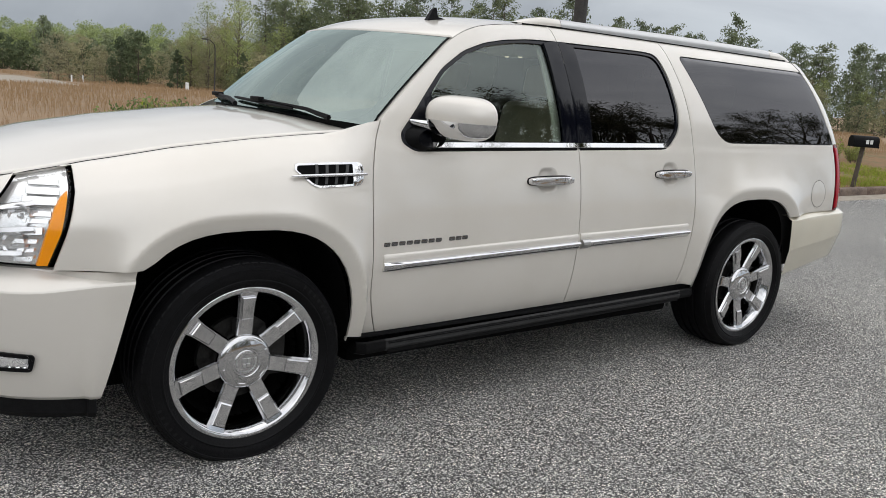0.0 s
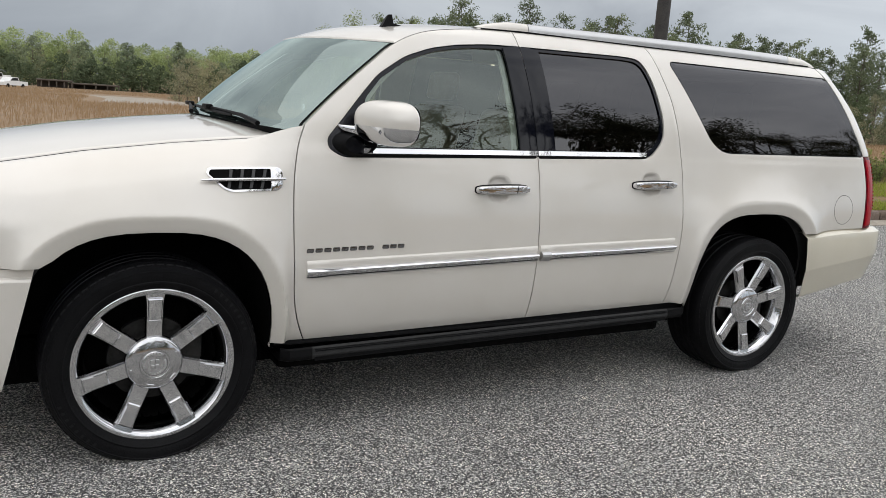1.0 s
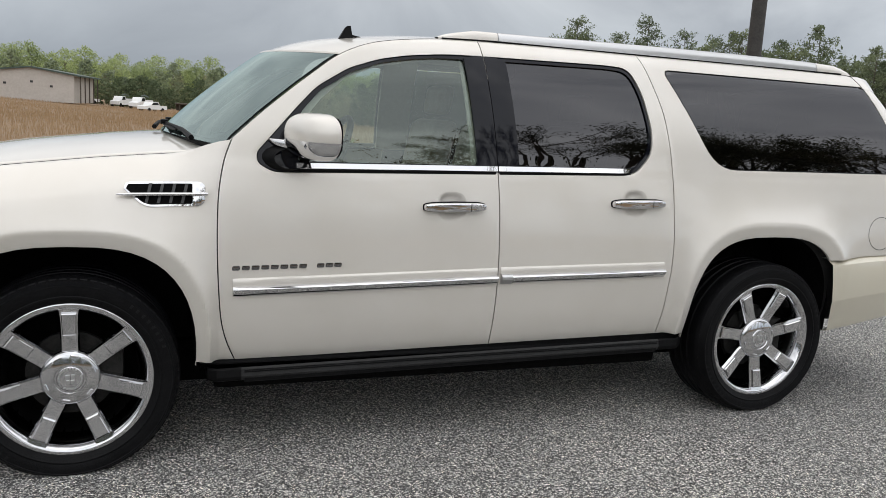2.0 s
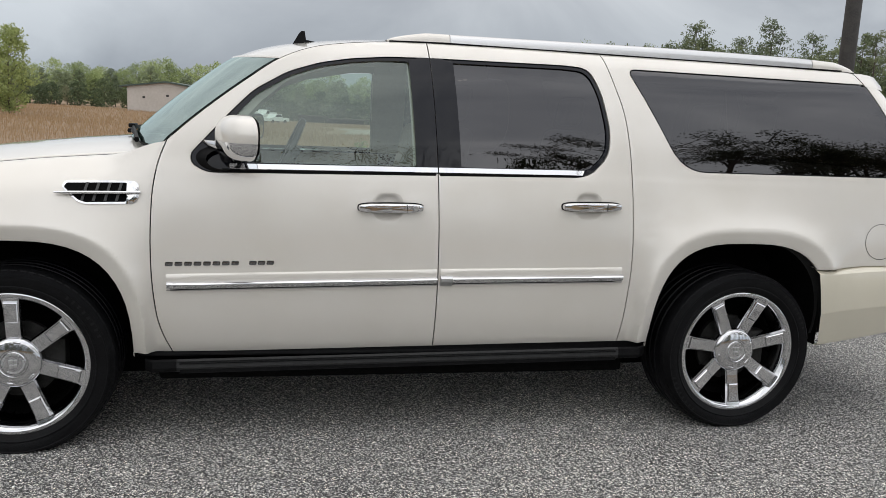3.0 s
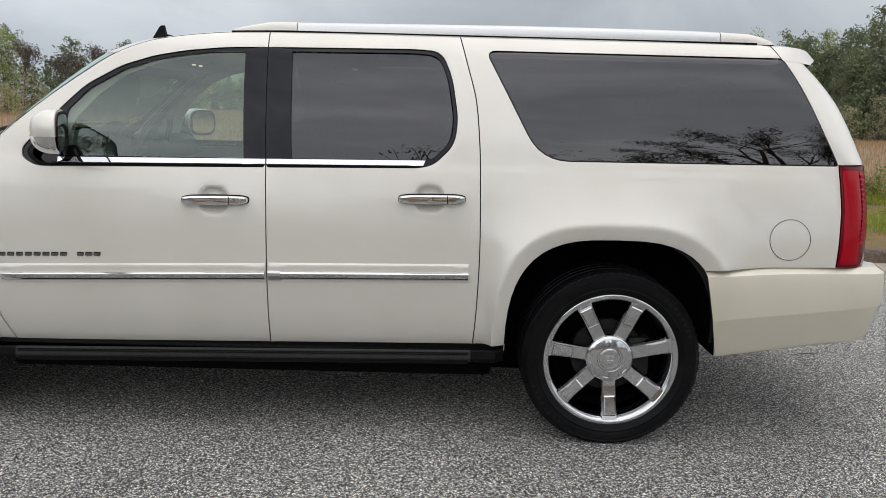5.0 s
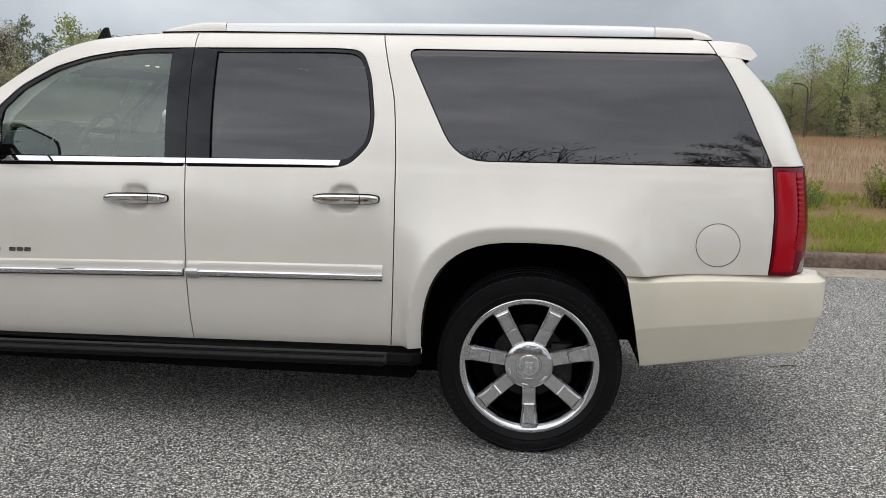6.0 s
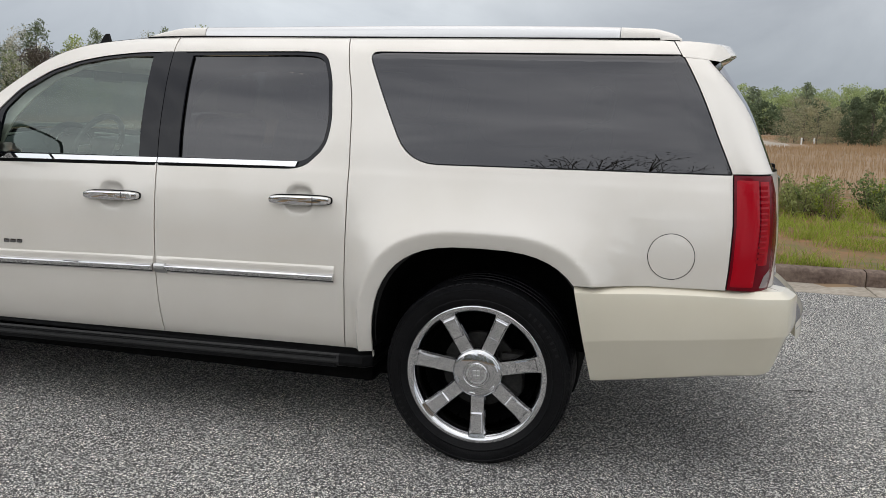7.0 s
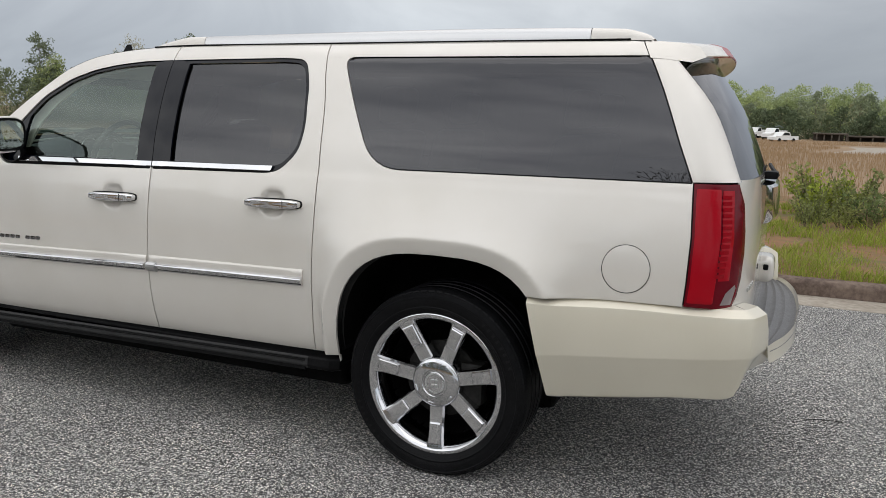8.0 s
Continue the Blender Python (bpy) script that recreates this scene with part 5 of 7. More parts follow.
        bm.faces.new([bm.verts[i] for i in range(k)]); bm.faces.new([bm.verts[21 * k + i] for i in range(k)])
        bmesh.ops.recalc_face_normals(bm, faces=bm.faces)
        mold = part("side_moulding", bm, M_PAINT, dr_, "white moulding with a chrome band", 30)
        rows = [[flip((x, -(side_w(x, z) + o), z + h)) for o, h in ((0.006, 0.014), (0.014, 0.0135), (0.027, 0.005), (0.0285, 0.003), (0.028, 0.000), (0.008, -0.027), (0.004, -0.029))] for x, z in zip(xs, zs)]
        rows[0] = [flip((xs[0] + 0.002, -(side_w(xs[0], zs[0]) + 0.45 * o), zs[0] + h)) for o, h in ((0.006, 0.012), (0.014, 0.0115), (0.027, 0.003), (0.0285, 0.001), (0.028, -0.002), (0.008, -0.025), (0.004, -0.027))]
        rows[1] = [(xs[0] + 0.030, p[1], p[2]) for p in rows[1]]
        bm = bm_of(grid_mesh(rows, closed_u=True))
        bm.verts.ensure_lookup_table()
        bm.faces.new([bm.verts[i] for i in range(7)]); bm.faces.new([bm.verts[21 * 7 + i] for i in range(7)])
        bmesh.ops.recalc_face_normals(bm, faces=bm.faces)
        part("chrome_band", bm, M_CHROME, mold, "bright chrome band", 30)
    # satin cap where the rear moulding begins
    rows = [[flip((x, -(side_w(x, 0.744) + o), 0.744 + h)) for o, h in ((0.008, 0.018), (0.022, 0.016), (0.0305, 0.006), (0.0305, -0.006), (0.012, -0.0285), (0.004, -0.029))] for x in (1.784, 1.792, 1.832, 1.838)]
    bm = bm_of(grid_mesh(rows, closed_u=True))
    bm.verts.ensure_lookup_table()
    bm.faces.new([bm.verts[i] for i in range(6)]); bm.faces.new([bm.verts[18 + i] for i in range(6)])
    bmesh.ops.recalc_face_normals(bm, faces=bm.faces)
    part("moulding_cap", bm, M_SATIN, rear_door, "satin silver end cap", 30)
    # handles
    for dr_, x0, z0, lock in ((front_door, 1.551, 1.060, True), (rear_door, 2.494, 1.087, False)):
        door_handle(dr_, x0, z0, s, lock)
    # fuel flap
    if side < 0:
        c = [(4.068 + 0.088 * math.cos(a), 0.948 + 0.088 * math.sin(a)) for a in (2 * math.pi * i / 40 for i in range(40))]
        c1 = [(4.068 + 0.0905 * math.cos(a), 0.948 + 0.0905 * math.sin(a)) for a in (2 * math.pi * i / 40 for i in range(40))]
        part("flap_gap", sheet(np.array(c1), [np.array(c)], skin(0.0012), 0.012, 0, 0.0, 0, side), M_LINER, quarter, "dark gap round the fuel flap", 60)
        part("fuel_flap", sheet(np.array(c), [], skin(0.0018), 0.03, 0.0004, 0.004, 0.0012, side), M_PAINT, quarter, "round fuel flap", 60)
    return front_door, wing


def door_handle(door, x0, z0, s, lock):
    y0 = side_w(x0, z0)
    rows_ = []
    for k in (1.025, 0.985, 0.95, 0.88, 0.78, 0.6, 0.4, 0.2, 0.02):
        deep = 0.017 * ss(0.0, 0.40, 1 - k) + (0.0015 if k < 1 else 0.0)
        rows_.append([(x, -s * (side_w(x, z) - deep), z) for x, z in cup_line(x0, z0, k)])
    bm = bm_of(grid_mesh(rows_, closed_u=True))
    bmesh.ops.recalc_face_normals(bm, faces=bm.faces)
    part("handle_cup", bm, M_PAINT, door, "shallow cup behind the handle", 60)
    # black gasket and chrome grip
    n = 24
    def lozenge(half_x, half_z, out, base):
        rows_ = []
        for d, k in ((0, 1.0), (0.6, 1.0), (0.9, 0.93), (1.0, 0.72), (1.02, 0.3), (1.02, 0.0)):
            row = []
            for j in range(n):
                a = 2 * math.pi * j / n
                ex = half_x * (1 - 0.03 * (1 - k)) * k ** 0.25 * math.copysign(abs(math.cos(a)) ** 0.28, math.cos(a)) if k else 0
                ez = half_z * k ** 0.6 * math.copysign(abs(math.sin(a)) ** 0.42, math.sin(a)) * (1.0 - 0.22 * max(0.0, abs(ex) / half_x - 0.55) / 0.45)
                rise = 1 - 0.18 * (ex / half_x) ** 2
                row.append((x0 + ex, -s * (y0 + base + out * d * rise), z0 + ez + 0.018 * ex))
            rows_.append(row)
        return bm_of(grid_mesh(rows_, closed_u=True, flip=(s < 0)))
    part("gasket", lozenge(0.1475, 0.0240, 0.008, 0.0), M_BLACK, door, "black gasket", 50)
    grip = part("door_handle", lozenge(0.144, 0.0205, 0.034, 0.004), M_CHROME, door, "chrome pull handle", 50)
    bm = bmesh.new()
    box(bm, x0 + 0.066, x0 + 0.069, -s * (y0 + 0.030), -s * (y0 + 0.0375), z0 - 0.016, z0 + 0.018)
    part("handle_joint", bm, M_BLACK, grip, "dark joint line")
    if lock:
        vs, fs = lathe([(0.0001, -0.002), (0.006, -0.002), (0.0065, -0.004), (0.0105, -0.004), (0.0125, 0.0), (0.0125, 0.010)], 20)
        bm = bm_of((vs, fs))
        bmesh.ops.translate(bm, verts=bm.verts, vec=(x0 + 0.106, -s * (y0 + 0.0365), z0 + 0.003))
        part("key_lock", bm, M_SATIN, grip, "round key lock")


left_front_door, left_wing = build_side(-1)
right_front_door, right_wing = build_side(1)

# dark inner shell behind the panel gaps, with the window openings left free
def inner_shell(side):
    top = [(1.0, 1.62), (1.2, 1.72), (1.40, 1.765), (2.6, 1.79), (3.98, 1.785), (4.10, 1.765), (4.30, 1.47), (4.40, 1.25), (4.40, 0.50), (3.76, 0.45)]
    arch_r = arch_line((3.303, 0.40, 0.47, 0.538, 2.7), 2.7, 3.9, 0.45, 0.45)
    arch_f = arch_line((0.012, 0.385, 0.48, 0.515, 2.8), -0.6, 0.6, 0.45, 0.45)
    out = top + arch_r[::-1] + [(2.8, 0.42), (0.52, 0.42)] + arch_f[::-1] + [(-0.50, 0.45), (-0.56, 0.75), (-0.56, 0.98), (0.35, 1.05), (0.60, 1.10), (0.68, 1.36)]
    holes = [scaled_inset(FW_HOLE, 0.012), scaled_inset(RW_HOLE, 0.012), scaled_inset(QW_HOLE, 0.012)]
    def surf(x, z):
        return (x, -(side_w(x, z) - flare(x, z) - 0.034), z)
    part("inner_panel", sheet(np.array(out), holes, surf, 0.03, 0.0, 0.0, 0.0, side), M_TRIM_DARK, car, "dark inner body panel", 60)


inner_shell(-1)
inner_shell(1)

# bonnet
xs = wedge(-0.965, 0.40, 46)
bonnet_rows = []
for i, x in enumerate(xs):
    row = []
    for v in wedge(-0.996, 0.996, 45):
        xx = x + (0.17 * abs(v) ** 2.2) * ss(0.0, 0.40, x)
        row.append(hood_point(xx, v))
    bonnet_rows.append(row)
bm = bm_of(grid_mesh(bonnet_rows))
bmesh.ops.recalc_face_normals(bm, faces=bm.faces)
bonnet = part("bonnet", bm, M_PAINT, car, "", 50)
mod = bonnet.modifiers.new("thick", "SOLIDIFY"); mod.thickness = 0.012; mod.offset = -1

for v in (-1, 1):
    bar([tuple(Vector(hood_point(x + 0.17 * ss(0.0, 0.40, x), v)) + Vector((0, v * 0.003, -0.003))) for x in wedge(-0.80, 0.40, 30)], 0.0008, 0.0012, M_LINER, bonnet, "bonnet_gap", "thin dark gap along the bonnet")

# nose: grille between the lamps
part("grille", bm_of(grid_mesh([[(-0.985 + 0.13 * (abs(y) / 0.62) ** 2, y, z) for y in wedge(-0.62, 0.62, 13)] for z in wedge(0.70, 1.05, 8)])), M_CHROME, car, "chrome mesh grille", 40)
bm = bmesh.new()
box(bm, -0.90, -0.50, -0.66, 0.66, 0.45, 1.02, 0.02)
part("radiator_panel", bm, M_LINER, car, "dark panel behind the grille")

# roof
def roof_edge(x):
    """Half width and height of the roof's edge, along the tops of the doors."""
    z = float(np.interp(x, A_PILLAR[:, 0], A_PILLAR[:, 1])) if x < 1.735 else 1.805
    if x > 3.95:
        z -= 0.28 * (x - 3.95) ** 1.6
    return float(np.interp(z, SIDE_Q, SIDE_W)) - 0.002, z


def screen_top_x(v):
    return 1.060 - 0.235 * (1 - abs(v) ** 2.1)


rows = []
for i in range(48):
    u = (i / 47) ** 1.25
    row = []
    for v in wedge(-1, 1, 41):
        x0 = screen_top_x(v)
        x = x0 + (4.055 - x0) * u
        xe = 1.060 + (4.055 - 1.060) * u
        w, z = roof_edge(xe)
        crown = 0.044 * (1 - abs(v) ** 2.4) * (0.36 + 0.64 * ss(0, 0.4, u)) * (1 - 0.45 * ss(3.6, 4.17, x))
        row.append((x, v * w, z + crown))
    rows.append(row)
bm = bm_of(grid_mesh(rows))
bmesh.ops.recalc_face_normals(bm, faces=bm.faces)
roof = part("roof", bm, M_PAINT, car, "", 60)
part("headliner", bm_of(grid_mesh([[(p[0] + 0.05, p[1] * 0.97, p[2] - 0.055) for p in r] for r in rows[1:]])), M_HEADLINER, car, "pale cloth headliner", 60)

# roof edge between the door frames and the roof
# windscreen: from the cowl up to the roof
def screen_point(u, v):
    """u 0 at the cowl, 1 at the roof; v across."""
    a = A_PILLAR
    z_edge = 1.285 + (1.690 - 1.285) * u
    x_edge = float(np.interp(z_edge, a[:, 1], a[:, 0])) - 0.006
    if z_edge < 1.318:
        x_edge = 0.605 - (1.318 - z_edge) * 1.1
    w = float(np.interp(z_edge, SIDE_Q, SIDE_W)) - 0.012
    bulge = 0.215 + 0.02 * u
    rise = 0.0155 * u
    y = v * w
    return (x_edge - bulge * (1 - abs(v) ** 2.1), y, z_edge + rise * (1 - abs(v) ** 2) + 0.022 * (1 - abs(v) ** 2) * (1 - u))


rows = [[screen_point(u, v) for v in wedge(-0.985, 0.985, 37)] for u in wedge(0, 1, 20)]
bm = bm_of(grid_mesh(rows))
bmesh.ops.recalc_face_normals(bm, faces=bm.faces)
screen = part("windscreen", bm, M_GLASS_CLEAR, car, "green-tinted windscreen glass", 60)
# dark shade band and edge frit inside the glass
for sg in (-1, 1):
    r2 = [[tuple(Vector(screen_point(u, sg * v)) + Vector((0.004, 0, -0.004))) for v in wedge(0.940 - 0.16 * math.exp(-u / 0.06), 0.99, 6)] for u in (q * q for q in wedge(0, 1, 24))]
    part("screen_edge", bm_of(grid_mesh(r2)), M_BLACK, screen, "black painted glass edge", 60)
r2 = [[tuple(Vector(screen_point(u, v)) + Vector((0.005, 0, -0.005))) for v in wedge(-0.985, 0.985, 30)] for u in wedge(0.0, 0.045, 3)]
part("screen_edge", bm_of(grid_mesh(r2)), M_BLACK, screen, "black painted glass edge", 60)
r2 = [[tuple(Vector(screen_point(u, v)) + Vector((0.004, 0, -0.004))) for v in wedge(-0.985, 0.985, 30)] for u in wedge(0.80, 1, 6)]
part("screen_shade", bm_of(grid_mesh(r2)), M_TRIM_DARK, screen, "dark shade band along the top", 60)
# header trim joins windscreen and roof
rows = []
for v in wedge(-1, 1, 41):
    a_ = Vector(screen_point(1.0, v * 0.985))
    b_ = Vector(roof.data.vertices[int(round((v + 1) / 2 * 40))].co)
    rows.append([a_, a_.lerp(b_, 0.35) + Vector((0.0, 0, 0.007)), a_.lerp(b_, 0.7) + Vector((0.0, 0, 0.006)), b_])
bm = bm_of(grid_mesh(rows))
bmesh.ops.recalc_face_normals(bm, faces=bm.faces)
part("roof_header", bm, M_PAINT, roof, "", 60)
# cowl
rows = []
for v in wedge(-1, 1, 31):
    b_ = Vector(screen_point(0.0, v * 0.985)) + Vector((0.01, 0, 0.002))
    h = bonnet_rows[-1][int(round((v + 1) / 2 * 44))]
    a_ = Vector(h) + Vector((-0.02, 0, -0.012))
    rows.append([a_ + Vector((0, 0, -0.03)), a_, a_.lerp(b_, 0.3) + Vector((0, 0, -0.012)), a_.lerp(b_, 0.7), b_])
bm = bm_of(grid_mesh(rows))
bmesh.ops.recalc_face_normals(bm, faces=bm.faces)
part("cowl", bm, M_BLACK, car, "black plastic cowl below the windscreen", 40)

# ---- rear: liftgate, glass, spoiler ----
def gate_rows(z0, z1, wide, off, nz=14, ny=33):
    return [[(rear_x(y, z) + off, y, z) for y in (v * wide * float(np.interp(z, SIDE_Q, SIDE_W)) for v in wedge(-1, 1, ny))] for z in wedge(z0, z1, nz)]


bm = bm_of(grid_mesh(gate_rows(0.55, 1.285, 0.90, -0.002)))
bmesh.ops.recalc_face_normals(bm, faces=bm.faces)
gate = part("liftgate", bm, M_PAINT, car, "", 50)
rows = []
for z in wedge(1.279, 1.755, 18):
    edge = pillar_edge(z) - 0.002
    xe, xm = rear_x(edge, z) - 0.003, rear_x(0, z)
    rows.append([(xe + (xm - xe) * (1 - abs(v) ** 2.7), v * edge, z) for v in wedge(-1, 1, 41)])
bm = bm_of(grid_mesh(rows))
bmesh.ops.recalc_face_normals(bm, faces=bm.faces)
part("rear_screen", bm, M_GLASS_DARK, gate, "dark tinted rear glass", 60)

# ---- bumpers ----
PLAN_R = smooth_line([(3.70, 0.966), (4.00, 0.963), (4.25, 0.953), (4.40, 0.938), (4.475, 0.920), (4.522, 0.892), (4.545, 0.84), (4.572, 0.76), (4.625, 0.60), (4.665, 0.35), (4.680, 0.0)], 0.02)


def plan_front():
    return smooth_line([(-0.402, 0.965), (-0.50, 0.957), (-0.62, 0.925), (-0.74, 0.870), (-0.85, 0.78), (-0.95, 0.62), (-1.02, 0.38), (-1.05, 0.0)], 0.02)


def bumper_mesh(plan, profile, slant):
    """profile: (height, outwards) from bottom to top; slant shifts the cut at the wheel opening by height."""
    half = []
    n = len(plan)
    d = np.gradient(plan, axis=0)
    nrm = np.stack([d[:, 1], -d[:, 0]], 1)
    nrm /= np.linalg.norm(nrm, axis=1)[:, None] + 1e-9
    if nrm[0, 1] < 0:
        nrm = -nrm
    for i in range(n):
        k = 1 - min(1.0, i / 8)
        row = []
        for h, o in profile(i / (n - 1), plan[i][1]):
            x, w = plan[i] + nrm[i] * o
            row.append((x + slant(h) * k, -w, h))
        half.append(row)
    other = [[(p[0], -p[1], p[2]) for p in r] for r in half[::-1]]
    bm = bm_of(grid_mesh(half + other[1:]))
    bmesh.ops.recalc_face_normals(bm, faces=bm.faces)
    return bm


def rear_profile(u, w):
    b_ = 0.400 + 0.078 * ss(0, 0.44, u) + 0.095 * (1 - ss(0.82, 0.940, w))
    top = 0.813 + 0.019 * ss(0, 0.3, u)
    dip = 0.185 * (1 - ss(0.735, 0.775, w))
    cr_ = 0.577 + 0.085 * min(u, 0.6) / 0.5
    return [(b_, -0.10), (b_ + 0.001, -0.064), (b_ + 0.008, -0.050), (b_ + 0.026, -0.040), (cr_ - 0.008, -0.004), (cr_, 0.0), (cr_ + 0.006, 0.001), (0.70 - dip * 0.5, 0.003), (top - 0.032 - dip, 0.001),
            (top - 0.0265 - dip, -0.0005), (top - 0.0235 - dip, -0.0045), (top - 0.005 - dip, -0.034), (top - 0.003 - dip, -0.037), (top + 0.002 - dip, -0.09)]


bm = bumper_mesh(PLAN_R, rear_profile, lambda h: (0.806 - h) * 0.215)
for v in bm.verts:
    if v.co.x < 4.2 and abs(v.co.y) > 0.7:
        v.co.y += math.copysign(0.45 * min(0.03, flare(v.co.x, 0.80)) * ss(0.56, 0.80, v.co.z), v.co.y)
rear_bumper = part("rear_bumper", bm, M_PAINT_PLASTIC, car, "", 22)


def front_profile(u, w):
    k = ss(0.04, 0.28, u)                        # the bright sloping ledge under the lamps widens towards the nose
    lip, top, d = 0.733 - 0.026 * k, 0.739 + 0.028 * k, 0.010 + 0.058 * k
    return [(0.308, -0.09), (0.311, -0.062), (0.324, -0.050), (0.37, -0.036), (0.45, -0.020), (0.58, -0.006), (0.67, 0.001), (lip - 0.006, 0.002), (lip, 0.000), (lip + 0.004, -0.003), (top, -d), (top + 0.002, -d - 0.004), (0.771, -d - 0.006), (0.772, -0.10)]


front_bumper = part("front_bumper", bumper_mesh(plan_front(), front_profile, lambda h: -(0.772 - h) * 0.255), M_PAINT, car, "", 18)
bm = bumper_mesh(plan_front(), lambda u, w: [(0.235, -0.105), (0.241, -0.075), (0.262, -0.058), (0.311, -0.064), (0.312, -0.11)], lambda h: -0.13)
part("front_lip", bm, M_BLACK, front_bumper, "black plastic lip under the bumper", 35)

# ---- lamps ----
def tail_light(side):
    s = -side
    out = [(4.2805, 1.273), (4.432, 1.273), (4.455, 1.20), (4.466, 1.10), (4.469, 1.02), (4.465, 0.93), (4.457, 0.87), (4.442, 0.826), (4.2815, 0.830), (4.2875, 0.915), (4.2915, 1.08)]
    lamp = part("tail_light", sheet(np.array(out), [], skin(0.0015), 0.012, 0.002, 0.05, 0.002, side), M_RED_DARK, car, "tall red tail light with a smoked edge", 40)
    main = rounded([(4.293, 1.254), (4.376, 1.254), (4.390, 1.08), (4.386, 0.93), (4.380, 0.846), (4.293, 0.846), (4.299, 0.915), (4.302, 1.08)], 0.006, 2)
    part("red_lens", sheet(main, [], skin(0.006), 0.012, 0.0, 0.006, 0.002, side), M_RED, lamp, "bright red lens", 40)
    col = [(4.382, 1.25), (4.418, 1.25), (4.432, 1.08), (4.428, 0.93), (4.392, 0.93), (4.396, 1.08)]
    part("lens_column", sheet(np.array(col), [], skin(0.004), 0.012, 0.0, 0.004, 0.001, side), M_RED, lamp, "bright red lens", 40)
    for i in range(14):
        z = 0.94 + i * 0.0215
        o = 0.014 * math.sin((z - 0.93) / 0.32 * math.pi)
        part("lamp_rib", sheet(np.array([(4.380 + o, z), (4.408 + o, z), (4.408 + o, z + 0.014), (4.380 + o, z + 0.014)]), [], lambda x, zz, z=z: (x, -(side_w(x, zz) + 0.005 + 0.5 * (zz - z)), zz), 0.012, 0.0, 0.008, 0.0, side), M_RED, lamp, "", 30)
    part("reverse_lens", sheet(np.array([(4.405, 0.842), (4.438, 0.842), (4.450, 0.90), (4.446, 0.912), (4.420, 0.885)]), [], skin(0.005), 0.012, 0.0, 0.004, 0.001, side), M_CLEAR_LENS, lamp, "clear reversing lens", 40)
    return lamp


tail_light(-1)
tail_light(1)


def head_light(side):
    s = -side
    out = rounded([(-0.568, 1.106), (-0.579, 1.03), (-0.616, 0.90), (-0.660, 0.780), (-0.845, 0.786), (-0.835, 0.86), (-0.79, 0.98), (-0.72, 1.07), (-0.66, 1.099)], 0.012, 3)
    body = part("headlight", sheet(out, [], fender_skin(-0.055), 0.03, 0.004, 0.0, 0.0, side), M_REFLECTOR, car, "clear headlight with an amber side marker", 50)
    part("lamp_bezel", sheet(out, [scaled_inset(out, 0.003)], fender_skin(0.001), 0.02, 0.002, 0.010, 0.002, side), M_STEP, body, "dark bezel", 40)
    part("lamp_cover", sheet(scaled_inset(out, 0.004), [], fender_skin(0.003), 0.03, 0.003, 0.0, 0.002, side), M_GLASS_LAMP, body, "clear plastic cover", 60)
    part("nose_panel", sheet(np.array([(-0.665, 1.092), (-0.95, 1.01), (-0.95, 0.785), (-0.856, 0.785), (-0.846, 0.86), (-0.80, 0.985), (-0.728, 1.078)]), [], fender_skin(-0.004), 0.03, 0.0, 0.01, 0.001, side), M_PAINT, car, "", 50)
    am = [(-0.594, 1.030), (-0.626, 0.90), (-0.668, 0.79), (-0.697, 0.79), (-0.668, 0.89), (-0.638, 0.975), (-0.614, 1.012)]
    part("side_marker", sheet(np.array(am), [], fender_skin(-0.010), 0.02, 0.0, 0.02, 0.001, side), M_AMBER, body, "amber side marker", 40)
    for k, (x, z, r) in enumerate(((-0.755, 0.855, 0.042), (-0.735, 0.945, 0.040))):
        vs, fs = lathe([(0.0001, 0.0), (r * 0.20, 0.003), (r * 0.24, 0.030), (r * 0.6, 0.024), (r * 0.95, 0.003), (r, 0.0), (r * 1.02, 0.02)], 24)
        bm = bm_of((vs, fs))
        bmesh.ops.transform(bm, matrix=Matrix.Translation((x, -s * (fender_w(x, z) - 0.038), z)) @ Matrix.Rotation(-0.8 * s, 4, "Z") @ Matrix.Diagonal((1, s, 1, 1)), verts=bm.verts)
        part("lamp_bowl", bm, M_REFLECTOR, body, "bright reflector bowl", 50)
    # stepped bright shell beside the amber marker, and short lamp fins
    for k, (z, ln, hh) in enumerate(((0.800, 0.050, 0.014), (0.830, 0.046, 0.010), (0.858, 0.062, 0.012), (0.890, 0.058, 0.022), (0.926, 0.060, 0.014), (0.948, 0.070, 0.026), (0.985, 0.095, 0.024), (1.016, 0.090, 0.020), (1.044, 0.085, 0.022))):
        x1 = -0.708 + 0.100 * ss(0.79, 1.06, z)
        x0 = x1 - ln
        part("reflector_step", sheet(np.array([(x0, z), (x1, z), (x1 + 0.004, z + hh), (x0 + 0.006, z + hh)]), [], lambda x, zz, z=z, k=k: (x, -(fender_w(x, zz) - 0.030 - 0.006 * (k % 3) - (0.5 if k % 2 else 0.25) * (zz - z)), zz), 0.02, 0.0, 0.012, 0.0, side), M_REFLECTOR, body, "", 30)
    for z, dz, x1 in ((0.822, 0.010, -0.735), (0.905, 0.020, -0.70), (0.985, 0.034, -0.69)):
        part("lamp_blade", sheet(np.array([(-0.86, z - dz), (x1, z), (x1, z + 0.012), (-0.86, z + 0.014 - dz)]), [], lambda x, zz, z=z: (x, -(fender_w(x, zz) - 0.020 - 0.5 * (zz - z)), zz), 0.02, 0, 0.015, 0.001, side), M_CHROME, body, "slanted chrome blade", 40)
    return body


head_light(-1)
head_light(1)

# ---- wheels ----
R_TYRE, R_RIM = 0.403, 0.301


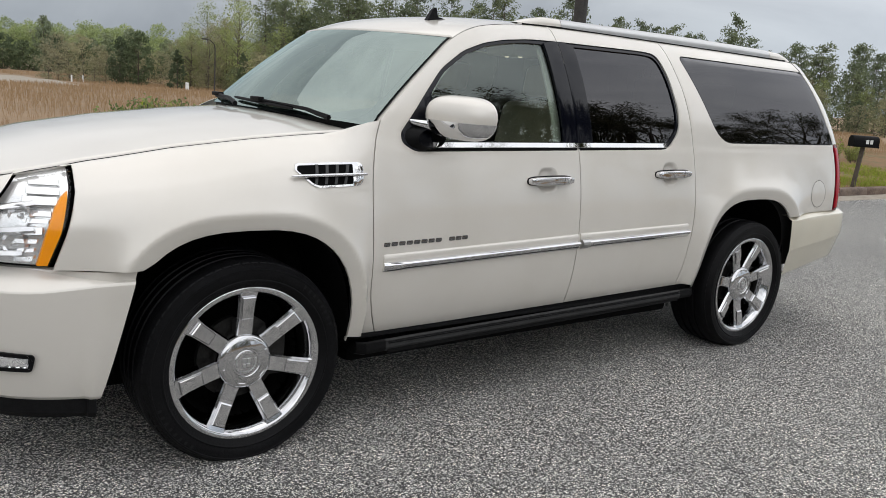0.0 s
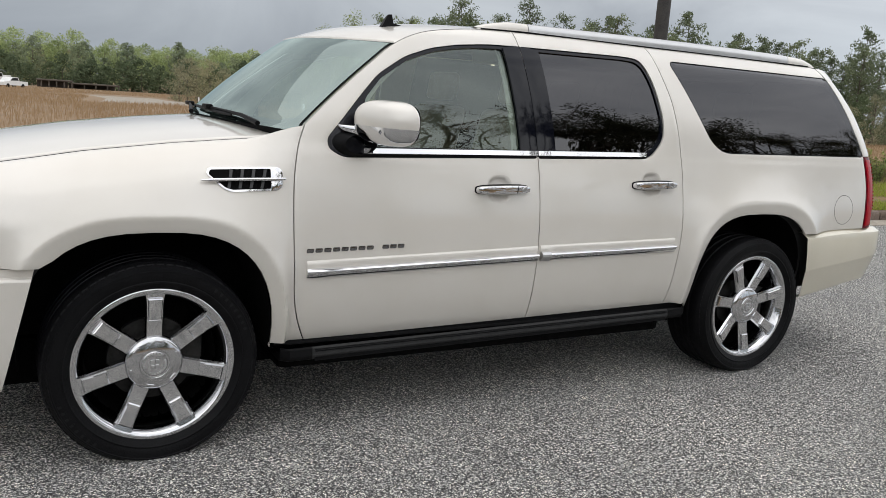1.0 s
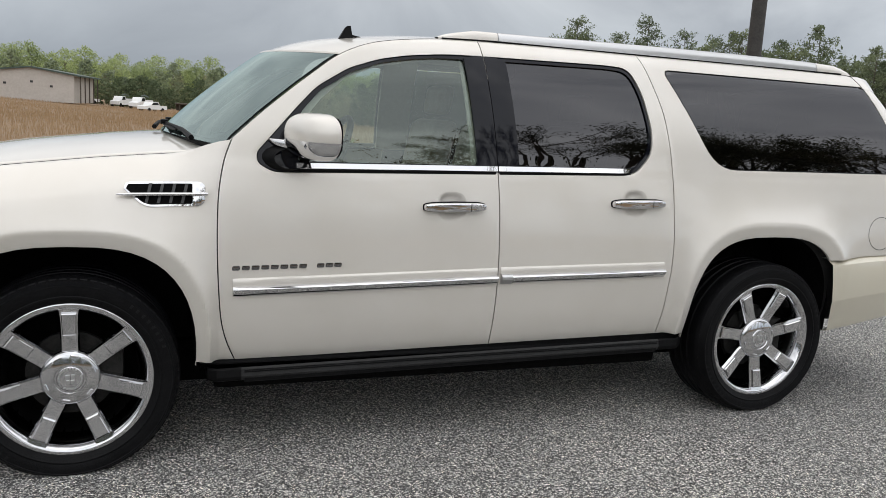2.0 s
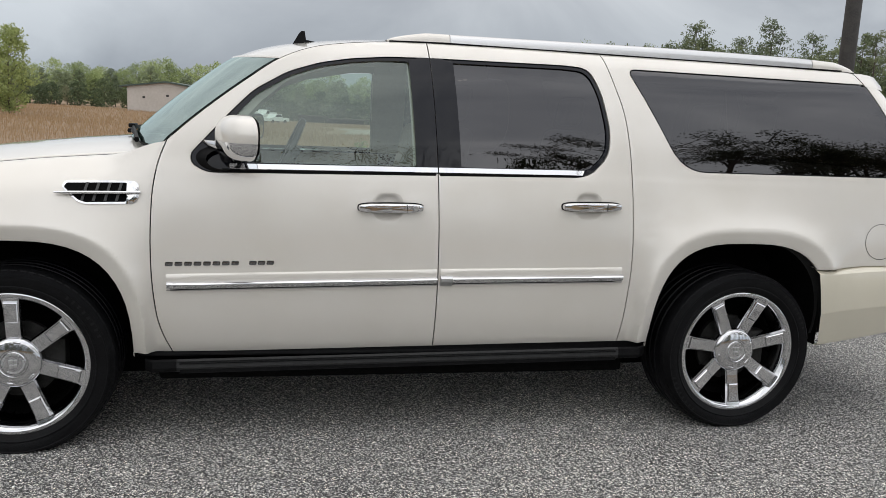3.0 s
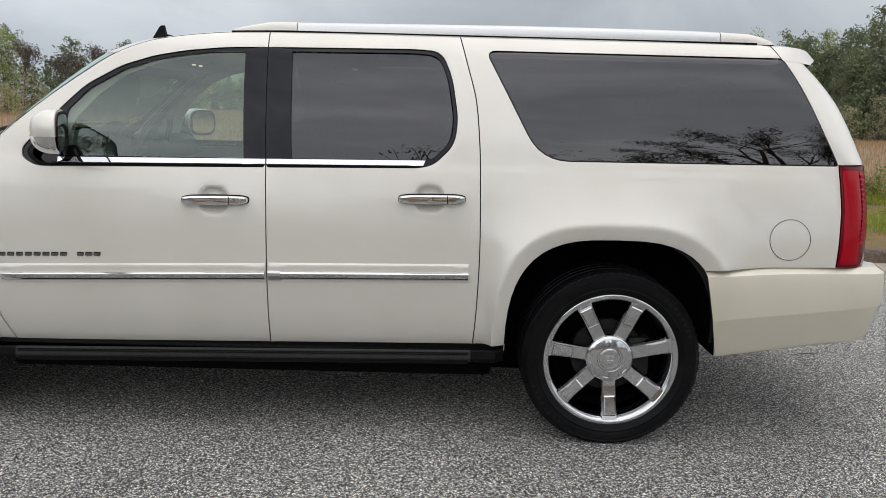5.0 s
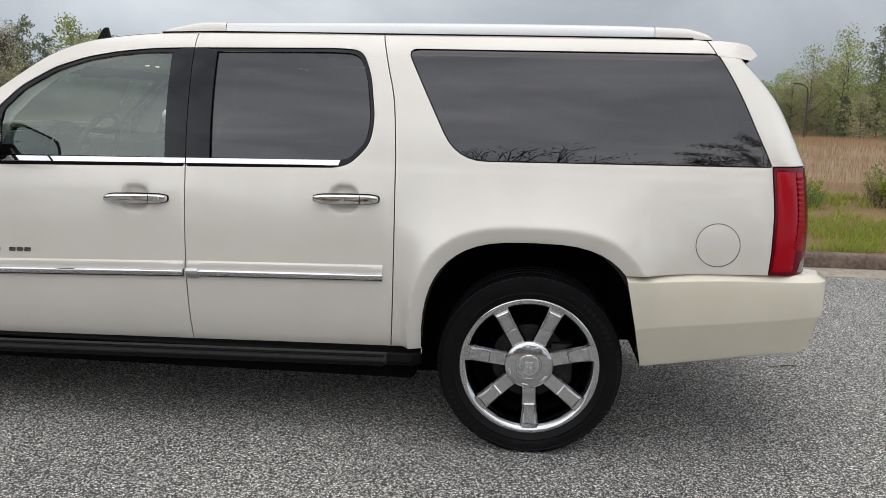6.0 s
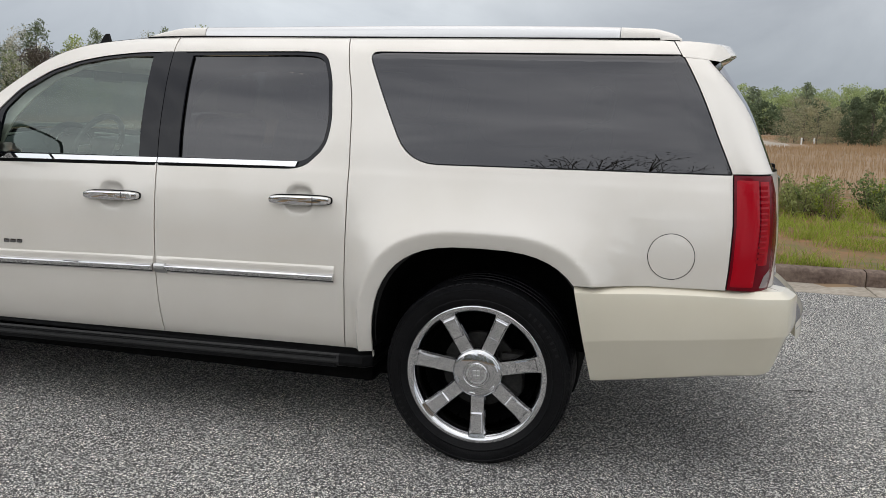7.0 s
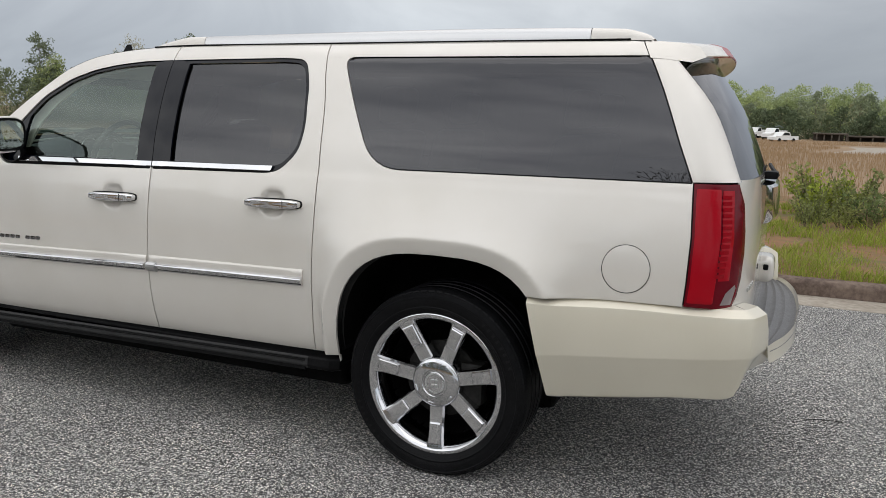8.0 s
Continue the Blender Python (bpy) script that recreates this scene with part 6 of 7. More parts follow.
def build_wheel(name_label, phase, hub_z):
    """One wheel about the origin with its face towards -y."""
    root = new("wheel")
    root["label"] = name_label
    prof = [(R_RIM - 0.006, -0.005), (R_RIM + 0.004, -0.016), (R_RIM + 0.02, -0.022), (R_RIM + 0.026, -0.0275), (R_RIM + 0.030, -0.0275), (R_RIM + 0.0325, -0.0255), (R_RIM + 0.048, -0.030), (R_RIM + 0.068, -0.0285), (R_RIM + 0.0705, -0.0300), (R_RIM + 0.0745, -0.0295), (R_RIM + 0.077, -0.0250), (R_TYRE - 0.022, -0.018), (R_TYRE - 0.009, -0.004), (R_TYRE - 0.002, 0.018)]
    for g in range(4):
        y0 = 0.030 + g * 0.052
        prof += [(R_TYRE, y0), (R_TYRE, y0 + 0.036), (R_TYRE - 0.008, y0 + 0.038), (R_TYRE - 0.008, y0 + 0.048)]
    prof += [(R_TYRE, 0.24), (R_TYRE - 0.012, 0.258), (R_TYRE - 0.05, 0.272), (R_RIM + 0.01, 0.255), (R_RIM - 0.02, 0.25)]
    bm = bm_of(lathe(prof, 168))
    for v in bm.verts:                      # the tread lies flat where it bears on the road, and the sidewall bulges there
        low = -hub_z + 0.002
        if v.co.z < low:
            v.co.z = low
        if v.co.z < low + 0.06 and v.co.y < 0.0:
            v.co.y -= 0.006 * (1 - (v.co.z - low) / 0.06)
    tyre = part("tyre", bm, M_RUBBER, root, "black low-profile tyre", 32)
    # shoulder blocks
    bm = bmesh.new()
    for i in range(70):
        a = 2 * math.pi * i / 70
        c = bmesh.ops.create_cube(bm, size=1.0)["verts"]
        m = Matrix.Rotation(-a, 4, "Y") @ Matrix.Translation((R_TYRE - 0.0205, 0.008, 0)) @ Matrix.Rotation(radians(35), 4, "Z") @ Matrix.Diagonal((0.010, 0.034, 0.024, 1))
        bmesh.ops.transform(bm, matrix=m, verts=c)
    tagged(part("tread_pattern", bm, M_RUBBER, tyre), kind="stuff")
    # raised sidewall marks, plain bars
    bm = bmesh.new()
    for a0 in (200, 20):
        for i in range(8):
            a = radians(a0 + i * 4.6)
            c = bmesh.ops.create_cube(bm, size=1.0)["verts"]
            m = Matrix.Rotation(-a, 4, "Y") @ Matrix.Translation((R_RIM + 0.056, -0.0290, 0)) @ Matrix.Diagonal((0.020, 0.0014, 0.010, 1))
            bmesh.ops.transform(bm, matrix=m, verts=c)
    tagged(part("sidewall_relief", bm, M_RUBBER_MARK, tyre, "raised marks on the sidewall"), kind="stuff")
    # rim: lip and barrel
    lip = [(R_RIM - 0.060, 0.20), (R_RIM - 0.050, 0.060), (R_RIM - 0.034, 0.018), (R_RIM - 0.022, -0.006), (R_RIM - 0.014, -0.013), (R_RIM - 0.004, -0.014), (R_RIM + 0.003, -0.010), (R_RIM + 0.004, 0.01)]
    rim = part("rim", bm_of(lathe(lip, 72)), M_WHEELCHROME, root, "chrome seven-spoke alloy rim", 40)
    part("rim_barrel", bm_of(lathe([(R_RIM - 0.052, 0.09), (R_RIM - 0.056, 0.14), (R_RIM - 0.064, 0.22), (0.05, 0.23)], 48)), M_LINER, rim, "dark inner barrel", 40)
    # one spoke: broad flat bar, its outer half a raised panel
    def spoke():
        bm_ = bmesh.new()
        st = [(0.055, 0.036, 0.030), (0.090, 0.0345, 0.024), (0.13, 0.034, 0.020), (0.18, 0.0345, 0.012), (0.235, 0.0355, 0.002), (0.262, 0.038, -0.003), (R_RIM - 0.014, 0.043, -0.010)]
        rings = []
        for r, hw, y in st:
            rings.append([bm_.verts.new(p) for p in ((r, y + 0.05, -hw * 1.0), (r, y + 0.010, -hw), (r, y, -hw + 0.006), (r, y, hw - 0.006), (r, y + 0.010, hw), (r, y + 0.05, hw * 1.0))])
        for a_, c_ in zip(rings[:-1], rings[1:]):
            for k in range(6):
                bm_.faces.new((a_[k], a_[(k + 1) % 6], c_[(k + 1) % 6], c_[k]))
        bm_.faces.new(rings[0]); bm_.faces.new(rings[-1][::-1])
        bmesh.ops.recalc_face_normals(bm_, faces=bm_.faces)
        return bm_
    def pad():
        bm_ = bmesh.new()
        rings = []
        for d, k in ((0.004, 1.0), (-0.006, 1.0), (-0.0095, 0.90), (-0.0095, 0.0)):
            ring_ = []
            for r, hw in ((0.172, 0.024), (0.262, 0.027), (0.262, -0.027), (0.172, -0.024)):
                rc = 0.217 + (r - 0.217) * (k if k else 0.0)
                ring_.append(bm_.verts.new((rc, d - 0.001 + 0.013 - (rc - 0.172) * 0.17, hw * k)))
            rings.append(ring_)
        for a_, c_ in zip(rings[:-1], rings[1:]):
            for k in range(4):
                try:
                    bm_.faces.new((a_[k], a_[(k + 1) % 4], c_[(k + 1) % 4], c_[k]))
                except ValueError:
                    pass
        bmesh.ops.recalc_face_normals(bm_, faces=bm_.faces)
        return bm_
    me_s = me_p = None
    for i in range(7):
        a = radians(phase + i * 360 / 7)
        if me_s is None:
            o = part("spoke", spoke(), M_WHEELCHROME, rim)
            p = part("spoke_panel", pad(), M_WHEELCHROME, rim)
            me_s, me_p = o.data, p.data
        else:
            o, p = new("spoke", me_s), new("spoke_panel", me_p)
            o.parent = p.parent = rim
        o.matrix_basis = p.matrix_basis = Matrix.Rotation(-a, 4, "Y")
    # centre cap
    cap = part("centre_cap", bm_of(lathe([(0.0001, 0.004), (0.046, 0.004), (0.049, 0.007), (0.055, 0.007), (0.058, 0.0035), (0.090, 0.008), (0.100, 0.012), (0.107, 0.020), (0.1115, 0.032), (0.112, 0.06)], 48)), M_WHEELCHROME, rim, "chrome centre cap", 30)
    bm = bmesh.new()
    for i in range(24):
        a = 2 * math.pi * i / 24
        if i % 12 in (2, 3):
            continue
        c = bmesh.ops.create_cube(bm, size=1.0)["verts"]
        bmesh.ops.transform(bm, matrix=Matrix.Rotation(-a, 4, "Y") @ Matrix.Translation((0.040, 0.0035, 0)) @ Matrix.Diagonal((0.006, 0.004, 0.008, 1)), verts=c)
    part("cap_wreath", bm, M_SATIN, cap, "raised ring of small bars")
    bm = bmesh.new()
    for dx, dz, w_, h_ in ((-0.009, 0.008, 0.016, 0.018), (0.009, 0.008, 0.013, 0.018), (-0.008, -0.012, 0.012, 0.016), (0.008, -0.011, 0.014, 0.014)):
        box(bm, dx - w_ / 2, dx + w_ / 2, -0.0005, 0.0065, dz - h_ / 2, dz + h_ / 2, 0.001, 1)
    part("cap_shield", bm, M_SATIN, cap, "small plain shield shape")
    notch = None
    for i in range(6):
        if notch is None:
            bm = bmesh.new()
            box(bm, 0.084, 0.094, 0.004, 0.016, -0.014, 0.014, 0.002, 1)
            o = part("cap_notch", bm, M_WHEELCHROME, cap)
            notch = o.data
        else:
            o = new("cap_notch", notch)
            o.parent = cap
        o.matrix_basis = Matrix.Rotation(-radians(i * 60 + 20), 4, "Y")
    # brake behind
    part("brake_disc", bm_of(lathe([(0.06, 0.085), (0.165, 0.085), (0.165, 0.11), (0.06, 0.11)], 40)), M_BRAKE, root, "iron brake disc", 30)
    bm = bmesh.new()
    box(bm, 0.09, 0.19, 0.06, 0.14, -0.09, 0.09, 0.015)
    part("brake_caliper", bm, M_BRAKE, root, "brake caliper", 40)
    return root


HUB_Y = 0.946
w1 = build_wheel("front wheel with a seven-spoke chrome rim", 90.0, 0.377)
w1.parent = car
w1.matrix_basis = pose(0.006, -HUB_Y, 0.377)
w2 = build_wheel("rear wheel with a seven-spoke chrome rim", -87.5, 0.388)
w2.parent = car
w2.matrix_basis = pose(3.310, -HUB_Y, 0.388)
for src, x, z in ((w1, 0.006, 0.377), (w2, 3.310, 0.388)):
    o = copy_thing(src, pose(x, HUB_Y, z, 0, 0, 180))

# wheel wells
for side in (-1, 1):
    for ar, nm in ((ARCH_F, "front"), (ARCH_R, "rear")):
        cx, cz, a, c, k = ar
        line = arch_line((cx, cz, a + 0.006, c + 0.006, k), -9, 9, 0.40, 0.40, 30)
        rows = []
        for y in (0.90, 0.75, 0.50):
            rows.append([(x, side * min(y, fender_w(x, z) - 0.012 if nm == "front" else side_w(x, z) - 0.012) if y == 0.90 else side * y, z) for x, z in line])
        bm = bm_of(grid_mesh(rows))
        vs = [bm.verts.new((x, side * 0.5, z)) for x, z in line]
        bm.faces.new(vs)
        part("wheel_well", bm, M_LINER, car, "black wheel-well liner", 40)

# underbody boxes, unseen and set low to shade the road, and sills
for nm_, x0, x1, w_, z0, z1, bev in (("floor_pan", 0.50, 2.82, 0.80, 0.34, 0.46, 0.02), ("chassis_light_block", -0.80, 3.70, 0.49, 0.175, 0.52, 0.05), ("rear_light_block", 3.80, 4.36, 0.76, 0.44, 0.56, 0.03),
                                     ("nose_light_block", -0.92, -0.45, 0.66, 0.26, 0.46, 0.03), ("mid_light_block", 0.55, 2.79, 0.77, 0.235, 0.36, 0.03)):
    bm = bmesh.new()
    box(bm, x0, x1, -w_, w_, z0, z1, bev)
    part(nm_, bm, M_LINER, car, "dark underbody box that keeps light off the road")
for side in (-1, 1):
    bm = bmesh.new()
    box(bm, 0.49, 2.83, side * 0.80, side * 0.872, 0.385, 0.45, 0.012)
    part("sill", bm, M_BLACK, car, "black sill below the doors")
    prof = [(0.60, 0.350), (0.890, 0.356), (0.908, 0.364), (0.924, 0.3870), (0.934, 0.381), (0.938, 0.352), (0.930, 0.334), (0.915, 0.328), (0.60, 0.331)]
    board_z = lambda x: 0.008 + 0.0145 * (x - 1.63)
    rows = [[(x, side * w_, z + board_z(x)) for w_, z in prof] for x in wedge(0.645, 2.684, 12)]
    bm = bm_of(grid_mesh(rows, closed_u=True))
    bmesh.ops.recalc_face_normals(bm, faces=bm.faces)
    board = part("running_board", bm, M_BOARD, car, "dark grey running board", 30)
    bm = bmesh.new()
    for z0, z1, y in ((0.327, 0.343, 0.928), (0.3690, 0.3715, 0.934), (0.3765, 0.3785, 0.932)):
        box(bm, 0.66, 2.67, side * y, side * (y + 0.0065), z0, z1, 0.001, 1)
    for v in bm.verts:
        v.co.z += board_z(v.co.x)
    part("board_rib", bm, M_BLACK, board, "black ribs along the edge")
    for x0, x1 in ((0.515, 0.648), (2.682, 2.832)):
        rows = [[(x, side * (w_ - (0.03 if abs(x - (x0 if x0 < 1 else x1)) < 0.02 else 0)), z + board_z(x)) for w_, z in prof] for x in wedge(x0, x1, 5)]
        bm = bm_of(grid_mesh(rows, closed_u=True))
        bm.verts.ensure_lookup_table()
        bm.faces.new([bm.verts[i] for i in range(9)]); bm.faces.new([bm.verts[36 + i] for i in range(9)])
        bmesh.ops.recalc_face_normals(bm, faces=bm.faces)
        part("board_end", bm, M_BLACK, board, "black end cap", 30)

# ---- wing vents ----
def wing_vent(side):
    s = -side
    par = left_wing if side < 0 else right_wing
    out = rounded([(0.198, 1.112), (0.210, 1.134), (0.482, 1.143), (0.500, 1.128), (0.498, 1.066), (0.480, 1.050), (0.292, 1.045), (0.262, 1.056)], 0.012, 3)
    hole = rounded([(0.208, 1.110), (0.217, 1.1265), (0.452, 1.1345), (0.450, 1.057), (0.296, 1.0525), (0.268, 1.061)], 0.006, 3)
    fr = part("vent_frame", sheet(out, [hole], fender_skin(0.009), 0.012, 0.0, 0.020, 0.004, side), M_CHROME, par, "chrome vent frame", 40)
    part("vent_back", sheet(scaled_inset(out, 0.006), [], fender_skin(0.0015), 0.02, 0, 0.0, 0, side), M_LINER, fr, "black vent opening", 60)
    for i in range(4):
        x = 0.275 + 0.044 * i
        part("vent_fin", sheet(np.array([(x, 1.058), (x + 0.011, 1.058), (x + 0.029, 1.131), (x + 0.018, 1.131)]), [], lambda a, z, x=x: (a, -(fender_w(a, z) + 0.003 + 0.20 * (a - x)), z), 0.012, 0, 0.004, 0, side), M_VENTFIN, fr, "dark grey vent fin", 40)
    pts = [(x, side * (fender_w(x, z) + 0.016), z) for x, z in zip(wedge(0.176, 0.508, 10), wedge(1.0895, 1.0975, 10))]
    bar(pts, [0.004] + [0.009] * 8 + [0.006], [0.003] + [0.0065] * 8 + [0.006], M_CHROME, fr, "vent_blade", "chrome blade across the vent")


wing_vent(-1)
wing_vent(1)


# ---- model badge on the door, as plain bars ----
def badge(side):
    door = left_front_door if side < 0 else right_front_door
    xs = [0.602 + 0.0385 * i for i in range(8)] + [0.945 + 0.0365 * i for i in range(3)]
    for i, x in enumerate(xs):
        z = 0.7925 + (x - 0.6) * 0.024
        bm = sheet(rounded([(x, z), (x + 0.031, z), (x + 0.033, z + 0.0175), (x + 0.002, z + 0.0175)], 0.003, 2), [], skin(0.004), 0.01, 0, 0.005, 0.001, side)
        part("badge_bar", bm, M_BADGE, door, "small plain chrome bar", 40)


badge(-1)
badge(1)


# ---- door mirrors ----
def door_mirror(side):
    s = -side
    door = left_front_door if side < 0 else right_front_door
    c = Vector((0.9226, -1.008, 1.342))

    def head(u, v):
        cu, su = math.cos(u), math.sin(u)
        cv, sv = math.cos(v), math.sin(v)
        p = lambda a, k: math.copysign(abs(a) ** k, a)
        x = -0.104 * p(cv, 0.75) * p(cu, 0.8)
        y = 0.152 * p(cv, 0.62) * p(su, 0.62)
        z = 0.0915 * p(sv, 0.78)
        if cu < 0:
            x = 0.022 * p(cv, 0.35) * p(-cu, 0.30)
        y *= 1.0 - 0.10 * (z < 0) * (-z / 0.0975)
        return (c.x + x - 0.29 * y, s * (c.y + y), c.z + z + 0.02 * y)

    def patch(v0, v1, grow, n=14):
        rows_ = [[head(2 * math.pi * j / 44, v) for j in range(44)] for v in wedge(v0, v1, n)]
        if grow:
            rows_ = [[(c.x + (p[0] - c.x) * (1 + grow), s * c.y + (p[1] - s * c.y) * (1 + grow), c.z + (p[2] - c.z) * (1 + grow)) for p in r] for r in rows_]
        bm_ = bm_of(grid_mesh(rows_, closed_u=True))
        bmesh.ops.recalc_face_normals(bm_, faces=bm_.faces)
        return bm_

    base = [(0.715, 1.205), (0.735, 1.27), (0.82, 1.30), (0.86, 1.27), (0.86, 1.20), (0.78, 1.19)]
    rows_ = []
    for t in wedge(0, 1, 6):
        cx, cy, cz = 0.792 + 0.045 * t, -(0.855 + 0.055 * t), 1.236 + 0.008 * t
        rows_.append([(cx + (0.086 - 0.014 * t) * math.cos(a), s * cy, cz + (0.058 - 0.016 * t) * math.sin(a)) for a in (2 * math.pi * k / 16 for k in range(16))])
    bm = bm_of(grid_mesh(rows_, closed_u=True))
    bmesh.ops.recalc_face_normals(bm, faces=bm.faces)
    arm = part("door_mirror", bm, M_BLACK, door, "white and chrome door mirror on a black foot", 50)
    # chrome arm: a tapered blade from the foot into the lower shell
    rows_ = []
    for t in wedge(0, 1, 8):
        p0 = Vector((0.748 + 0.165 * t, -(0.842 + 0.125 * t), 0.0))
        z1_, z0_ = 1.322 - 0.003 * t, 1.306 - 0.050 * t ** 0.7
        ty = 0.012 + 0.040 * t
        rows_.append([(p0.x, s * (p0.y + ty * math.copysign(abs(math.cos(a)) ** 0.6, math.cos(a))), (z1_ + z0_) / 2 + (z1_ - z0_) / 2 * math.copysign(abs(math.sin(a)) ** 0.6, math.sin(a))) for a in (2 * math.pi * q_ / 16 for q_ in range(16))])
    bm = bm_of(grid_mesh(rows_, closed_u=True))
    bm.verts.ensure_lookup_table()
    bm.faces.new([bm.verts[i] for i in range(16)])
    bmesh.ops.recalc_face_normals(bm, faces=bm.faces)
    part("chrome_neck", bm, M_CHROME, arm, "chrome neck of the mirror", 50)
    part("mirror_cap", patch(-0.12, math.pi / 2 - 0.001, 0.0), M_PAINT, arm, "white mirror cap", 50)
    part("chrome_skirt", patch(-math.pi / 2 + 0.001, -0.10, 0.020), M_CHROME, arm, "chrome lower mirror shell", 50)
    rows_ = []
    for r in (0.0, 0.5, 1.0):
        ring_ = []
        for k in range(28):
            a = 2 * math.pi * k / 28
            yy = 0.122 * r * math.copysign(abs(math.cos(a)) ** 0.6, math.cos(a))
            ring_.append((c.x + 0.0245 - 0.29 * yy, s * (c.y + yy), c.z + 0.070 * r * math.copysign(abs(math.sin(a)) ** 0.6, math.sin(a))))
        rows_.append(ring_)
    bm = bm_of(grid_mesh(rows_, closed_u=True))
    bmesh.ops.recalc_face_normals(bm, faces=bm.faces)
    ring_rows = [[(c.x + 0.0238 - 0.29 * yy, s * (c.y + yy), c.z + zz_) for yy, zz_ in ((0.140 * f * math.copysign(abs(math.cos(a)) ** 0.6, math.cos(a)), 0.083 * f * math.copysign(abs(math.sin(a)) ** 0.6, math.sin(a))) for a in (2 * math.pi * k / 28 for k in range(28)))] for f in (0.84, 1.0)]
    part("mirror_bezel", bm_of(grid_mesh(ring_rows, closed_u=True)), M_BLACK, arm, "black rim round the mirror glass", 50)
    part("mirror_glass", bm, M_MIRROR, arm, "mirror glass", 50)


door_mirror(-1)
door_mirror(1)

# ---- roof rails, aerial, spoiler ----
for side in (-1, 1):
    def rail(x0, x1, n, ends):
        rows_ = []
        for i, x in enumerate(wedge(x0, x1, n)):
            z0 = roof_edge(min(x, 3.9))[1]
            f = (x - 1.55) / (4.06 - 1.55)
            up = 0.044 * min(1.0, (f / 0.075)) ** 0.6 * min(1.0, ((1 - f) / 0.045)) ** 0.45 if 0 < f < 1 else 0.0
            zb, w = 1.806 + 0.007 * math.sin(math.pi * f) + 0.008 * ss(0.1, 0.8, f) - 0.008 * ss(0.85, 1.0, f), 0.556 - 0.014 * abs(f - 0.5)
            rows_.append([(x, side * (w + o), zb + h * up - (0.012 if h == 0 else 0)) for o, h in ((0.034, 0), (0.033, 0.35), (0.024, 0.8), (0.010, 1.0), (-0.010, 1.0), (-0.026, 0.7), (-0.030, 0))])
        bm_ = bm_of(grid_mesh(rows_))
        bmesh.ops.recalc_face_normals(bm_, faces=bm_.faces)
        return bm_
    rl = part("roof_rail", rail(1.855, 3.805, 24, False), M_SATIN, car, "satin silver roof rail", 40)
    part("rail_end", rail(1.551, 1.852, 14, True), M_PAINT, rl, "white front rail end", 40)
    part("rail_end", rail(3.808, 4.059, 16, True), M_PAINT, rl, "white rear rail end", 40)
    bar([(x, side * 0.5925, 1.8010 + 0.007 * math.sin(math.pi * (x - 1.55) / 2.52)) for x in wedge(1.60, 4.05, 24)], 0.003, 0.0025, M_BLACK, rl, "rail_gasket", "black gasket under the rail")
    bar([(x, side * (roof_edge(min(x, 3.95))[0] - 0.004), roof_edge(min(x, 3.95))[1] + 0.003) for x in wedge(1.56, 3.97, 20)], 0.006, 0.0035, M_BLACK, roof, "roof_ditch", "thin black roof seam")

prof = [(-0.010, 0.0), (0.004, 0.022), (0.040, 0.084), (0.050, 0.093), (0.066, 0.0935), (0.073, 0.052), (0.118, 0.043), (0.140, 0.0)]
rows = [[(1.115 + x, -0.395 + o * (1 - 0.7 * min(1, z / 0.09)), 1.740 + z + 0.05 * x) for x, z in prof] for o in (-0.022, -0.018, 0.0, 0.018, 0.022)]
bm = bm_of(grid_mesh(rows))
bm.verts.ensure_lookup_table()
bm.faces.new([bm.verts[i] for i in range(8)]); bm.faces.new([bm.verts[32 + i] for i in range(8)])
bmesh.ops.recalc_face_normals(bm, faces=bm.faces)
part("aerial", bm, M_BLACK, car, "black shark-fin aerial", 40)

def spoiler_rows(prof_, closed=True):
    """prof_: (x, half width, z, share of the bow towards the middle) round the section."""
    rows_ = []
    for v in wedge(-1, 1, 41):
        bow = 0.060 * (1 - abs(v) ** 2.6)
        rows_.append([(x + bow * k, v * w_, z + 0.030 * (1 - v * v)) for x, w_, z, k in prof_])
    bm_ = bm_of(grid_mesh(rows_, closed_u=closed))
    bmesh.ops.recalc_face_normals(bm_, faces=bm_.faces)
    return bm_


flush = lambda x, z: side_w(x, z) + 0.0006
spoil_top = [(4.030, flush(4.03, 1.797), 1.797, 0.0), (4.09, 0.604, 1.798, 0.2), (4.16, 0.580, 1.794, 0.6), (4.205, 0.560, 1.788, 1.0), (4.230, 0.541, 1.781, 1.0), (4.258, 0.558, 1.743, 1.0)]
spoil_low = [(4.066, flush(4.066, 1.730), 1.730, 0.0), (4.11, flush(4.11, 1.727), 1.727, 0.0), (4.15, flush(4.15, 1.723), 1.723, 0.1), (4.185, flush(4.185, 1.719), 1.719, 0.2), (4.214, flush(4.205, 1.716), 1.716, 0.4), (4.256, 0.562, 1.738, 1.0)]
spoiler = part("spoiler", spoiler_rows(spoil_top + spoil_low[::-1]), M_PAINT, gate, "", 30)
for side in (-1, 1):
    rows = []
    for f in wedge(0, 1, 7):
        rows.append([(a[0] + (c[0] - a[0]) * f, side * (a[1] + (c[1] - a[1]) * f + 0.022 * f * (1 - f) * (1 - i / 5) + 0.0005), a[2] + (c[2] - a[2]) * f) for i, (a, c) in enumerate(zip(spoil_top, spoil_low))])
    bm = bm_of(grid_mesh(rows))
    bmesh.ops.recalc_face_normals(bm, faces=bm.faces)
    part("spoiler_end", bm, M_PAINT, spoiler, "", 50)
part("brake_light", spoiler_rows([(4.2065, 0.500, 1.7920, 1.0), (4.2325, 0.490, 1.7825, 1.0), (4.2600, 0.490, 1.7455, 1.0), (4.2590, 0.490, 1.7385, 1.0)], False), M_RED, spoiler, "red high brake light strip", 40)
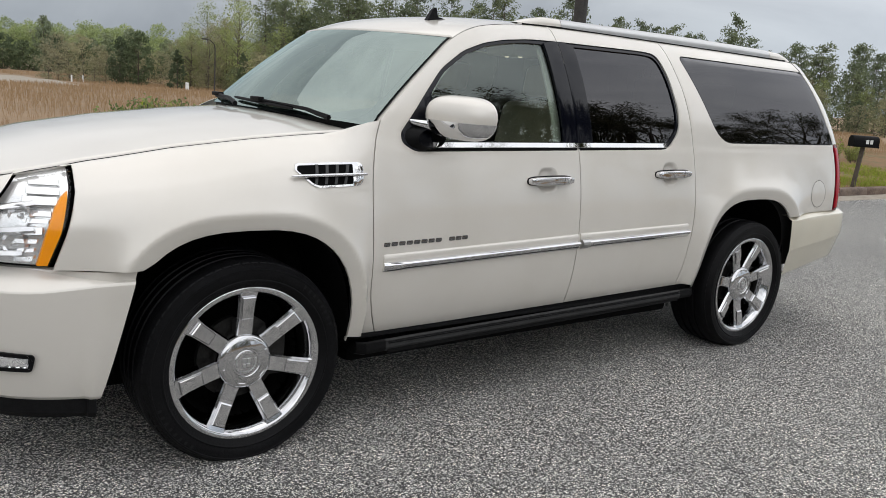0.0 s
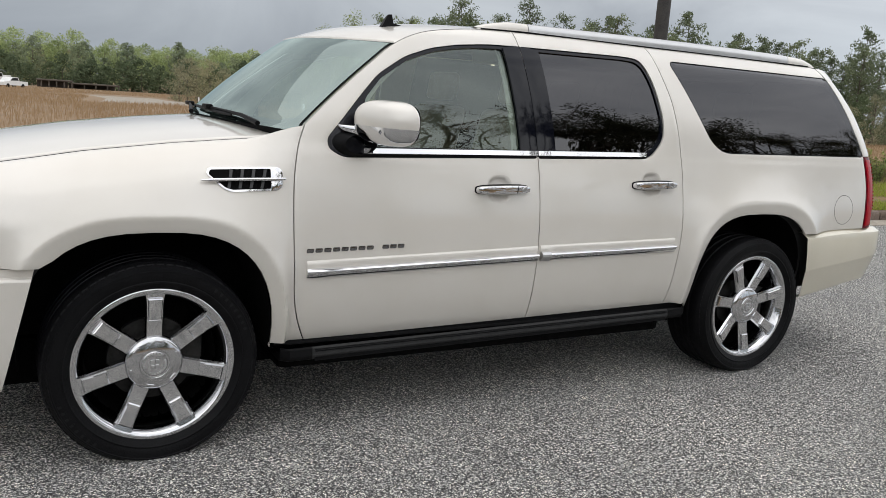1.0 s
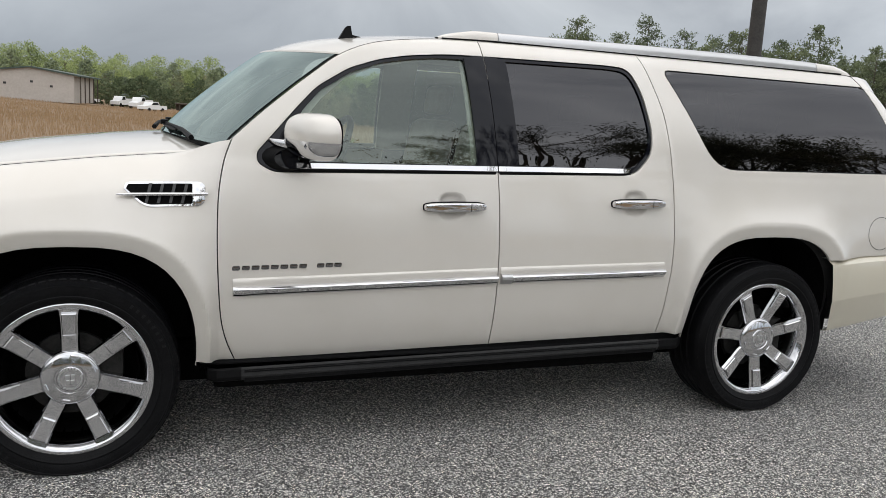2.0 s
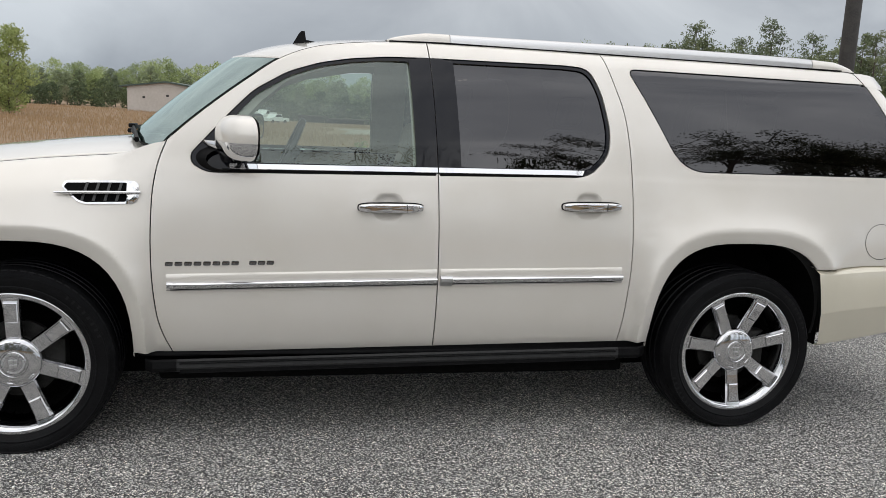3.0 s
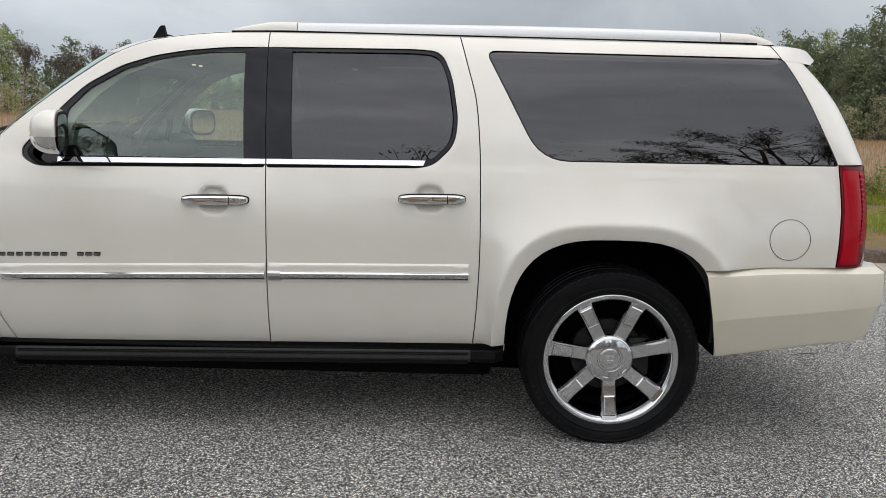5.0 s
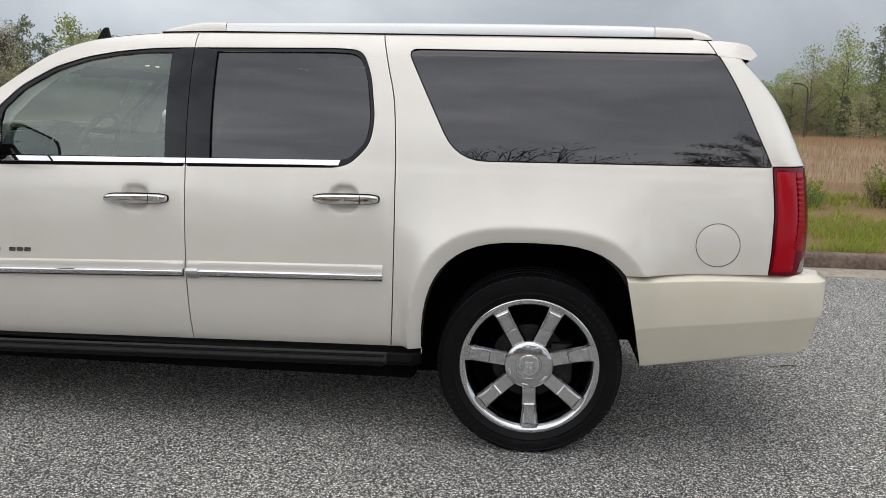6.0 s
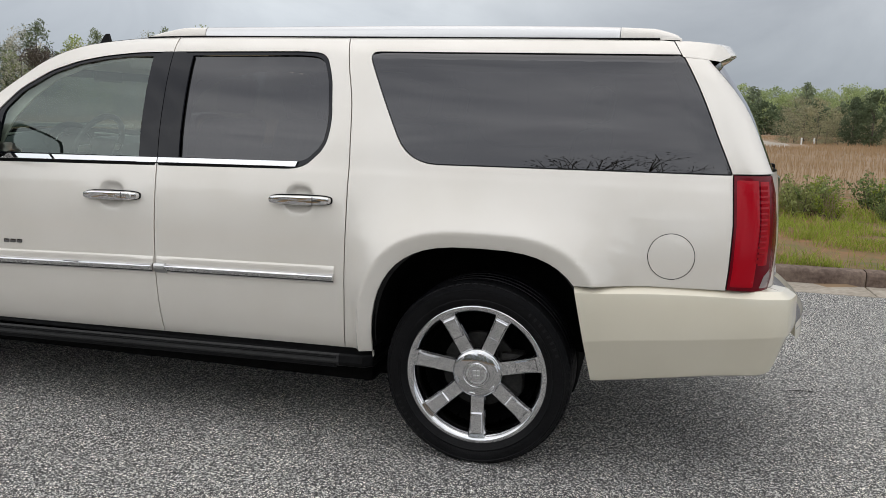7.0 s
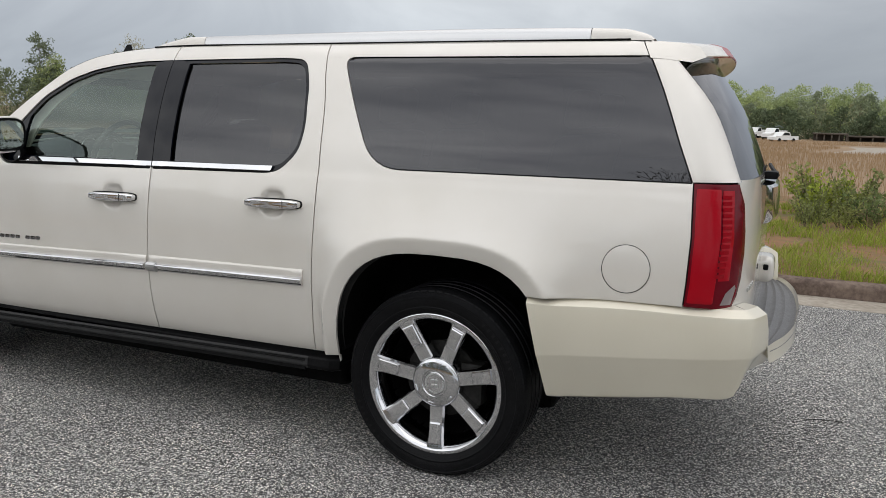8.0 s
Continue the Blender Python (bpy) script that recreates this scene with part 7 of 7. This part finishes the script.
part("spoiler_underside", spoiler_rows([(4.254, 0.548, 1.7375, 1.0), (4.212, 0.612, 1.7125, 0.4), (4.190, 0.600, 1.695, 0.0)], False), M_PAINT_PLASTIC, spoiler, "dull cream spoiler underside", 40)
# ---- liftgate fittings ----
rows = []
for i in range(25):
    v = math.sin((i / 12 - 1) * math.pi / 2)
    y, k = 0.36 * v, max(0.12, 1 - abs(v) ** 5)
    x = rear_x(y, 1.13)
    rows.append([(x - 0.01, y, 1.246), (x + 0.032 * k, y, 1.243), (x + 0.046 * k, y, 1.232), (x + 0.054 * k, y, 1.165), (x + 0.053 * k, y, 1.105), (x + 0.036 * k, y, 1.086), (x - 0.01, y, 1.084)])
bm = bm_of(grid_mesh(rows))
bm.verts.ensure_lookup_table()
bm.faces.new([bm.verts[i] for i in range(7)]); bm.faces.new([bm.verts[168 + i] for i in range(7)])
bmesh.ops.recalc_face_normals(bm, faces=bm.faces)
part("gate_trim", bm, M_CHROME, gate, "broad chrome trim over the number plate recess", 30)
bm = bmesh.new()
box(bm, rear_x(0, 1.25) - 0.01, rear_x(0, 1.25) + 0.05, -0.05, 0.05, 1.250, 1.285, 0.012)
part("rear_wiper_hub", bm, M_BLACK, gate, "black rear wiper hub", 40)
part("rear_wiper", tube([(rear_x(0, 1.27) + 0.045, 0.0, 1.268), (rear_x(0.2, 1.28) + 0.025, 0.2, 1.282), (rear_x(0.45, 1.29) + 0.012, 0.45, 1.292)], 0.010, 6), M_BLACK, gate, "black rear wiper arm", 40)
bm = bmesh.new()
for i in range(4):
    y = -0.715 + 0.030 * i
    x = rear_x(y + 0.012, 0.88)
    box(bm, x - 0.004, x + 0.002, y, y + 0.024, 0.866 + 0.003 * i, 0.882 + 0.003 * i, 0.001, 1)
part("gate_badge", bm, M_SATIN, gate, "small plain chrome bars")

# step pad and hitch cover
rows = []
for v in wedge(-1, 1, 31):
    y = v * 0.735
    xo = float(np.interp(abs(y), PLAN_R[::-1, 1], PLAN_R[::-1, 0]))
    row = []
    for k in range(15):
        f = k / 14
        x = rear_x(0.7 * y, 0.8) - 0.02 + (xo + 0.020 - rear_x(0.7 * y, 0.8)) * f
        row.append((x, y, 0.672 + (0.006 if k % 3 == 1 else 0.0) - 0.012 * f))
    row.append((row[-1][0] + 0.003, y, 0.652)); row.append((row[-1][0] - 0.012, y, 0.645))
    rows.append(row)
bm = bm_of(grid_mesh(rows))
bmesh.ops.recalc_face_normals(bm, faces=bm.faces)
part("step_pad", bm, M_STEP, rear_bumper, "ribbed grey plastic step pad", 25)
bm = bmesh.new()
box(bm, 4.46, 4.564, -0.09, 0.09, 0.790, 0.910, 0.042, 5)
part("gate_ledge", bm, M_PAINT, gate, "white ledge at the foot of the liftgate", 40)
bm = bmesh.new()
box(bm, 4.518, 4.540, -0.094, -0.05, 0.850, 0.876, 0.004, 1)
part("ledge_stop", bm, M_BLACK, gate, "small black rubber stop")

# ---- front fog lamps ----
for side in (-1, 1):
    out = rounded([(-0.712, 0.488), (-0.724, 0.430), (-0.90, 0.43), (-0.90, 0.50)], 0.012, 3)
    pl = plan_front()
    def bump_skin(off):
        return lambda x, z: (x, -(float(np.interp(-x, -pl[:, 0], pl[:, 1])) - 0.008 + off), z)
    fb = part("fog_lamp_frame", sheet(out, [scaled_inset(out, 0.013)], bump_skin(0.004), 0.014, 0, 0.02, 0.002, side), M_BLACK, front_bumper, "black fog lamp frame", 40)
    part("fog_lamp", sheet(scaled_inset(out, 0.013), [], lambda x, z: (x, bump_skin(-0.004 + 0.003 * math.sin(x * 700))(x, z)[1], z), 0.006, 0, 0.0, 0, side), M_REFLECTOR, fb, "clear ribbed fog lamp", 40)

# ---- wipers ----
def wiper(v0, v1, pivot_v):
    up = Vector((-0.045, 0, 0.055))
    P = lambda u, v: Vector(screen_point(u, v))
    piv = P(0.0, pivot_v) + Vector((-0.03, 0, 0.01))
    mid_ = P(0.05, (v0 + v1) / 2) + up * 0.38
    blade = part("wiper_blade", tube([P(0.025 + 0.035 * f, v0 + (v1 - v0) * f) + up * 0.22 for f in wedge(0, 1, 12)], [0.005] + [0.0075] * 10 + [0.004], 6), M_BLACK, car, "black windscreen wiper", 40)
    part("wiper_arm", tube([piv, piv.lerp(mid_, 0.3) + Vector((0, 0, 0.012)), mid_], [0.012, 0.009, 0.006], 6), M_BLACK, blade, "black wiper arm", 40)
    bm_ = bmesh.new()
    box(bm_, mid_.x - 0.016, mid_.x + 0.016, mid_.y - 0.045, mid_.y + 0.045, mid_.z - 0.008, mid_.z + 0.012, 0.006)
    part("wiper_bridge", bm_, M_BLACK, blade, "", 40)


wiper(-0.52, 0.12, -0.80)
wiper(0.16, 0.78, -0.02)

# ---- cabin ----
def cushion(x0, x1, y0, y1, z0, z1, bev=0.05, lean=0.0):
    bm_ = bmesh.new()
    box(bm_, x0, x1, y0, y1, z0, z1, bev, 4)
    for v in bm_.verts:
        v.co.x += lean * (v.co.z - z0)
    return bm_


def seat(x, y, w, label, headrests):
    root = part("seat", cushion(x, x + 0.52, y - w / 2, y + w / 2, 0.80, 0.97, 0.06), M_LEATHER, car, label, 50)
    part("backrest", cushion(x + 0.42, x + 0.56, y - w / 2 + 0.02, y + w / 2 - 0.02, 0.93, 1.42, 0.06, 0.22), M_LEATHER, root, "", 50)
    for yy in headrests:
        part("headrest", cushion(x + 0.55, x + 0.65, y + yy - 0.13, y + yy + 0.13, 1.45, 1.62, 0.045, 0.15), M_LEATHER, root, "", 50)
    return root


for yy in (-0.42, 0.42):
    seat(1.32, yy, 0.54, "tan leather front seat", (0.0,))
    seat(2.25, yy, 0.54, "tan leather second-row seat", (0.0,))
seat(3.10, 0.0, 0.92, "tan leather rear bench", (-0.28, 0.28))
bm = bmesh.new()
box(bm, 0.62, 4.30, -0.49, 0.49, 0.50, 0.56, 0.01, 1)
part("cabin_floor", bm, M_TRIM_DARK, car, "dark carpeted cabin floor")
rows = []
for y in wedge(-0.80, 0.80, 25):
    k = 0.060 * math.exp(-((y + 0.42) / 0.16) ** 2)
    cx = 0.25 * (1 - (abs(y) / 0.8) ** 2)
    rows.append([(0.62 - cx, y, 1.245), (0.74 - cx * 0.4, y, 1.275 + k * 0.7), (0.90, y, 1.275 + k * 1.3), (0.955, y, 1.245 + k), (0.965, y, 1.15), (0.93, y, 1.05), (0.90, y, 0.85), (0.85, y, 0.60)])
bm = bm_of(grid_mesh(rows))
bmesh.ops.recalc_face_normals(bm, faces=bm.faces)
dash = part("dashboard", bm, M_DASH, car, "dark dashboard with tan lower half", 50)
rows = [[(p[0] + 0.012, p[1], p[2]) for p in r[4:]] for r in rows]
part("dash_lower", bm_of(grid_mesh(rows)), M_LEATHER, dash, "tan lower dashboard", 50)
steer = new("steering_wheel")
steer.parent = dash
steer["label"] = "dark leather steering wheel"
n_, m_ = 40, 10
rows = []
for i in range(n_):
    a = 2 * math.pi * i / n_
    rows.append([((0.182 + 0.016 * math.cos(b_)) * math.cos(a), (0.182 + 0.016 * math.cos(b_)) * math.sin(a), 0.016 * math.sin(b_)) for b_ in (2 * math.pi * j / m_ for j in range(m_))])
part("wheel_ring", bm_of(grid_mesh(rows, closed_u=True, closed_v=True)), M_WHEEL, steer, "", 60)
bm = bmesh.new()
box(bm, -0.075, 0.075, -0.06, 0.06, -0.05, 0.012, 0.02, 3)
part("wheel_hub", bm, M_WHEEL, steer, "", 50)
for a in (0, 180, 250, 290):
    bm = bmesh.new()
    box(bm, 0.05, 0.185, -0.018, 0.018, -0.012, 0.006, 0.006)
    sp = part("wheel_spoke", bm, M_SATIN, steer, "silver spoke", 50)
    sp.matrix_basis = Matrix.Rotation(radians(a), 4, "Z")
steer.matrix_basis = Matrix.Translation((1.105, -0.425, 1.245)) @ Matrix.Rotation(radians(90), 4, "Z") @ Matrix.Rotation(radians(-66), 4, "X") @ Matrix.Rotation(radians(180), 4, "Z")
# instrument hood over the gauges
arc = [(0.945 - 0.02 * math.sin(a), -0.41 + 0.205 * math.cos(a), 1.205 + 0.150 * math.sin(a)) for a in wedge(0, math.pi, 22)]
part("instrument_hood", tube(arc, 0.022, 8), M_TRIM_DARK, dash, "black hood round the gauges", 50)
rows = [[(0.925 + 0.02 * r, -0.41 + 0.195 * r * math.cos(a), 1.205 + 0.142 * r * math.sin(a)) for a in wedge(0, math.pi, 20)] for r in (0.0, 0.5, 1.0)]
part("gauge_panel", bm_of(grid_mesh(rows)), M_STEP, dash, "grey gauge panel", 60)
for yy in (-0.49, -0.33):
    bm = bm_of(lathe([(0.058, -0.004), (0.062, -0.008), (0.066, -0.004)], 28))
    bmesh.ops.rotate(bm, verts=bm.verts, cent=(0, 0, 0), matrix=Matrix.Rotation(radians(90), 3, "Z"))
    bmesh.ops.translate(bm, verts=bm.verts, vec=(0.942, yy, 1.255))
    part("gauge_ring", bm, M_SATIN, dash, "silver gauge ring", 50)
bm = bmesh.new()
box(bm, 0.95, 1.75, -0.16, 0.16, 0.56, 0.98, 0.03)
part("console", bm, M_LEATHER, car, "tan centre console")
bm = bmesh.new()
box(bm, 0.86, 0.885, -0.12, 0.12, 1.60, 1.665, 0.012, 3)
part("inside_mirror", bm, M_TRIM_DARK, car, "dark inside mirror", 50)
for side in (-1, 1):
    part("door_card", sheet(np.array([(0.68, 0.50), (1.70, 0.50), (1.72, 1.205), (0.72, 1.195)]), [], lambda x, z: (x, -(side_w(x, z) - 0.05), z), 0.05, 0, 0.0, 0, side), M_LEATHER, left_front_door if side < 0 else right_front_door, "tan leather door lining", 60)
    trim = [(0.70, 1.275), (0.79, 1.40), (0.955, 1.560), (1.10, 1.645), (1.24, 1.695), (1.50, 1.742), (1.74, 1.752), (1.74, 1.715), (1.50, 1.700), (1.24, 1.648), (1.10, 1.592), (0.985, 1.495), (0.90, 1.395), (0.845, 1.270)]
    part("pillar_trim", sheet(np.array(trim), [], skin(-0.062), 0.03, 0, 0.012, 0.002, side), M_HEADLINER, car, "pale trim inside the windscreen pillar", 50)
    part("pillar_trim", sheet(np.array([(1.665, 1.21), (1.87, 1.21), (1.85, 1.75), (1.64, 1.75)]), [], skin(-0.062), 0.04, 0, 0.012, 0.002, side), M_HEADLINER, car, "pale trim inside the middle pillar", 50)
# lit courtesy lamps under the roof
M_LAMP = material("courtesy_lamp_lens", (0.9, 0.85, 0.75), 0.4)
M_LAMP.node_tree.nodes["Principled BSDF"].inputs["Emission Color"].default_value = (1.0, 0.86, 0.66, 1)
M_LAMP.node_tree.nodes["Principled BSDF"].inputs["Emission Strength"].default_value = 1.0
for lx_, top_z in ((1.215, 1.735), (2.06, 1.80)):
    bm = bmesh.new()
    box(bm, lx_ - 0.11, lx_ + 0.11, -0.13, 0.13, 1.672, top_z, 0.02, 3)
    console_ = part("roof_console", bm, M_HEADLINER, car, "pale console under the roof", 40)
    for yy in (-0.06, 0.06):
        bm = bmesh.new()
        box(bm, lx_ - 0.008, lx_ + 0.008, yy - 0.011, yy + 0.011, 1.666, 1.676, 0.003, 2)
        part("lamp_lens", bm, M_LAMP, console_, "lit courtesy lamp", 40)
